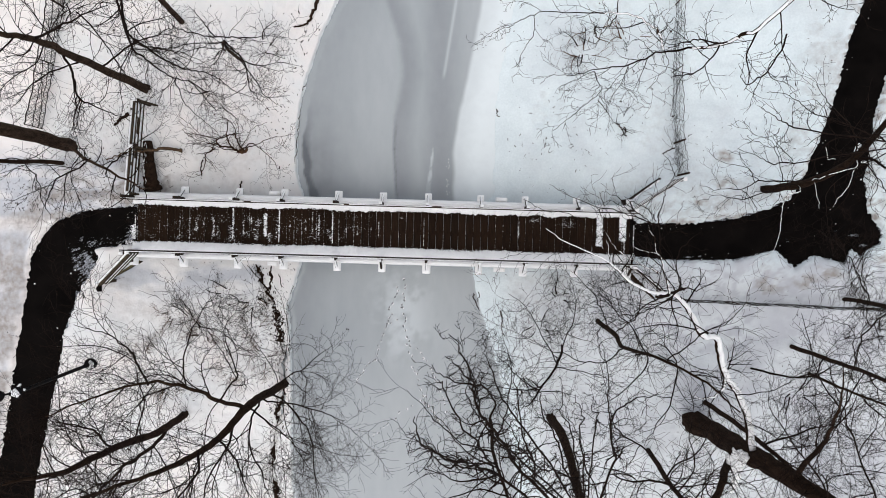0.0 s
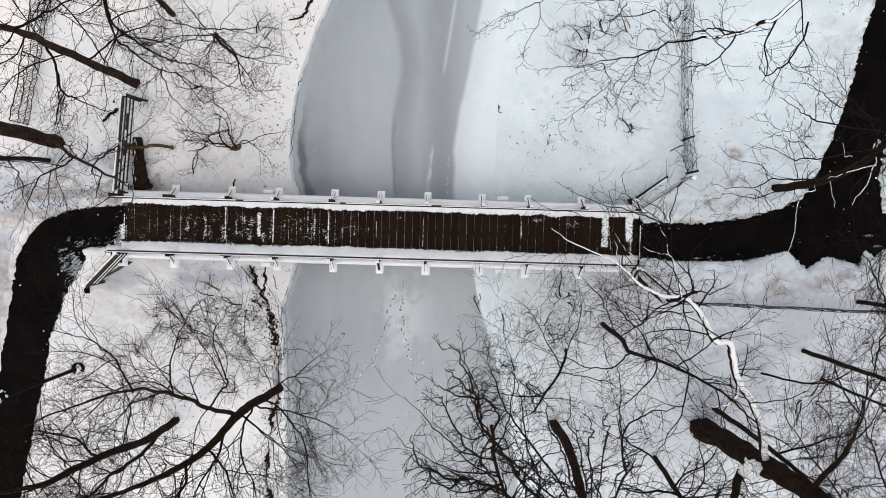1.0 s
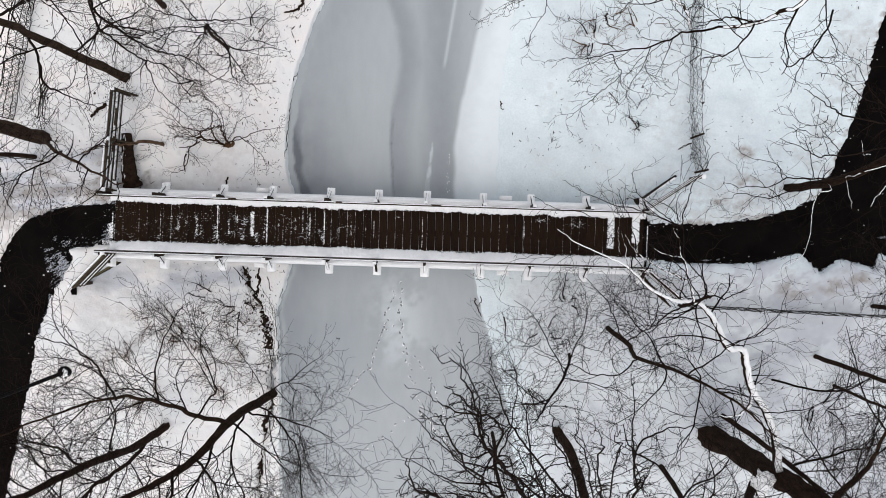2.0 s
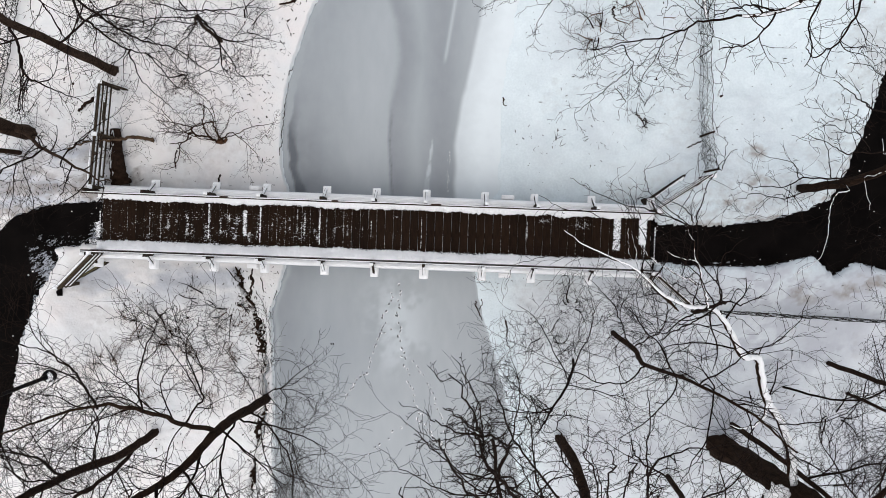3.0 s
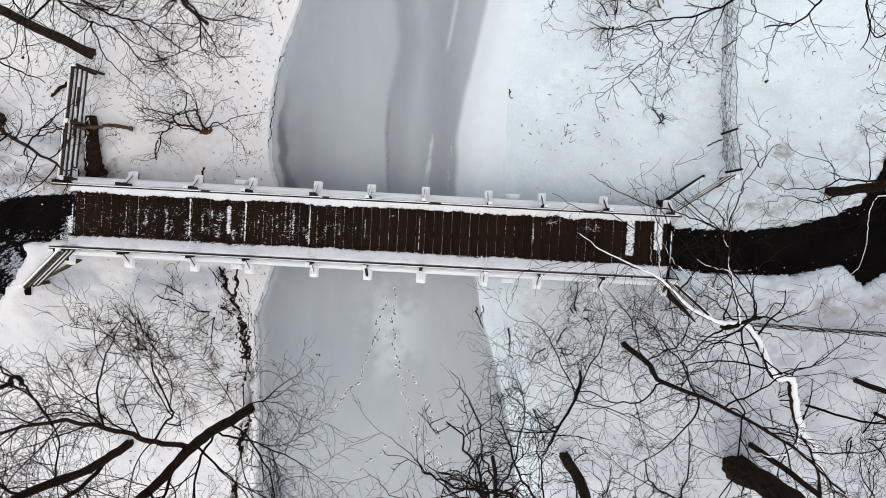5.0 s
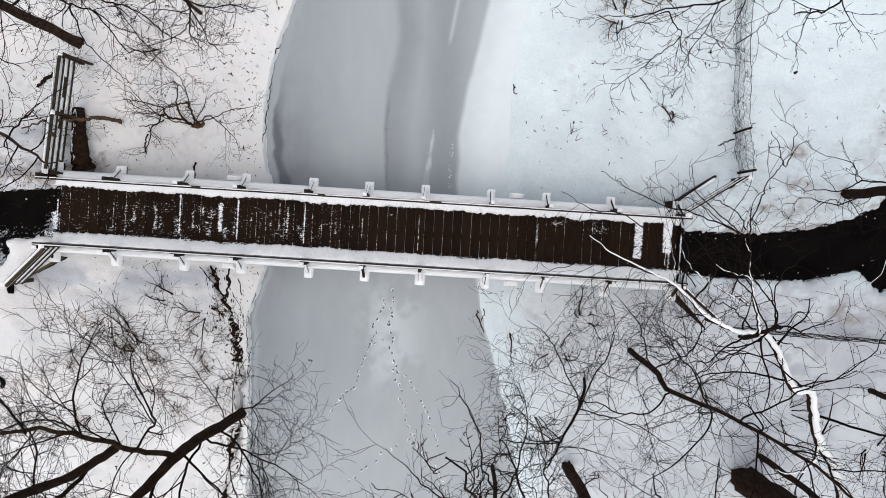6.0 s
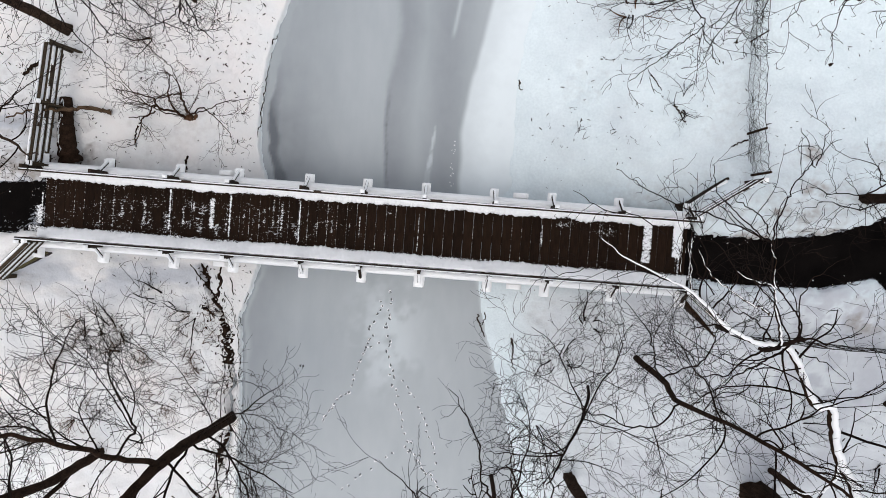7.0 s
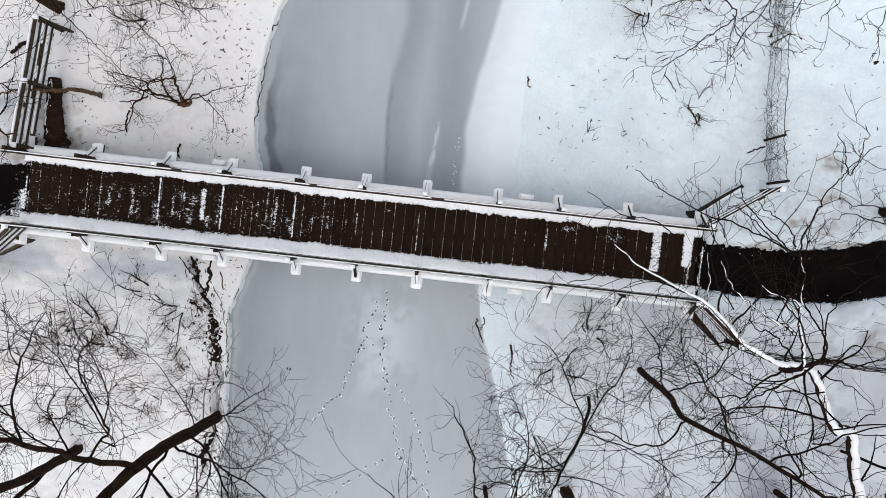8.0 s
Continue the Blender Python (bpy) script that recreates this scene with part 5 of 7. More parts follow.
bough("oak_dark", (4.67, -0.01, 9.70, 0.012), (4.05, 0.20, 9.94, 0.010), (3.46, 0.36, 10.18, 0.009), (2.93, 0.46, 10.42, 0.007), (2.53, 0.61, 10.66, 0.006), (2.13, 0.83, 10.90, 0.004))
bough("oak_dark", (3.56, 0.15, 10.00, 0.008), (3.32, 0.43, 10.25, 0.006), (3.20, 0.70, 10.50, 0.004))
bough("oak_dark", (3.02, 0.04, 10.10, 0.009), (2.60, 0.24, 10.33, 0.007), (2.05, 0.29, 10.57, 0.006), (1.62, 0.54, 10.80, 0.004))
bough("oak_dark", (3.24, -0.61, 9.70, 0.010), (2.77, -0.51, 9.85, 0.009), (2.06, -0.47, 10.00, 0.007), (1.62, -0.64, 10.15, 0.005), (1.19, -0.67, 10.30, 0.004))
bough("oak_dark", (3.88, -0.78, 9.70, 0.009), (3.52, -0.34, 10.00, 0.007), (3.35, 0.10, 10.30, 0.006), (3.09, 0.52, 10.60, 0.004))
bough("oak_dark", (5.25, -1.36, 9.60, 0.034), (5.07, -1.40, 9.55, 0.033), (4.86, -1.49, 9.50, 0.038), (4.66, -1.54, 9.45, 0.026))
bough("hazel", (-6.80, 2.49, 0.45, 0.050), (-7.08, 2.62, 0.76, 0.044), (-7.27, 2.62, 1.05, 0.038), (-7.33, 2.72, 1.30, 0.032), (-7.34, 2.83, 1.50, 0.026), (-7.89, 2.93, 1.64, 0.020), (-8.28, 2.98, 1.70, 0.014))
bough("hazel", (-6.93, 2.53, 0.45, 0.045), (-7.03, 2.71, 0.98, 0.036), (-6.98, 2.94, 1.44, 0.028), (-6.84, 3.30, 1.76, 0.019), (-7.06, 3.46, 1.90, 0.010))
bough("hazel", (-7.32, 2.64, 0.80, 0.035), (-7.50, 2.71, 0.99, 0.029), (-7.57, 2.44, 1.14, 0.024), (-8.01, 2.34, 1.20, 0.018))
bough("hazel", (-6.70, 2.55, 0.45, 0.042), (-6.83, 2.90, 0.83, 0.037), (-6.77, 3.01, 1.17, 0.031), (-7.02, 2.90, 1.40, 0.026), (-7.26, 2.79, 1.50, 0.020))
bough("hazel", (-6.73, 2.57, 0.45, 0.030), (-6.34, 2.73, 0.76, 0.025), (-5.99, 2.54, 1.03, 0.019), (-5.50, 2.11, 1.22, 0.013), (-5.36, 1.82, 1.30, 0.008))
bough("hazel", (-6.73, 2.60, 0.45, 0.026), (-6.16, 2.68, 0.83, 0.021), (-5.72, 2.83, 1.17, 0.017), (-5.17, 2.91, 1.40, 0.012), (-4.74, 2.97, 1.50, 0.007))
bough("hazel", (-7.56, 2.61, 0.70, 0.030), (-7.85, 2.34, 0.81, 0.026), (-7.84, 2.06, 0.90, 0.022), (-7.99, 1.69, 0.97, 0.018), (-8.12, 1.70, 1.00, 0.014))
bough("hazel", (-6.83, 2.56, 0.45, 0.020), (-6.45, 2.84, 1.05, 0.015), (-6.13, 3.12, 1.50, 0.011), (-5.60, 3.32, 1.70, 0.006))
bough("hazel", (-6.93, 2.55, 0.45, 0.026), (-7.20, 2.53, 1.09, 0.021), (-7.49, 2.70, 1.64, 0.017), (-7.93, 3.15, 2.03, 0.012), (-8.25, 3.46, 2.20, 0.007))
bough("hazel", (-6.83, 2.55, 0.45, 0.020), (-6.50, 2.66, 1.60, 0.018), (-6.29, 2.77, 2.50, 0.015), (-6.06, 2.99, 3.50, 0.013), (-6.05, 3.19, 4.20, 0.010), (-6.08, 3.25, 5.00, 0.008), (-6.31, 3.19, 5.80, 0.005))
bough("oak_g_second", (8.61, -5.80, 0.80, 0.080), (8.57, -5.79, 4.40, 0.070), (8.36, -5.82, 8.00, 0.045), (8.18, -5.80, 10.00, 0.020))
bough("oak_g_second", (8.52, -5.86, 6.00, 0.030), (8.62, -5.00, 8.00, 0.020), (8.85, -4.19, 9.60, 0.008))
bough("birch_h", (11.41, -3.95, 1.10, 0.075), (11.44, -3.91, 3.40, 0.067), (11.30, -3.93, 5.80, 0.055), (11.08, -3.87, 8.80, 0.035), (10.87, -3.82, 10.60, 0.012))
bough("birch_h", (11.44, -3.91, 3.40, 0.014), (9.89, -4.43, 5.60, 0.010), (8.25, -4.56, 7.60, 0.004))
bough("birch_h", (11.37, -3.93, 5.40, 0.014), (9.99, -2.64, 7.40, 0.009), (8.36, -1.78, 9.00, 0.003))
bough("birch_h", (11.30, -3.93, 5.80, 0.014), (9.43, -4.59, 8.00, 0.009), (8.12, -4.94, 9.60, 0.003))
bough("birch_h_second", (12.92, -2.34, 1.20, 0.072), (12.89, -2.34, 4.00, 0.064), (12.36, -2.22, 8.00, 0.040))
bough("birch_h_second", (12.99, -2.36, 3.00, 0.024), (11.22, -1.21, 5.60, 0.016), (9.57, -0.27, 7.60, 0.006))
bough("birch_h_second", (12.89, -2.34, 4.00, 0.024), (10.85, -3.04, 6.60, 0.016), (9.47, -3.69, 8.40, 0.006))
bough("sapling_a", (10.10, -4.72, 0.90, 0.035), (10.17, -4.33, 4.40, 0.025), (10.27, -3.48, 6.60, 0.010))
bough("sapling_b", (12.05, -4.85, 1.00, 0.050), (11.81, -4.77, 4.00, 0.040), (11.66, -4.70, 7.00, 0.020))
bough("sapling_b", (11.81, -4.77, 4.00, 0.020), (10.11, -5.29, 6.40, 0.012), (8.63, -5.82, 8.00, 0.006))
bough("ash_i", (10.21, 1.15, 1.60, 0.115), (10.29, 1.25, 4.60, 0.100), (10.34, 1.64, 6.60, 0.080), (10.27, 2.43, 8.40, 0.058), (9.94, 3.26, 10.40, 0.028))
bough("ash_i", (10.30, 1.30, 5.20, 0.022), (9.02, 1.18, 5.90, 0.019), (8.26, 1.16, 6.10, 0.015), (7.80, 0.93, 6.20, 0.012), (6.99, 0.90, 6.60, 0.008), (6.47, 1.02, 6.90, 0.005))
bough("ash_i", (8.97, 1.20, 5.95, 0.012), (8.60, 1.58, 6.60, 0.009), (8.21, 1.98, 7.20, 0.007), (7.81, 2.13, 7.60, 0.004))
bough("ash_i", (10.26, 1.21, 4.00, 0.017), (8.14, 0.73, 5.70, 0.012), (7.18, 0.83, 6.10, 0.008), (6.59, 0.64, 6.40, 0.004))
bough("ash_i", (7.80, 0.93, 6.20, 0.009), (8.01, 0.50, 6.50, 0.007), (8.05, 0.32, 6.60, 0.004))
bough("ash_i", (8.19, 1.16, 6.10, 0.011), (7.82, 1.44, 6.60, 0.008), (6.96, 1.67, 7.00, 0.005), (6.62, 1.82, 7.20, 0.004))
bough("ash_i", (8.14, 0.73, 5.70, 0.009), (7.75, 0.80, 5.90, 0.007), (7.11, 0.36, 6.30, 0.005), (6.52, 0.22, 6.60, 0.004))
bough("ash_i", (10.34, 1.64, 6.60, 0.022), (9.79, 2.02, 8.00, 0.017), (8.75, 2.60, 9.00, 0.011), (7.87, 2.99, 10.00, 0.006))
bough("ash_limb", (10.25, 1.20, 4.00, 0.018), (9.58, 0.91, 5.60, 0.016), (9.13, 0.86, 6.00, 0.014))
bough("ash_limb", (9.13, 0.86, 6.00, 0.012), (8.99, 0.61, 6.10, 0.010), (8.82, 0.09, 6.30, 0.009), (8.64, -0.44, 6.50, 0.007), (8.14, -0.76, 6.80, 0.006), (7.69, -0.99, 7.00, 0.004))
bough("ash_limb", (9.63, 1.20, 6.20, 0.008), (9.82, 1.31, 6.60, 0.012), (10.38, 1.46, 7.00, 0.015))
bough("ash_i", (10.29, 1.83, 6.90, 0.036), (10.40, 1.67, 7.20, 0.034), (10.54, 1.60, 7.40, 0.032), (10.63, 1.41, 7.80, 0.026), (10.83, 1.20, 8.20, 0.018))
bough("ash_i", (10.40, 1.65, 7.20, 0.018), (10.49, 1.25, 7.50, 0.014), (10.60, 0.89, 7.80, 0.010), (10.51, 0.41, 8.20, 0.005))
bough("ash_i", (10.28, 2.14, 7.60, 0.018), (10.26, 1.74, 7.80, 0.014), (10.29, 1.77, 8.10, 0.010), (10.28, 1.97, 8.40, 0.006))
bough("ash_i", (10.39, 1.68, 7.10, 0.014), (10.62, 1.40, 7.30, 0.011), (10.58, 0.97, 7.60, 0.009), (10.34, 0.55, 7.80, 0.007), (10.31, 0.21, 8.10, 0.004))
bough("ash_i", (10.26, 2.29, 8.00, 0.016), (10.23, 2.13, 8.20, 0.013), (10.22, 2.04, 8.50, 0.010), (10.21, 1.91, 9.00, 0.005))
bough("ash_limb", (10.34, 1.75, 7.00, 0.012), (10.30, 1.45, 7.00, 0.012), (10.09, 0.97, 7.10, 0.011), (9.90, 0.77, 7.20, 0.009), (9.64, 0.48, 7.30, 0.006))
bough("ash_limb", (10.25, 1.29, 5.00, 0.008), (10.25, 0.82, 5.20, 0.007), (10.26, 0.49, 5.30, 0.005))
bough("ash_limb", (9.67, 2.01, 6.80, 0.007), (9.93, 1.77, 6.40, 0.008), (10.33, 1.77, 6.00, 0.009))
bough("oak_n", (9.48, 10.12, 1.00, 0.135), (9.52, 8.82, 5.00, 0.122), (8.90, 7.20, 9.00, 0.090), (8.00, 5.60, 11.50, 0.062), (7.40, 4.60, 13.00, 0.027))
bough("oak_n", (3.38, 4.10, 11.20, 0.011), (3.24, 3.87, 11.30, 0.008), (2.99, 3.61, 11.50, 0.006), (2.89, 3.39, 11.60, 0.004))
bough("oak_n", (3.13, 3.23, 10.10, 0.011), (3.14, 2.97, 10.40, 0.009), (3.15, 2.75, 10.70, 0.007), (2.83, 2.43, 10.90, 0.006), (2.48, 2.16, 11.10, 0.005), (2.13, 1.85, 11.30, 0.004))
bough("oak_n", (3.15, 2.75, 10.70, 0.007), (3.21, 2.47, 10.80, 0.005), (3.34, 2.19, 10.90, 0.004))
bough("oak_n", (2.59, 3.21, 9.90, 0.007), (2.28, 3.18, 9.90, 0.005), (2.06, 3.01, 9.90, 0.004))
bough("oak_n", (3.13, 3.23, 10.10, 0.007), (2.74, 3.01, 10.20, 0.005), (2.39, 2.83, 10.30, 0.004))
bough("oak_n", (5.43, 3.56, 11.10, 0.017), (4.93, 3.10, 11.40, 0.013), (4.59, 2.94, 11.50, 0.011), (4.33, 2.82, 11.60, 0.007))
bough("oak_n", (4.59, 2.94, 11.50, 0.007), (4.46, 2.59, 11.60, 0.005), (4.33, 2.27, 11.70, 0.004))
bough("oak_n", (4.47, 3.51, 10.70, 0.007), (4.47, 3.19, 10.90, 0.006), (4.29, 2.91, 11.00, 0.005), (4.00, 2.63, 11.10, 0.004))
bough("oak_n", (6.34, 3.54, 12.00, 0.017), (5.91, 2.96, 12.30, 0.014), (5.77, 2.79, 12.20, 0.012), (5.55, 2.65, 12.20, 0.010), (5.40, 2.74, 12.20, 0.007), (5.43, 2.93, 12.30, 0.005))
bough("oak_n", (4.10, 3.45, 10.50, 0.007), (3.75, 3.20, 10.60, 0.006), (3.46, 2.97, 10.70, 0.005), (3.22, 2.68, 10.80, 0.004))
bough("oak_n", (3.03, 4.10, 11.40, 0.011), (1.90, 4.21, 11.00, 0.008), (1.80, 3.85, 11.00, 0.007), (1.61, 3.51, 11.10, 0.005), (1.47, 3.12, 11.20, 0.004))
bough("oak_n", (1.80, 4.16, 11.00, 0.009), (1.48, 3.92, 11.00, 0.007), (1.17, 3.85, 11.00, 0.005), (0.91, 3.74, 11.00, 0.004))
bough("oak_n", (4.57, 4.14, 10.90, 0.007), (4.41, 3.98, 10.90, 0.009), (4.32, 3.86, 10.90, 0.011))
bough("oak_n", (4.29, 3.49, 10.60, 0.006), (3.91, 3.69, 10.80, 0.005), (3.67, 3.61, 10.90, 0.004))
bough("oak_n_limb", (8.00, 5.60, 11.50, 0.044), (6.22, 3.92, 11.60, 0.040), (5.74, 3.72, 11.30, 0.036), (5.43, 3.59, 11.10, 0.032), (4.95, 3.55, 10.90, 0.028))
bough("oak_n", (4.95, 3.55, 10.90, 0.021), (4.47, 3.53, 10.70, 0.019), (4.10, 3.47, 10.50, 0.016), (3.61, 3.34, 10.30, 0.013), (3.13, 3.25, 10.10, 0.010), (2.59, 3.21, 9.90, 0.007))
bough("oak_n_limb", (4.44, 3.56, 10.70, 0.026), (4.31, 3.88, 10.90, 0.024), (4.01, 4.03, 11.00, 0.021), (3.72, 4.10, 11.10, 0.019), (3.38, 4.10, 11.20, 0.016), (3.03, 4.10, 11.40, 0.014))
bough("oak_n", (5.43, 3.56, 11.10, 0.017), (5.05, 3.62, 11.20, 0.013), (4.74, 3.58, 11.20, 0.011), (4.41, 3.50, 11.10, 0.007))
bough("willow_m", (3.66, -6.50, 0.30, 0.150), (3.70, -6.52, 2.40, 0.135), (3.60, -6.70, 5.00, 0.115), (3.30, -6.85, 8.00, 0.095), (3.00, -6.60, 10.50, 0.070), (2.60, -6.20, 12.50, 0.040))
bough("willow_m", (3.00, -6.60, 10.30, 0.033), (1.46, -4.61, 12.00, 0.030), (0.99, -3.67, 13.50, 0.025), (0.70, -3.04, 14.50, 0.021), (0.53, -2.58, 15.20, 0.017), (0.36, -2.10, 16.00, 0.013), (0.21, -1.70, 16.60, 0.009), (0.07, -1.31, 17.00, 0.005))
bough("willow_m", (0.73, -3.09, 14.40, 0.018), (0.78, -2.69, 14.60, 0.015), (0.55, -2.20, 15.80, 0.013), (0.26, -2.13, 16.00, 0.010), (0.01, -2.00, 16.10, 0.007), (-0.15, -1.84, 16.10, 0.004))
bough("willow_m", (0.53, -2.58, 15.20, 0.012), (0.40, -2.18, 16.00, 0.009), (0.17, -1.72, 17.00, 0.007), (0.02, -1.49, 17.50, 0.004))
bough("willow_m", (3.00, -6.60, 10.30, 0.028), (0.93, -4.52, 12.50, 0.023), (0.38, -3.65, 14.50, 0.019), (-0.02, -3.08, 15.80, 0.014), (-0.25, -2.53, 16.80, 0.010), (-0.34, -2.29, 17.10, 0.005))
bough("willow_m", (0.93, -4.52, 12.50, 0.018), (0.45, -3.32, 14.80, 0.014), (0.11, -2.53, 16.20, 0.011), (-0.03, -2.03, 17.00, 0.007), (-0.07, -1.83, 17.20, 0.004))
bough("willow_m", (0.38, -3.65, 14.50, 0.014), (0.05, -3.29, 15.80, 0.011), (-0.19, -2.89, 16.60, 0.007), (-0.30, -2.54, 17.00, 0.004))
bough("willow_m", (3.30, -6.85, 8.00, 0.027), (1.96, -5.33, 10.50, 0.022), (1.62, -4.34, 11.50, 0.018), (1.41, -3.58, 12.00, 0.013), (1.32, -2.89, 12.40, 0.009), (1.12, -2.30, 13.00, 0.004))
bough("willow_m", (3.30, -6.85, 8.00, 0.022), (1.71, -4.10, 11.60, 0.018), (1.07, -3.04, 13.00, 0.013), (0.74, -2.24, 13.80, 0.008), (0.65, -1.86, 14.00, 0.004))
bough("willow_m", (3.30, -6.85, 8.00, 0.024), (2.51, -4.82, 10.50, 0.019), (2.06, -3.78, 12.00, 0.014), (1.72, -2.95, 13.00, 0.009), (1.68, -2.45, 13.60, 0.004))
bough("willow_m", (3.00, -6.60, 10.30, 0.019), (2.46, -3.84, 12.50, 0.014), (2.31, -3.18, 13.50, 0.009), (2.09, -2.66, 14.20, 0.004))
bough("willow_m", (3.00, -6.60, 10.30, 0.018), (2.60, -4.00, 12.60, 0.013), (2.37, -3.08, 14.20, 0.009), (2.30, -2.68, 14.80, 0.004))
bough("willow_m", (3.00, -6.60, 10.30, 0.027), (3.14, -4.49, 12.00, 0.022), (2.95, -3.69, 13.00, 0.018), (2.74, -2.87, 14.20, 0.013), (2.91, -2.55, 15.00, 0.008), (3.07, -2.34, 15.50, 0.004))
bough("willow_m", (2.95, -3.69, 13.00, 0.013), (2.70, -2.93, 13.80, 0.010), (2.55, -2.35, 14.50, 0.007), (2.38, -1.85, 15.00, 0.004))
bough("willow_m", (3.30, -6.85, 8.00, 0.021), (2.65, -4.82, 11.00, 0.015), (2.08, -3.55, 12.50, 0.010), (2.00, -2.65, 13.50, 0.004))
bough("willow_m", (3.30, -6.85, 8.00, 0.022), (1.30, -4.61, 11.00, 0.018), (0.73, -3.74, 12.50, 0.013), (0.46, -2.92, 13.50, 0.008), (0.50, -2.10, 14.50, 0.004))
bough("willow_m", (3.60, -6.70, 6.00, 0.021), (2.09, -5.32, 9.50, 0.015), (1.46, -4.32, 10.50, 0.010), (1.00, -3.30, 11.50, 0.004))
bough("willow_m_second", (1.62, -6.65, 0.20, 0.058), (1.49, -6.78, 3.40, 0.052), (1.60, -6.92, 6.00, 0.039), (1.71, -7.20, 8.00, 0.019))
bough("willow_m_second", (1.55, -6.65, 2.00, 0.026), (0.92, -5.27, 4.00, 0.019), (0.54, -3.74, 6.00, 0.013), (0.22, -2.78, 7.40, 0.005))
bough("willow_m_second", (1.49, -6.78, 3.40, 0.029), (0.56, -5.93, 5.20, 0.019), (-0.20, -4.95, 6.60, 0.013), (-0.87, -3.91, 8.00, 0.005))
bough("willow_m_second", (1.52, -6.72, 3.00, 0.026), (1.67, -5.03, 5.00, 0.019), (1.67, -3.45, 6.80, 0.010), (1.45, -2.58, 7.80, 0.004))
bough("willow_m_second", (1.58, -6.88, 5.20, 0.029), (0.53, -6.57, 6.60, 0.019), (-0.47, -5.89, 7.80, 0.008))
bough("willow_m_second", (1.56, -6.81, 4.40, 0.026), (0.24, -6.25, 6.20, 0.016), (-0.75, -5.25, 7.60, 0.008), (-1.25, -4.49, 8.40, 0.004))
bough("willow_m_third", (6.81, -7.44, 0.50, 0.084), (6.67, -7.42, 3.00, 0.077), (6.54, -7.44, 5.40, 0.063), (6.34, -7.47, 8.00, 0.035))
bough("willow_m_third", (6.74, -7.44, 1.80, 0.028), (5.34, -6.05, 4.20, 0.021), (4.40, -4.75, 6.20, 0.008))
bough("willow_m_third", (6.60, -7.46, 4.40, 0.035), (5.16, -6.85, 6.20, 0.025), (3.97, -5.95, 7.60, 0.010))
bough("willow_m_third", (6.61, -7.42, 3.80, 0.028), (6.71, -6.01, 6.00, 0.017), (6.52, -4.64, 7.80, 0.007))
bough("maple_s", (15.90, 0.38, 1.60, 0.110), (14.20, 0.62, 5.00, 0.095), (12.30, 0.95, 8.20, 0.075), (10.20, 1.25, 10.60, 0.050), (8.30, 1.55, 12.00, 0.028))
bough("maple_s", (8.30, 1.55, 12.00, 0.016), (6.58, 1.73, 12.40, 0.013), (5.91, 1.76, 13.00, 0.010), (5.64, 1.80, 13.10, 0.007), (5.24, 2.01, 13.40, 0.004))
bough("maple_s", (8.60, 1.50, 11.80, 0.014), (6.31, 1.17, 12.40, 0.011), (5.80, 1.11, 12.60, 0.009), (5.44, 1.25, 12.80, 0.006), (5.08, 1.34, 13.00, 0.004))
bough("maple_s", (5.77, 1.68, 13.05, 0.007), (5.65, 1.57, 13.10, 0.005), (5.34, 1.53, 13.20, 0.004), (5.13, 1.39, 13.30, 0.004))
bough("maple_s", (8.00, 1.60, 12.20, 0.010), (6.61, 2.02, 12.60, 0.008), (6.12, 2.21, 13.00, 0.007), (5.66, 2.27, 13.40, 0.005), (5.32, 2.19, 13.60, 0.004))
bough("maple_s", (8.60, 1.50, 11.80, 0.011), (7.02, 0.67, 12.40, 0.008), (6.60, 0.02, 13.00, 0.005), (6.57, -0.58, 13.40, 0.004))
bough("maple_s", (6.31, 1.17, 12.40, 0.007), (5.83, 1.35, 12.90, 0.005), (5.47, 1.40, 13.20, 0.004), (5.08, 1.50, 13.40, 0.004))
bough("maple_p", (14.69, -11.53, 0.90, 0.096), (13.74, -10.96, 4.00, 0.084), (12.33, -9.92, 7.00, 0.060), (11.15, -8.99, 10.00, 0.024))
bough("maple_p", (13.90, -10.99, 3.60, 0.036), (11.02, -7.99, 5.60, 0.027), (8.91, -5.59, 7.40, 0.018), (7.45, -3.87, 8.80, 0.006))
bough("maple_p", (13.28, -10.63, 5.00, 0.036), (11.13, -7.16, 7.00, 0.027), (9.39, -4.71, 8.60, 0.018), (8.26, -2.88, 10.00, 0.006))
bough("maple_p", (13.81, -10.99, 3.60, 0.030), (10.41, -8.61, 5.60, 0.021), (8.26, -6.87, 7.00, 0.012), (6.58, -5.56, 8.40, 0.005))
bough("maple_p", (12.81, -10.28, 6.00, 0.030), (10.95, -6.24, 8.00, 0.021), (9.71, -3.69, 9.60, 0.009))
bough("maple_r", (5.86, -11.66, 0.60, 0.084), (5.59, -11.30, 4.00, 0.072), (5.00, -10.10, 8.00, 0.036))
bough("maple_r", (5.72, -11.39, 2.00, 0.030), (4.57, -8.27, 4.00, 0.021), (3.55, -6.01, 6.00, 0.012), (3.02, -4.46, 7.40, 0.005))
bough("maple_r", (5.67, -11.29, 2.60, 0.030), (5.95, -8.06, 5.00, 0.021), (6.24, -6.00, 7.00, 0.012), (6.24, -4.44, 8.60, 0.005))
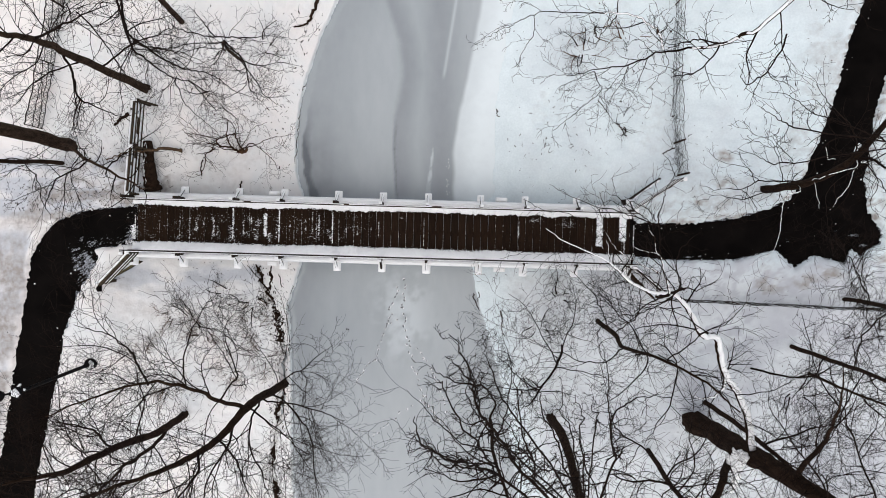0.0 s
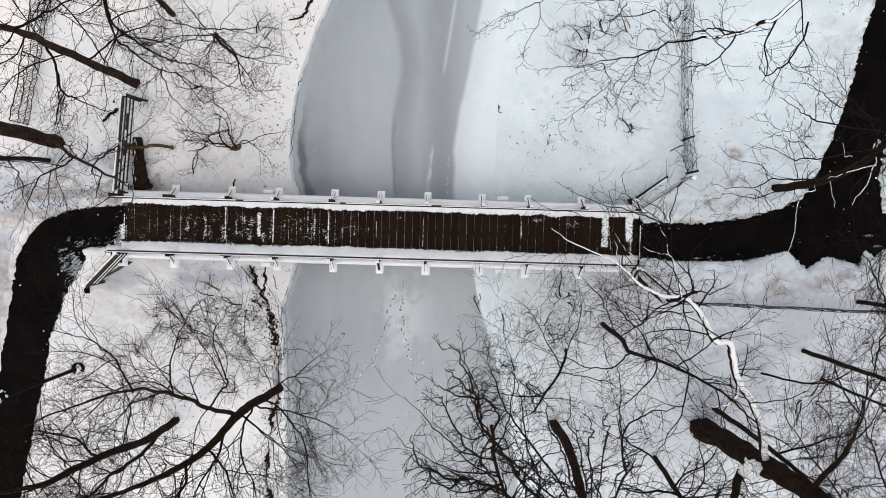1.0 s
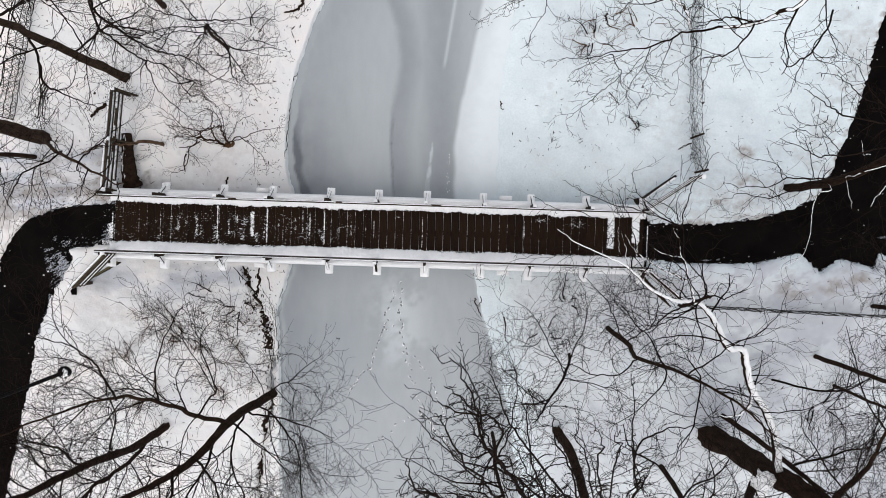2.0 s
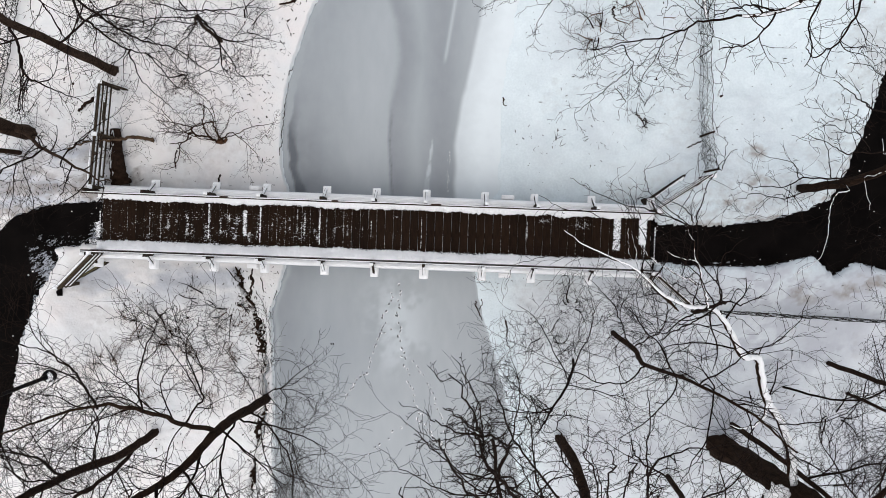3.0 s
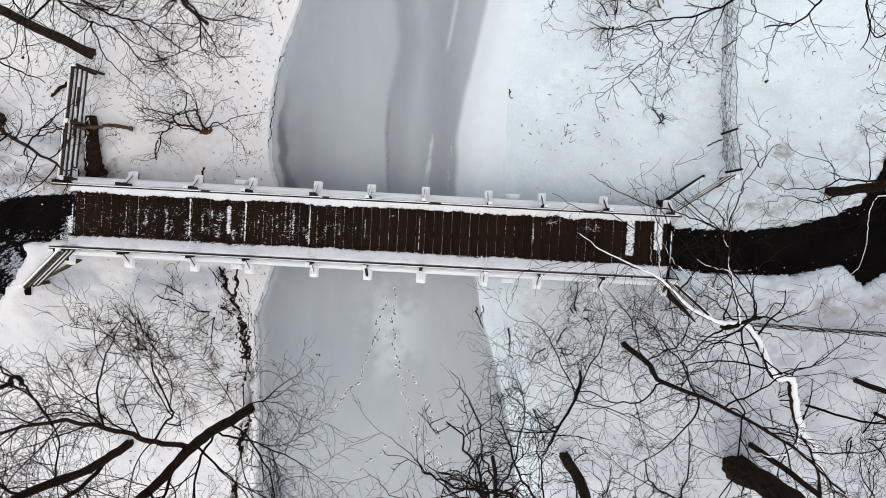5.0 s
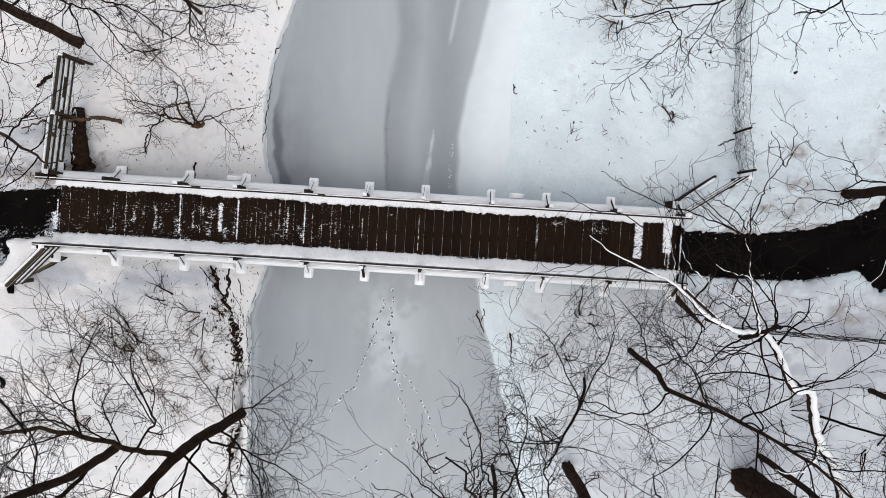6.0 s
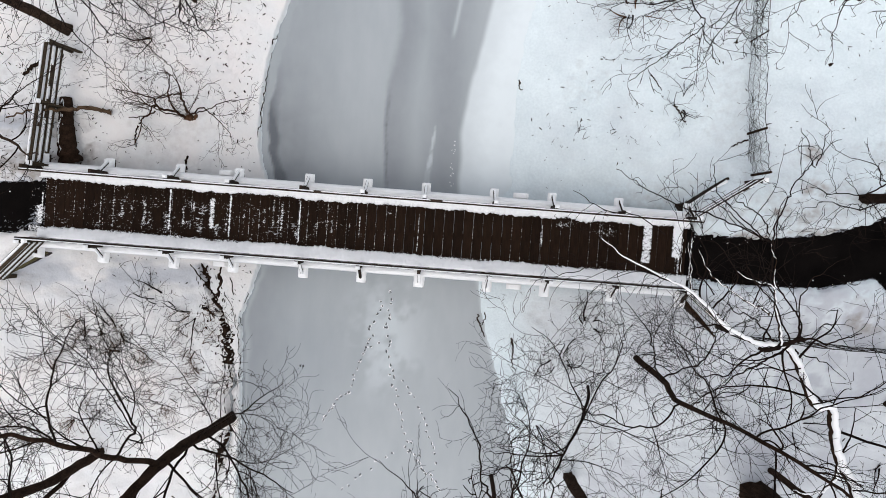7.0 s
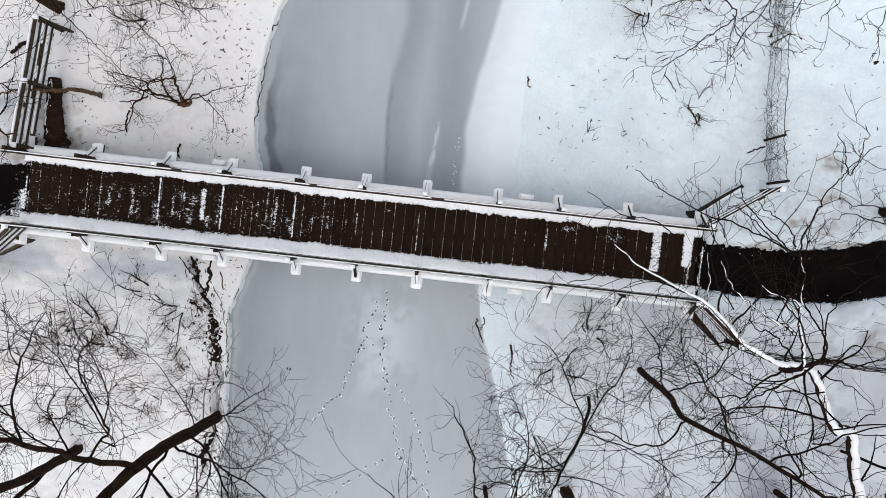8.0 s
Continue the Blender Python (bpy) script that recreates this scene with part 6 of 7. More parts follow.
LOOK = {
    "riverside_a": ("dark forked riverside tree leaning over the west bank", BARK, 1.2, 1.1),
    "riverside_f": ("twin-stemmed dark bare tree on the snowy west bank", BARK, 1.45, 1.0),
    "alder_c": ("tall brown bare tree behind the timber railing", GREYBARK, 1.2, 1.0),
    "alder_d": ("thick brown trunk of a bare tree on the west bank", GREYBARK, 0.85, 1.0),
    "alder_thin": ("slender bare tree beside the thick trunk", BARK, 0.9, 0.9),
    "alder_j": ("bare tree on the snowy bank above the river bend", GREYBARK, 1.1, 0.85),
    "alder_k": ("small bare tree with a wide mesh of thin twigs", GREYBARK, 1.1, 0.85),
    "alder_b": ("slender crooked bare tree on the east bank", BARK, 0.95, 1.05),
    "willow_thin": ("thin leaning bare tree on the east bank", BARK, 1.0, 1.0),
    "oak_g": ("massive dark trunk with a cut stump and spreading limbs", BARK, 0.66, 1.1),
    "oak_g_second": ("thin bare tree growing beside the massive trunk", BARK, 1.15, 0.9),
    "birch_h": ("smooth dark bare tree standing in the eastern snow", BARK, 1.15, 1.0),
    "birch_h_second": ("dark slender trunk beside the wire fence", BARK, 1.5, 0.9),
    "sapling_a": ("thin dark sapling in the snow", BARK, 0.7, 0.7),
    "sapling_b": ("slender leaning sapling in the snow", BARK, 1.1, 0.8),
    "ash_i": ("dark bare tree leaning over the asphalt junction", BARK, 1.0, 0.7),
    "oak_n": ("large bare tree with long limbs reaching over the snow", BARK, 1.5, 0.85),
    "willow_m": ("tall many-branched willow leaning over the east bank", BARK, 2.1, 0.30),
    "willow_m_second": ("slim dense willow overhanging the ice edge", BARK, 0.40, 0.9),
    "maple_s": ("bare tree whose twigs hang over the path edge", BARK, 1.2, 0.65),
    "maple_p": ("bare tree with low spreading limbs over the snow", BARK, 0.9, 1.0),
    "maple_r": ("bare leaning tree with crossing limbs over the snow", BARK, 0.8, 1.0),
    "willow_m_third": ("dark bare tree with a broken base in the snow", BARK, 0.6, 1.0),
}
BOUGHS["oak_g"] = BOUGHS["oak_g"] + BOUGHS["oak_dark"]
grown = {}
for k, (name, (label, bark, density, size)) in enumerate(LOOK.items()):
    grown[name] = tree(BOUGHS[name], 40 + k, label, bark, density, size, bare=0.15 if name in ("oak_g", "oak_n") else 0.0,
                       leaves={"alder_k": 60, "alder_j": 40, "riverside_a": 40, "oak_n": 20}.get(name, 0), least=0.45 if name in ("oak_g", "oak_n", "alder_k", "alder_j", "ash_i", "maple_s", "willow_m") else 0.9, shoots={"willow_m_second": (8, 3.0, 125, 50), "willow_m_third": (16, 3.0, 80, 60)}.get(name, ()))


def snowy_limb(host, ctrls, seed, density, load=1.0, breaks=0.0, lean=0.38):
    """A limb with a thick ridge of snow along its upper side."""
    ob = grown[host]
    base = np.array(ob.matrix_world.translation)
    r = np.random.default_rng(seed)
    strands = []
    for ctrl in ctrls:
        p, q = spline(ctrl)
        p = p - base
        kink = np.cumsum(r.normal(0, 1, p.shape), axis=0)
        kink -= np.linspace(0, 1, len(p))[:, None] * kink[-1]
        p[1:] += (r.normal(0, 0.08, p.shape) * q[:, None] + kink * (0.009 if len(ctrl) > 8 else 0.013))[1:]
        v, f = tubes([(p, q)], 8)
        bough = from_lists("limb", v, f, BARK, ob, True)
        out = (p + base) * np.array((1, 1, 0)) / (np.linalg.norm((p + base)[:, :2], axis=1)[:, None] + 1e-6)
        sp = p + np.array((0.0, 0, 1)) * (q * 0.6)[:, None] + out * (q * lean)[:, None] + r.normal(0, 0.10, p.shape) * q[:, None]
        thick = q * load * r.uniform(0.80, 1.0, len(q))
        thick[r.random(len(q)) < breaks] *= 0.35
        v, f = tubes([(sp, thick)], 8)
        tagged(from_lists("snow_ridge", v, f, CLEAN, bough, True), "thick white ridge of snow")
        sprout(p, q, r, 0, strands, 1.0, density, 0.9)
    v, f = tubes(strands, 3)
    from_lists("crown", v, f, TWIG, ob)


snowy_limb("oak_g", BOUGHS["oak_limb"], 91, 0.6)
snowy_limb("oak_g", BOUGHS["oak_fan"], 93, 0.6, 0.8, 0.25)
snowy_limb("oak_n", BOUGHS["oak_n_limb"], 92, 0.9, 0.8, 0.15, -0.2)
snowy_limb("ash_i", BOUGHS["ash_limb"], 95, 0.7, 0.95, 0.10, 0.0)


ob = grown["oak_g"]
bx, by, bz = ob.matrix_world.translation
r = np.random.default_rng(94)
v, f = lumps([(7.66 - bx + r.normal(0, 0.16), -6.11 - by + r.normal(0, 0.12), 6.55 - bz - 0.05, r.uniform(0.10, 0.2), r.uniform(0.08, 0.16), r.uniform(0.08, 0.2), r.uniform(0, 3)) for i in range(12)]
             + [(7.66 + 0.22 * t - bx + r.normal(0, 0.05), -6.11 - 0.95 * t - by + r.normal(0, 0.05), 6.5 - 0.85 * t - bz, r.uniform(0.07, 0.14), r.uniform(0.06, 0.11), r.uniform(0.06, 0.13), r.uniform(0, 3)) for t in np.linspace(0, 1, 22)], 10, r)
tagged(from_lists("snow_patch", v, f, CLEAN, ob, True), "white snow lodged in the fork")


# ---- shrubs ----
def shrub(x, y, stems, tall, seed, label, mat=REDTWIG, spread=0.9, density=1.2, size=0.8, crown=TWIG):
    r = np.random.default_rng(seed)
    base = np.array((x, y, height(x, y) - 0.03))
    ob = thing("shrub", Matrix.Translation(base), label, "shrub", "bare shrubs in the snow")
    twigs = []
    for i in range(stems):
        w = r.uniform(0, 2 * math.pi)
        p, q = crooked((0.11 * tall * math.cos(w), 0.11 * tall * math.sin(w), -0.05), (math.cos(w) * spread, math.sin(w) * spread, 1.0), tall * r.uniform(0.6, 1.1), (0.010 + 0.010 * min(tall, 1.0)) * r.uniform(0.7, 1.3), r, 8, 0.14, 0.0)
        v, f = tubes([(p, q)], 5)
        from_lists("stem", v, f, mat, ob)
        sprout(p, q, r, 1, twigs, 1.0, density, size)
    v, f = tubes(twigs, 3)
    from_lists("crown", v, f, crown, ob)


def hazel(limbs, label):
    """A bush of thick arching stems from one stump."""
    r = np.random.default_rng(5)
    base = np.array(limbs[0][0][:3])
    base[2] = height(base[0], base[1])
    ob = thing("shrub", Matrix.Translation(base), label, "shrub", "bare shrubs in the snow")
    twigs = []
    for ctrl in limbs:
        p, q = spline(ctrl)
        p, q = p - base, np.maximum(q * 0.66, 0.006)
        p[1:] += r.normal(0, 0.014, p[1:].shape)
        v, f = tubes([(p, q)], 7)
        from_lists("stem", v, f, STEM, ob, True)
        sprout(p[4:], q[4:], r, 0, twigs, 1.0, 1.5, 0.50)
    v, f = lumps([(r.normal(0, 0.10), r.normal(0, 0.06), -0.03, r.uniform(0.05, 0.11), r.uniform(0.03, 0.06), r.uniform(0.05, 0.16), r.uniform(0, 3)) for i in range(9)], 9, r)
    from_lists("stump", v, f, REDTWIG, ob)
    v, f = tubes(twigs, 3)
    from_lists("crown", v, f, STEM, ob)


hazel(BOUGHS["hazel"], "bare reddish-brown hazel bush with arching stems in the snow")
for k, (x, y, t) in enumerate([(-7.6, 4.6, 1.1), (-6.0, 6.0, 1.2), (-7.3, -2.3, 1.2), (-6.4, -2.6, 1.0), (-8.4, -3.2, 1.1), (4.6, 5.9, 1.2), (5.9, 3.4, 0.9), (3.2, -3.4, 1.2),
                             (2.6, -5.0, 1.6), (9.2, -4.6, 1.0), (6.9, -4.1, 1.0), (3.9, -2.4, 0.9), (-9.0, 5.6, 1.2), (11.6, -5.6, 1.2)]):
    shrub(x, y, 5, t, 20 + k, "small bare shrub of thin dark twigs in the snow", TWIG, 1.0, 1.2)

for k, (x, y, s) in enumerate([(-7.99, -3.62, 1.0), (-6.09, -4.46, 0.9), (-6.42, -3.42, 0.9), (-8.96, -2.88, 0.8), (-6.40, -2.43, 0.7), (-9.11, -5.31, 0.8), (-7.19, -4.84, 0.7), (-9.92, -4.21, 0.8)]):
    shrub(x, y, 7, 0.75 * s, 60 + k, "small brownish tuft of dry stems poking through the snow", STEM, 1.7, 2.2, 0.5, REDTWIG)

for k, (x, y) in enumerate([(4.93, 6.50), (6.04, 6.13), (4.66, 5.67)]):
    shrub(x, y, 5, 1.0, 80 + k, "low reddish thicket of fine bare twigs in the snow", REDTWIG, 1.9, 1.0, 0.75, REDTWIG)
r0 = np.random.default_rng(8)
for k in range(18):
    x, y = (r0.uniform(2.6, 7.0), r0.uniform(1.5, 6.5)) if k < 11 else (r0.uniform(1.8, 5.5), r0.uniform(-3.4, -1.6))
    shrub(x, y, 3, r0.uniform(0.22, 0.45), 90 + k, "tiny sprig of bare twigs sticking out of the snow", TWIG, 1.6, 1.0, 0.35)

# ---- fallen wood ----
def fallen(name, ctrl, label, mat, sides=8, seed=1):
    p, q = spline(ctrl)
    base = p[0].copy()
    r = np.random.default_rng(seed)
    q = q * (1 + r.normal(0, 0.12, len(q)))
    if "log" not in name:
        p[1:, :2] += r.normal(0, 0.022, p[1:, :2].shape)
    v, f = tubes([(p - base, q)], sides)
    me = from_lists(name, v, f, mat, None, True)
    me.location = base
    return tagged(me, label, "log" if "log" in name else "branch", "fallen wood")


log = fallen("fallen_log", [(-9.45, 1.16, 1.20, 0.30), (-9.50, 1.5, 1.28, 0.23), (-9.55, 2.1, 1.28, 0.19), (-9.60, 2.76, 1.24, 0.16)], "rotting dark log lying beside the timber railing", BARK, 10)
fallen("fallen_branch", [(-8.55, 2.47, 1.0, 0.055), (-8.8, 2.52, 1.15, 0.05), (-9.1, 2.50, 1.35, 0.05), (-9.5, 2.40, 1.7, 0.045), (-10.0, 2.30, 2.1, 0.03), (-10.5, 2.05, 2.3, 0.015)], "brown bare branch lying across the timber railing", DEADWOOD)
r = np.random.default_rng(12)
v, f = lumps([(r.uniform(-0.20, -0.02) - 0.10 * t, 0.25 + 1.3 * t, 0.27 - 0.08 * t, r.uniform(0.006, 0.02), r.uniform(0.04, 0.16), 0.03, r.normal(0, 0.2)) for t in r.random(22)], 7, r)
tagged(from_lists("snow_scraps", v, f, CLEAN, log), "scraps of snow in the bark")
k = 0
for pts, r in (([(-4.2, 7.6), (-4.4, 7.1), (-4.6, 6.8), (-5.0, 6.66)], 0.06), ([(-6.73, 1.5), (-6.80, 1.32), (-6.78, 1.15)], 0.03), ([(-7.96, 2.2), (-8.05, 1.95), (-8.02, 1.72)], 0.025),
               ([(1.82, 3.99), (1.85, 3.85), (1.91, 3.71)], 0.02), ([(1.03, -2.31), (1.12, -2.6), (1.26, -2.89)], 0.022), ([(1.22, -2.25), (1.2, -2.5), (1.14, -2.65)], 0.014),
               ([(-10.2, 3.65), (-10.45, 3.5), (-10.62, 3.25)], 0.06), ([(5.15, 4.18), (5.4, 3.85), (5.55, 3.5)], 0.017), ([(5.75, 3.35), (5.9, 3.2), (6.05, 2.98)], 0.024),
               ([(5.09, 6.65), (5.06, 6.45), (5.13, 6.25)], 0.03), ([(7.55, 2.55), (7.3, 2.45), (7.15, 2.35)], 0.02), ([(1.95, -2.9), (2.05, -3.2), (2.0, -3.5), (2.12, -3.8)], 0.025)):
    k += 1
    fallen("fallen_branch", [(x, y, max(height(x, y), 0.0) + r * 0.6, r * (1 - 0.2 * i)) for i, (x, y) in enumerate(pts)], "dark fallen stick lying on the snow", BARK, 6, k)

# ---- litter, prints and snow crumbs ----
r = np.random.default_rng(77)
rows = []
while len(rows) < 1700:
    x, y = r.uniform(-14, 14), r.uniform(-9, 8)
    if not (x < -5.2 or x > 2.2) or (x > 2.2 and r.random() < 0.78):
        continue
    if float(fbm(np.array(x * 0.6), np.array(y * 0.6 + 50))) < r.uniform(0.35, 0.7) or float(path_edge(np.array(x), np.array(y))) < 0.3:
        continue
    rows.append((x, y))
for i in range(130):
    y = r.uniform(-8.5, 7.2)
    x = np.interp(y, LEFT_Y, LEFT_X) - 0.15 - abs(r.normal(0, 0.45))
    if abs(y) > 1.2:
        rows.append((float(x), y))
for i in range(260):
    rows.append((r.uniform(-14.2, -10.4), 0.5 + abs(r.normal(0, 0.55))))
n_small = len(rows)
for i in range(48):
    y = r.uniform(2.6, 7.4)
    rows.append((float(np.interp(y, LEFT_Y, LEFT_X) - 0.25 - abs(r.normal(0, 0.75))), y))
for i in range(170):
    y = r.uniform(-9.2, -1.3) if i % 3 else r.uniform(-4.0, -1.4)
    rows.append((float(np.interp(y, CRACK_Y, CRACK_X) + r.normal(0, 0.22)), y))
zs = ground_z(np.array([a for a, b in rows]), np.array([b for a, b in rows]))[0]
bits = [(x, y, z + 0.005, abs(r.normal(0, 0.034)) + 0.008, abs(r.normal(0, 0.006)) + 0.004, 0.012, r.uniform(0, 3.2)) for (x, y), z in zip(rows[:n_small], zs)]
for (x, y), z in zip(rows[n_small:], zs[n_small:]):
    bits.append((x, y, z + 0.01, abs(r.normal(0, 0.035)) + 0.015, abs(r.normal(0, 0.010)) + 0.006, 0.03, 1.57 + r.normal(0, 0.6)))
v, f = lumps(bits, 6, r)
tagged(from_lists("leaf_litter", v, f, LITTER), "dark scraps of leaves and bark scattered over the snow", "litter", kind="stuff")


def fissure(name, y0, y1, off0, off1, width, seed, pinch=0.3, line=(CRACK_Y, CRACK_X), mat=LITTER, label="black fissure of bare soil"):
    """Ragged strip of bare soil along the undercut bank, pinched off in places."""
    ys = np.arange(y0, y1, -0.018)
    u = (ys - y0) / (y1 - y0)
    o = seed * 13.7
    mid = np.interp(ys, *line) + off0 + (off1 - off0) * u + (fbm(ys * 1.9 + o, ys * 0 + o, 3) - 0.5) * 0.16 + (vnoise(ys * 9 + o, ys * 0) - 0.5) * 0.05
    w = width * (0.25 + 1.5 * ss(0.25, 0.75, fbm(ys * 1.3 + o, ys * 0 + 40, 2))) * ss(pinch, pinch + 0.12, fbm(ys * 3.1 + o, ys * 0 + 80, 3)) * np.clip(np.minimum(u, 1 - u) * 12, 0, 1)
    west = mid - w * (0.35 + 0.9 * vnoise(ys * 17 + o, ys * 0 + 5) ** 1.5)
    east = mid + w * (0.35 + 0.9 * vnoise(ys * 15 + o, ys * 0 + 9) ** 1.5)
    verts, faces = [], []
    X = west[:, None] + (east - west)[:, None] * np.linspace(0, 1, 5)[None, :]
    Y = np.repeat(ys[:, None], 5, 1)
    Z = ground_z(X, Y)[0] + np.array((-0.03, 0.012, 0.012, 0.012, -0.03))[None, :] + 0.02 * vnoise(X * 30, Y * 30) * np.array((0, 1, 1, 1, 0))[None, :]
    for k in range(len(ys)):
        verts += list(zip(X[k].tolist(), Y[k].tolist(), Z[k].tolist()))
        if k and min(w[k], w[k - 1]) > 0.006:
            a, c = (k - 1) * 5, k * 5
            faces += [(a + j, a + j + 1, c + j + 1, c + j) for j in range(4)]
    return tagged(from_lists(name, verts, faces, mat, ground), label, kind="structure")


fissure("soil_crack", -1.25, -4.5, 0.0, 0.0, 0.085, 1, 0.02)
fissure("soil_crack", -2.6, -4.0, 0.0, 0.0, 0.13, 9, 0.05)
fissure("soil_crack", -1.30, -2.2, 0.46, 0.10, 0.045, 2, 0.15)
fissure("soil_crack", -1.30, -1.9, -0.30, -0.06, 0.030, 10, 0.15)
fissure("soil_crack", -5.4, -9.6, 0.0, 0.0, 0.085, 3, 0.05)
ob = grown["ash_i"]
bx, by, bz = ob.matrix_world.translation
v, f = lumps([(10.23 - bx, 1.91 - by, 7.22 - bz, 0.045, 0.10, 0.05, -0.5), (10.26 - bx, 1.99 - by, 7.30 - bz, 0.05, 0.06, 0.04, 0.3), (10.36 - bx, 1.58 - by, 7.36 - bz, 0.10, 0.04, 0.04, -0.1)], 12, r)
tagged(from_lists("snow_patch", v, f, CLEAN, ob, True), "white snow lodged in the forks")


fissure("soil_crack", -1.6, -2.1, 0.62, 0.5, 0.03, 4)
fissure("soil_crack", -1.9, -4.4, 0.36, 0.24, 0.012, 5, 0.42)
fissure("shore_crack", 7.6, 1.25, -0.02, -0.01, 0.010, 7, 0.30, (LEFT_Y, LEFT_X), LITTER, "dark crack where snow meets ice")
fissure("shore_crack", -1.3, -4.4, -0.10, -0.08, 0.012, 8, 0.3, (LEFT_Y, LEFT_X), LITTER, "dark crack where snow meets ice")
fissure("soil_crack", -3.2, -6.6, -0.16, -0.1, 0.012, 6, 0.42)

rows = []
while len(rows) < 70:
    line = WEST if r.random() < 0.3 else EAST
    i = r.integers(0, len(line) - 3)
    t = r.random()
    (ax, ay, ar), (bx, by, br) = line[i], line[i + 1]
    dx, dy = bx - ax, by - ay
    ln = math.hypot(dx, dy)
    s = r.choice((-1, 1)) * (ar - abs(r.normal(0, 0.18)))
    x, y = ax + dx * t - dy / ln * s, ay + dy * t + dx / ln * s
    if -10.0 < x < 6.0:
        continue
    a = abs(r.normal(0, 0.013)) + 0.004
    rows.append((x, y, float(path_z(x, y)) - 0.02, a, a * r.uniform(0.7, 1.4), 0.03, r.uniform(0, 3)))
v, f = lumps(rows, 6, r)
tagged(from_lists("snow_crumbs", v, f, CLEAN), "small white lumps of snow dropped on the asphalt", "snow", kind="stuff")

def slush_cover(x, y):
    patch = np.exp(-(((x + 11.50 + 0.40 * (y + 1.2)) / 0.48) ** 2 + ((y + 1.20) / 0.66) ** 2) ** 2) * (0.56 + 0.12 * ss(-11.8, -11.2, x))
    strip = ss(-12.1, -11.6, x) * np.exp(-np.clip(np.abs(y + 1.2) - 0.8, 0, 9) * 4) * 0.38
    end = 0.60 * np.exp(-((x + 9.95) / 0.28) ** 2) * ss(0.25, -0.25, y) * ss(-0.75, -0.6, y)
    edge = path_edge(x, y)
    return np.maximum.reduce([patch, strip, end, 0.55 * np.exp(-np.clip(-edge, 0, 9) / 0.05)]) * (edge < 0.06) - 0.2 * (edge >= 0.06)


def slush_grain(x, y):
    return 0.5 + 1.25 * (0.60 * fbm((x + y * 0.5) * 9, (y - x * 0.5) * 24, 3) + 0.40 * fbm(x * 45, y * 45, 2) - 0.5)


def smear_cover(x, y):
    """Streaks of slush dragged along the cleared edge of the eastern path."""
    edge = path_edge(x, y)
    c = 0.62 * np.exp(-np.clip(-edge, 0, 9) / 0.075) * (0.6 + 0.8 * fbm(x * 0.9 + 3, y * 0.9 + 5, 2))
    for sx, sy, wide, tall, amount in ((13.1, -0.28, 0.42, 0.10, 0.52), (13.45, -0.62, 0.25, 0.10, 0.6), (12.5, -0.15, 0.3, 0.06, 0.40), (8.0, -0.98, 0.9, 0.07, 0.50), (10.6, 0.62, 0.5, 0.08, 0.52), (11.0, -0.45, 0.25, 0.10, 0.46)):
        c = np.maximum(c, amount * np.exp(-((x - sx) / wide) ** 2 - ((y - sy) / tall) ** 2))
    return np.where(edge < 0.05, c, -0.2)


def smear_grain(x, y):
    return 0.6 * fbm(x * 5 + 9, y * 30 - x * 6, 3) + 0.4 * fbm(x * 42, y * 48, 2)


smear = film("slush", np.arange(6.15, 14.2, 0.014), np.arange(-1.35, 1.6, 0.012), smear_cover, smear_grain, lambda x, y: path_z(x, y) - 0.018, SLUSH)
tagged(smear, "thin grey slush dragged along the edges of the asphalt", "slush", kind="stuff")
slush = film("slush", np.arange(-12.6, -9.75, 0.012), np.arange(-3.6, 0.85, 0.012), slush_cover, slush_grain, lambda x, y: path_z(x, y) - 0.018, SLUSH)
tagged(slush, "thin grey slush smeared over the edge of the asphalt", "slush", kind="stuff")

TRAILS = []
TRAILS.append([(-1.35, -1.84), (-1.36, -2.51), (-1.33, -3.13), (-1.28, -3.75), (-1.13, -4.30), (-1.07, -4.61), (-0.94, -4.99), (-0.81, -5.46), (-0.67, -5.80), (-0.55, -6.07)])
TRAILS.append([(-1.52, -2.16), (-1.64, -2.45), (-1.80, -2.76), (-1.80, -3.15), (-1.94, -3.55), (-2.08, -3.79), (-2.20, -4.10), (-2.29, -4.58), (-2.59, -4.82), (-2.81, -5.14), (-3.03, -5.47)])
TRAILS.append([(-1.24, -3.99), (-0.90, -4.24), (-0.57, -4.70), (-0.32, -5.20), (-0.06, -5.82), (0.11, -6.17), (0.22, -6.55)])
TRAILS.append([(-0.55, -6.07), (-0.40, -6.22), (-0.27, -6.53), (-0.03, -6.76), (0.30, -7.17)])
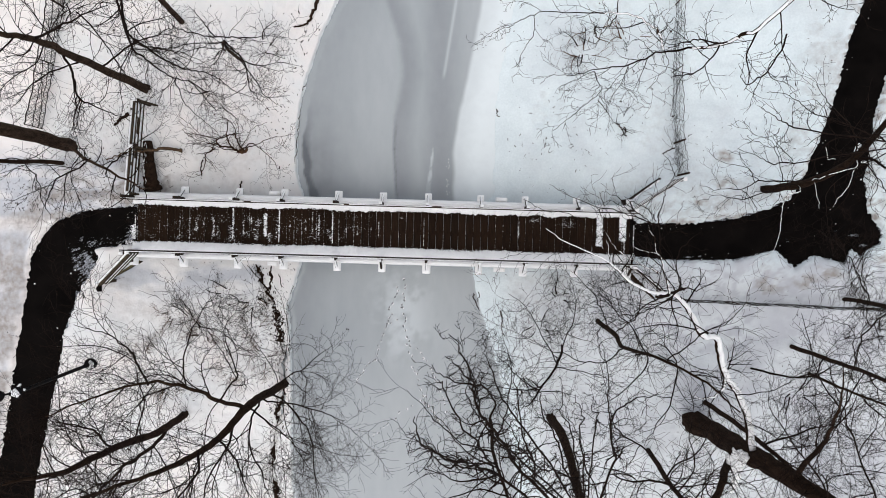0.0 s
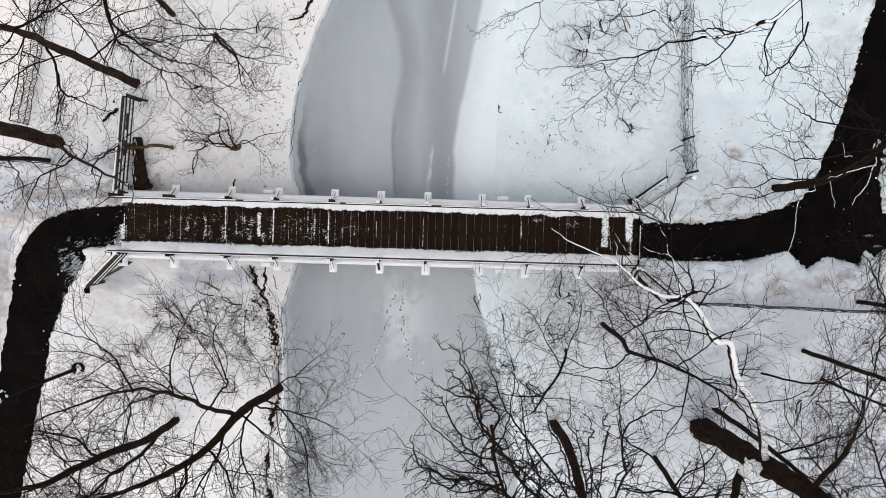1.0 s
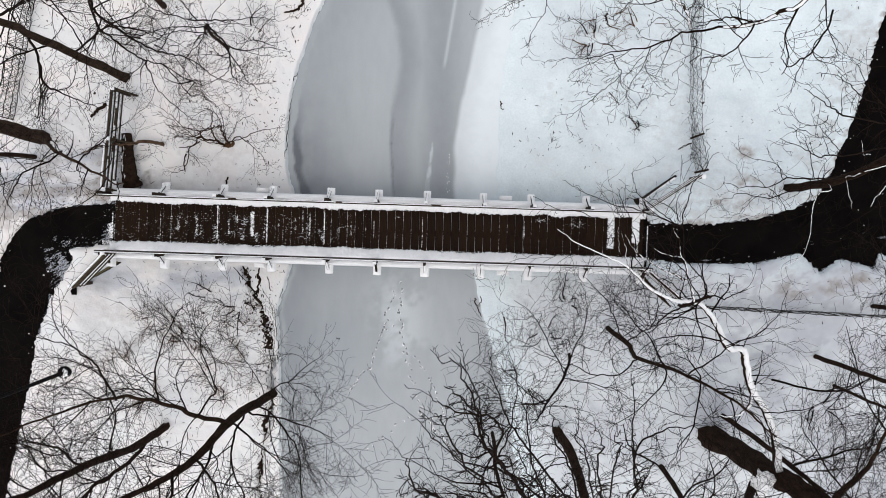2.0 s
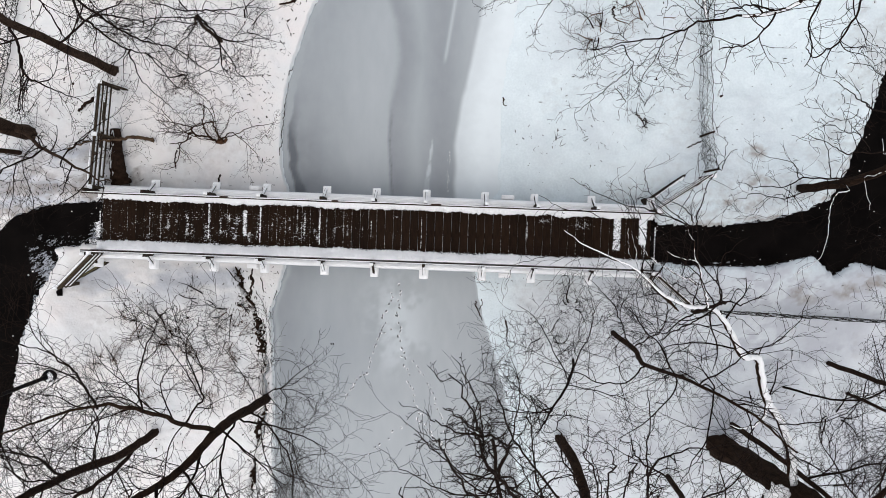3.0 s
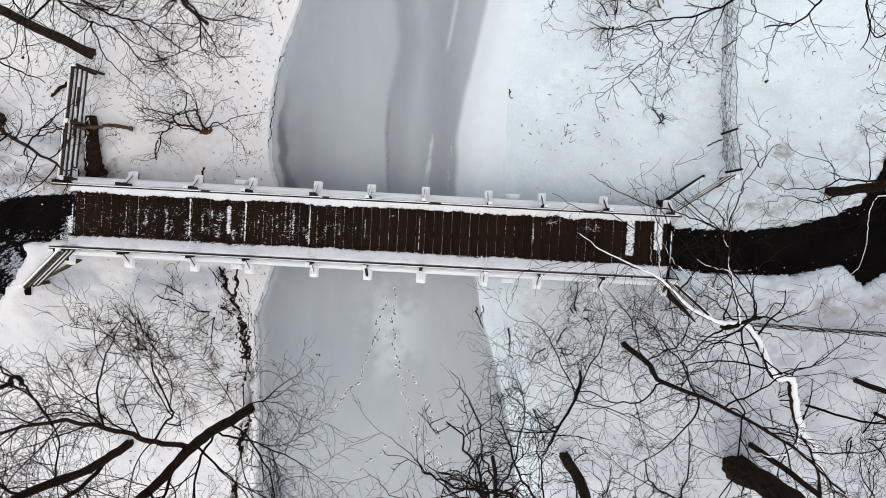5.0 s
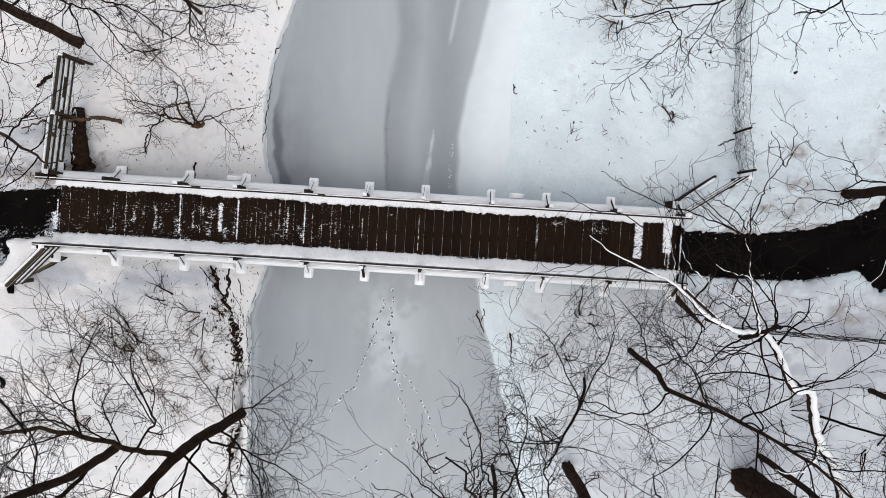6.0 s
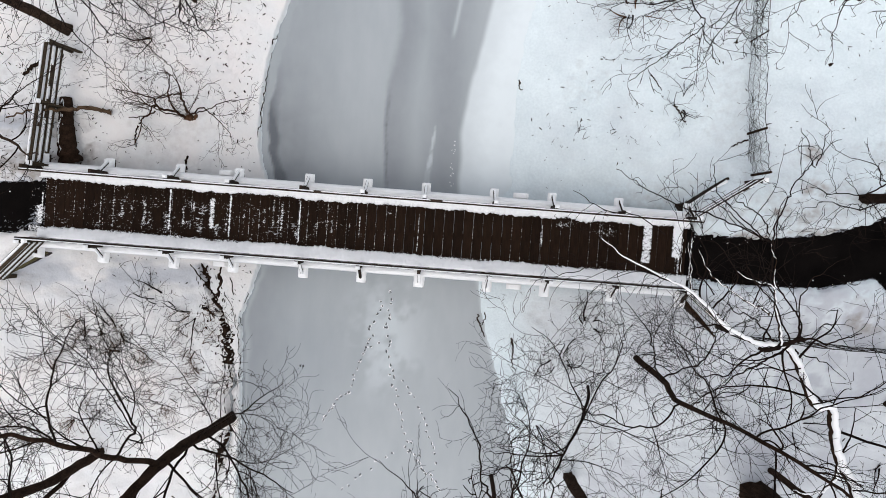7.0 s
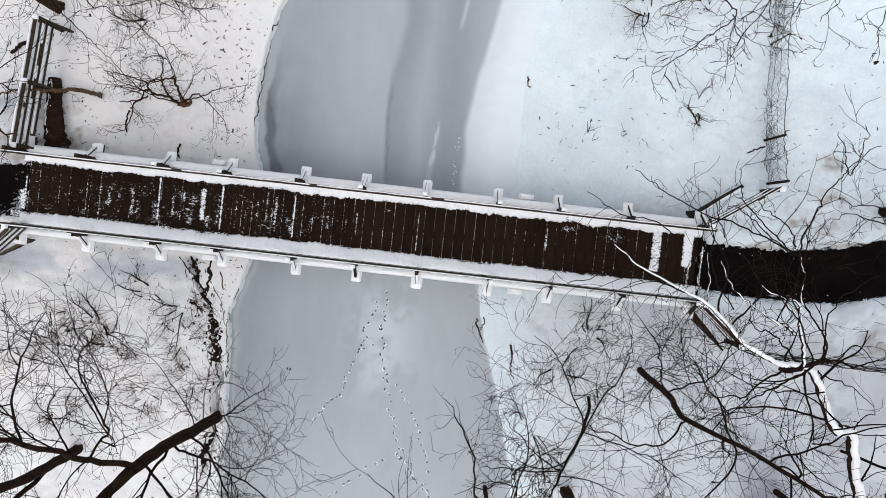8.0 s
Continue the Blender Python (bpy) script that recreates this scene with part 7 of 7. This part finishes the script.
TRAILS.append([(-0.63, -6.11), (-0.78, -6.07), (-1.06, -6.20), (-1.55, -6.46), (-1.85, -6.80), (-2.20, -7.08), (-2.57, -7.38)])
TRAILS.append([(-1.91, -3.34), (-1.76, -3.31), (-1.56, -3.19), (-1.33, -3.18)])
TRAILS.append([(-1.55, -2.21), (-1.32, -2.51), (-1.47, -2.75), (-1.34, -2.90)])
rims, pads = [], []
for line, gap in zip(TRAILS, (0.17, 0.15, 0.17, 0.11, 0.24, 0.16, 0.3)):
    for (ax, ay), (bx, by) in zip(line, line[1:]):
        ln = math.hypot(bx - ax, by - ay)
        n = max(1, round(ln / gap))
        w = math.atan2(by - ay, bx - ax)
        for i in range(n):
            t = (i + r.uniform(-0.35, 0.35)) / n
            s = r.choice((-1, 1)) * r.uniform(0.0, 0.06)
            x, y = ax + (bx - ax) * t - math.sin(w) * s, ay + (by - ay) * t + math.cos(w) * s
            a, b, turn = r.uniform(0.034, 0.050), r.uniform(0.024, 0.032), w + r.normal(0, 0.25)
            rims.append((x + r.normal(0, 0.007), y + r.normal(0, 0.007), 0.0, a * r.uniform(1.2, 1.5), b * r.uniform(1.25, 1.7), 0.008, turn))
            pads.append((x, y, 0.010, a, b, 0.004, turn))
for x, y in ((0.17, 2.24), (0.18, 2.03), (0.15, 1.61), (0.17, 1.37), (0.16, 1.16)):
    for w in r.uniform(0, 6.3, 4):
        rims.append((x + r.uniform(0.03, 0.06) * math.cos(w), y + r.uniform(0.04, 0.08) * math.sin(w), 0.0, r.uniform(0.012, 0.03), r.uniform(0.008, 0.014), 0.005, w + r.uniform(1.0, 2.0)))
v, f = lumps(rims, 10, r)
tagged(from_lists("paw_print_rims", v, f, CLEAN), "pale raised rims of animal tracks across the ice", "tracks", kind="stuff")
PAD = material("slushy_pad", (0.05, 0.055, 0.06), (0.12, 0.126, 0.132), 0.4, 20.0, 80.0, 0.1)
v, f = lumps(pads, 9, r)
tagged(from_lists("paw_prints", v, f, PAD), "dark slushy paw prints in trails across the ice", "tracks", kind="stuff")
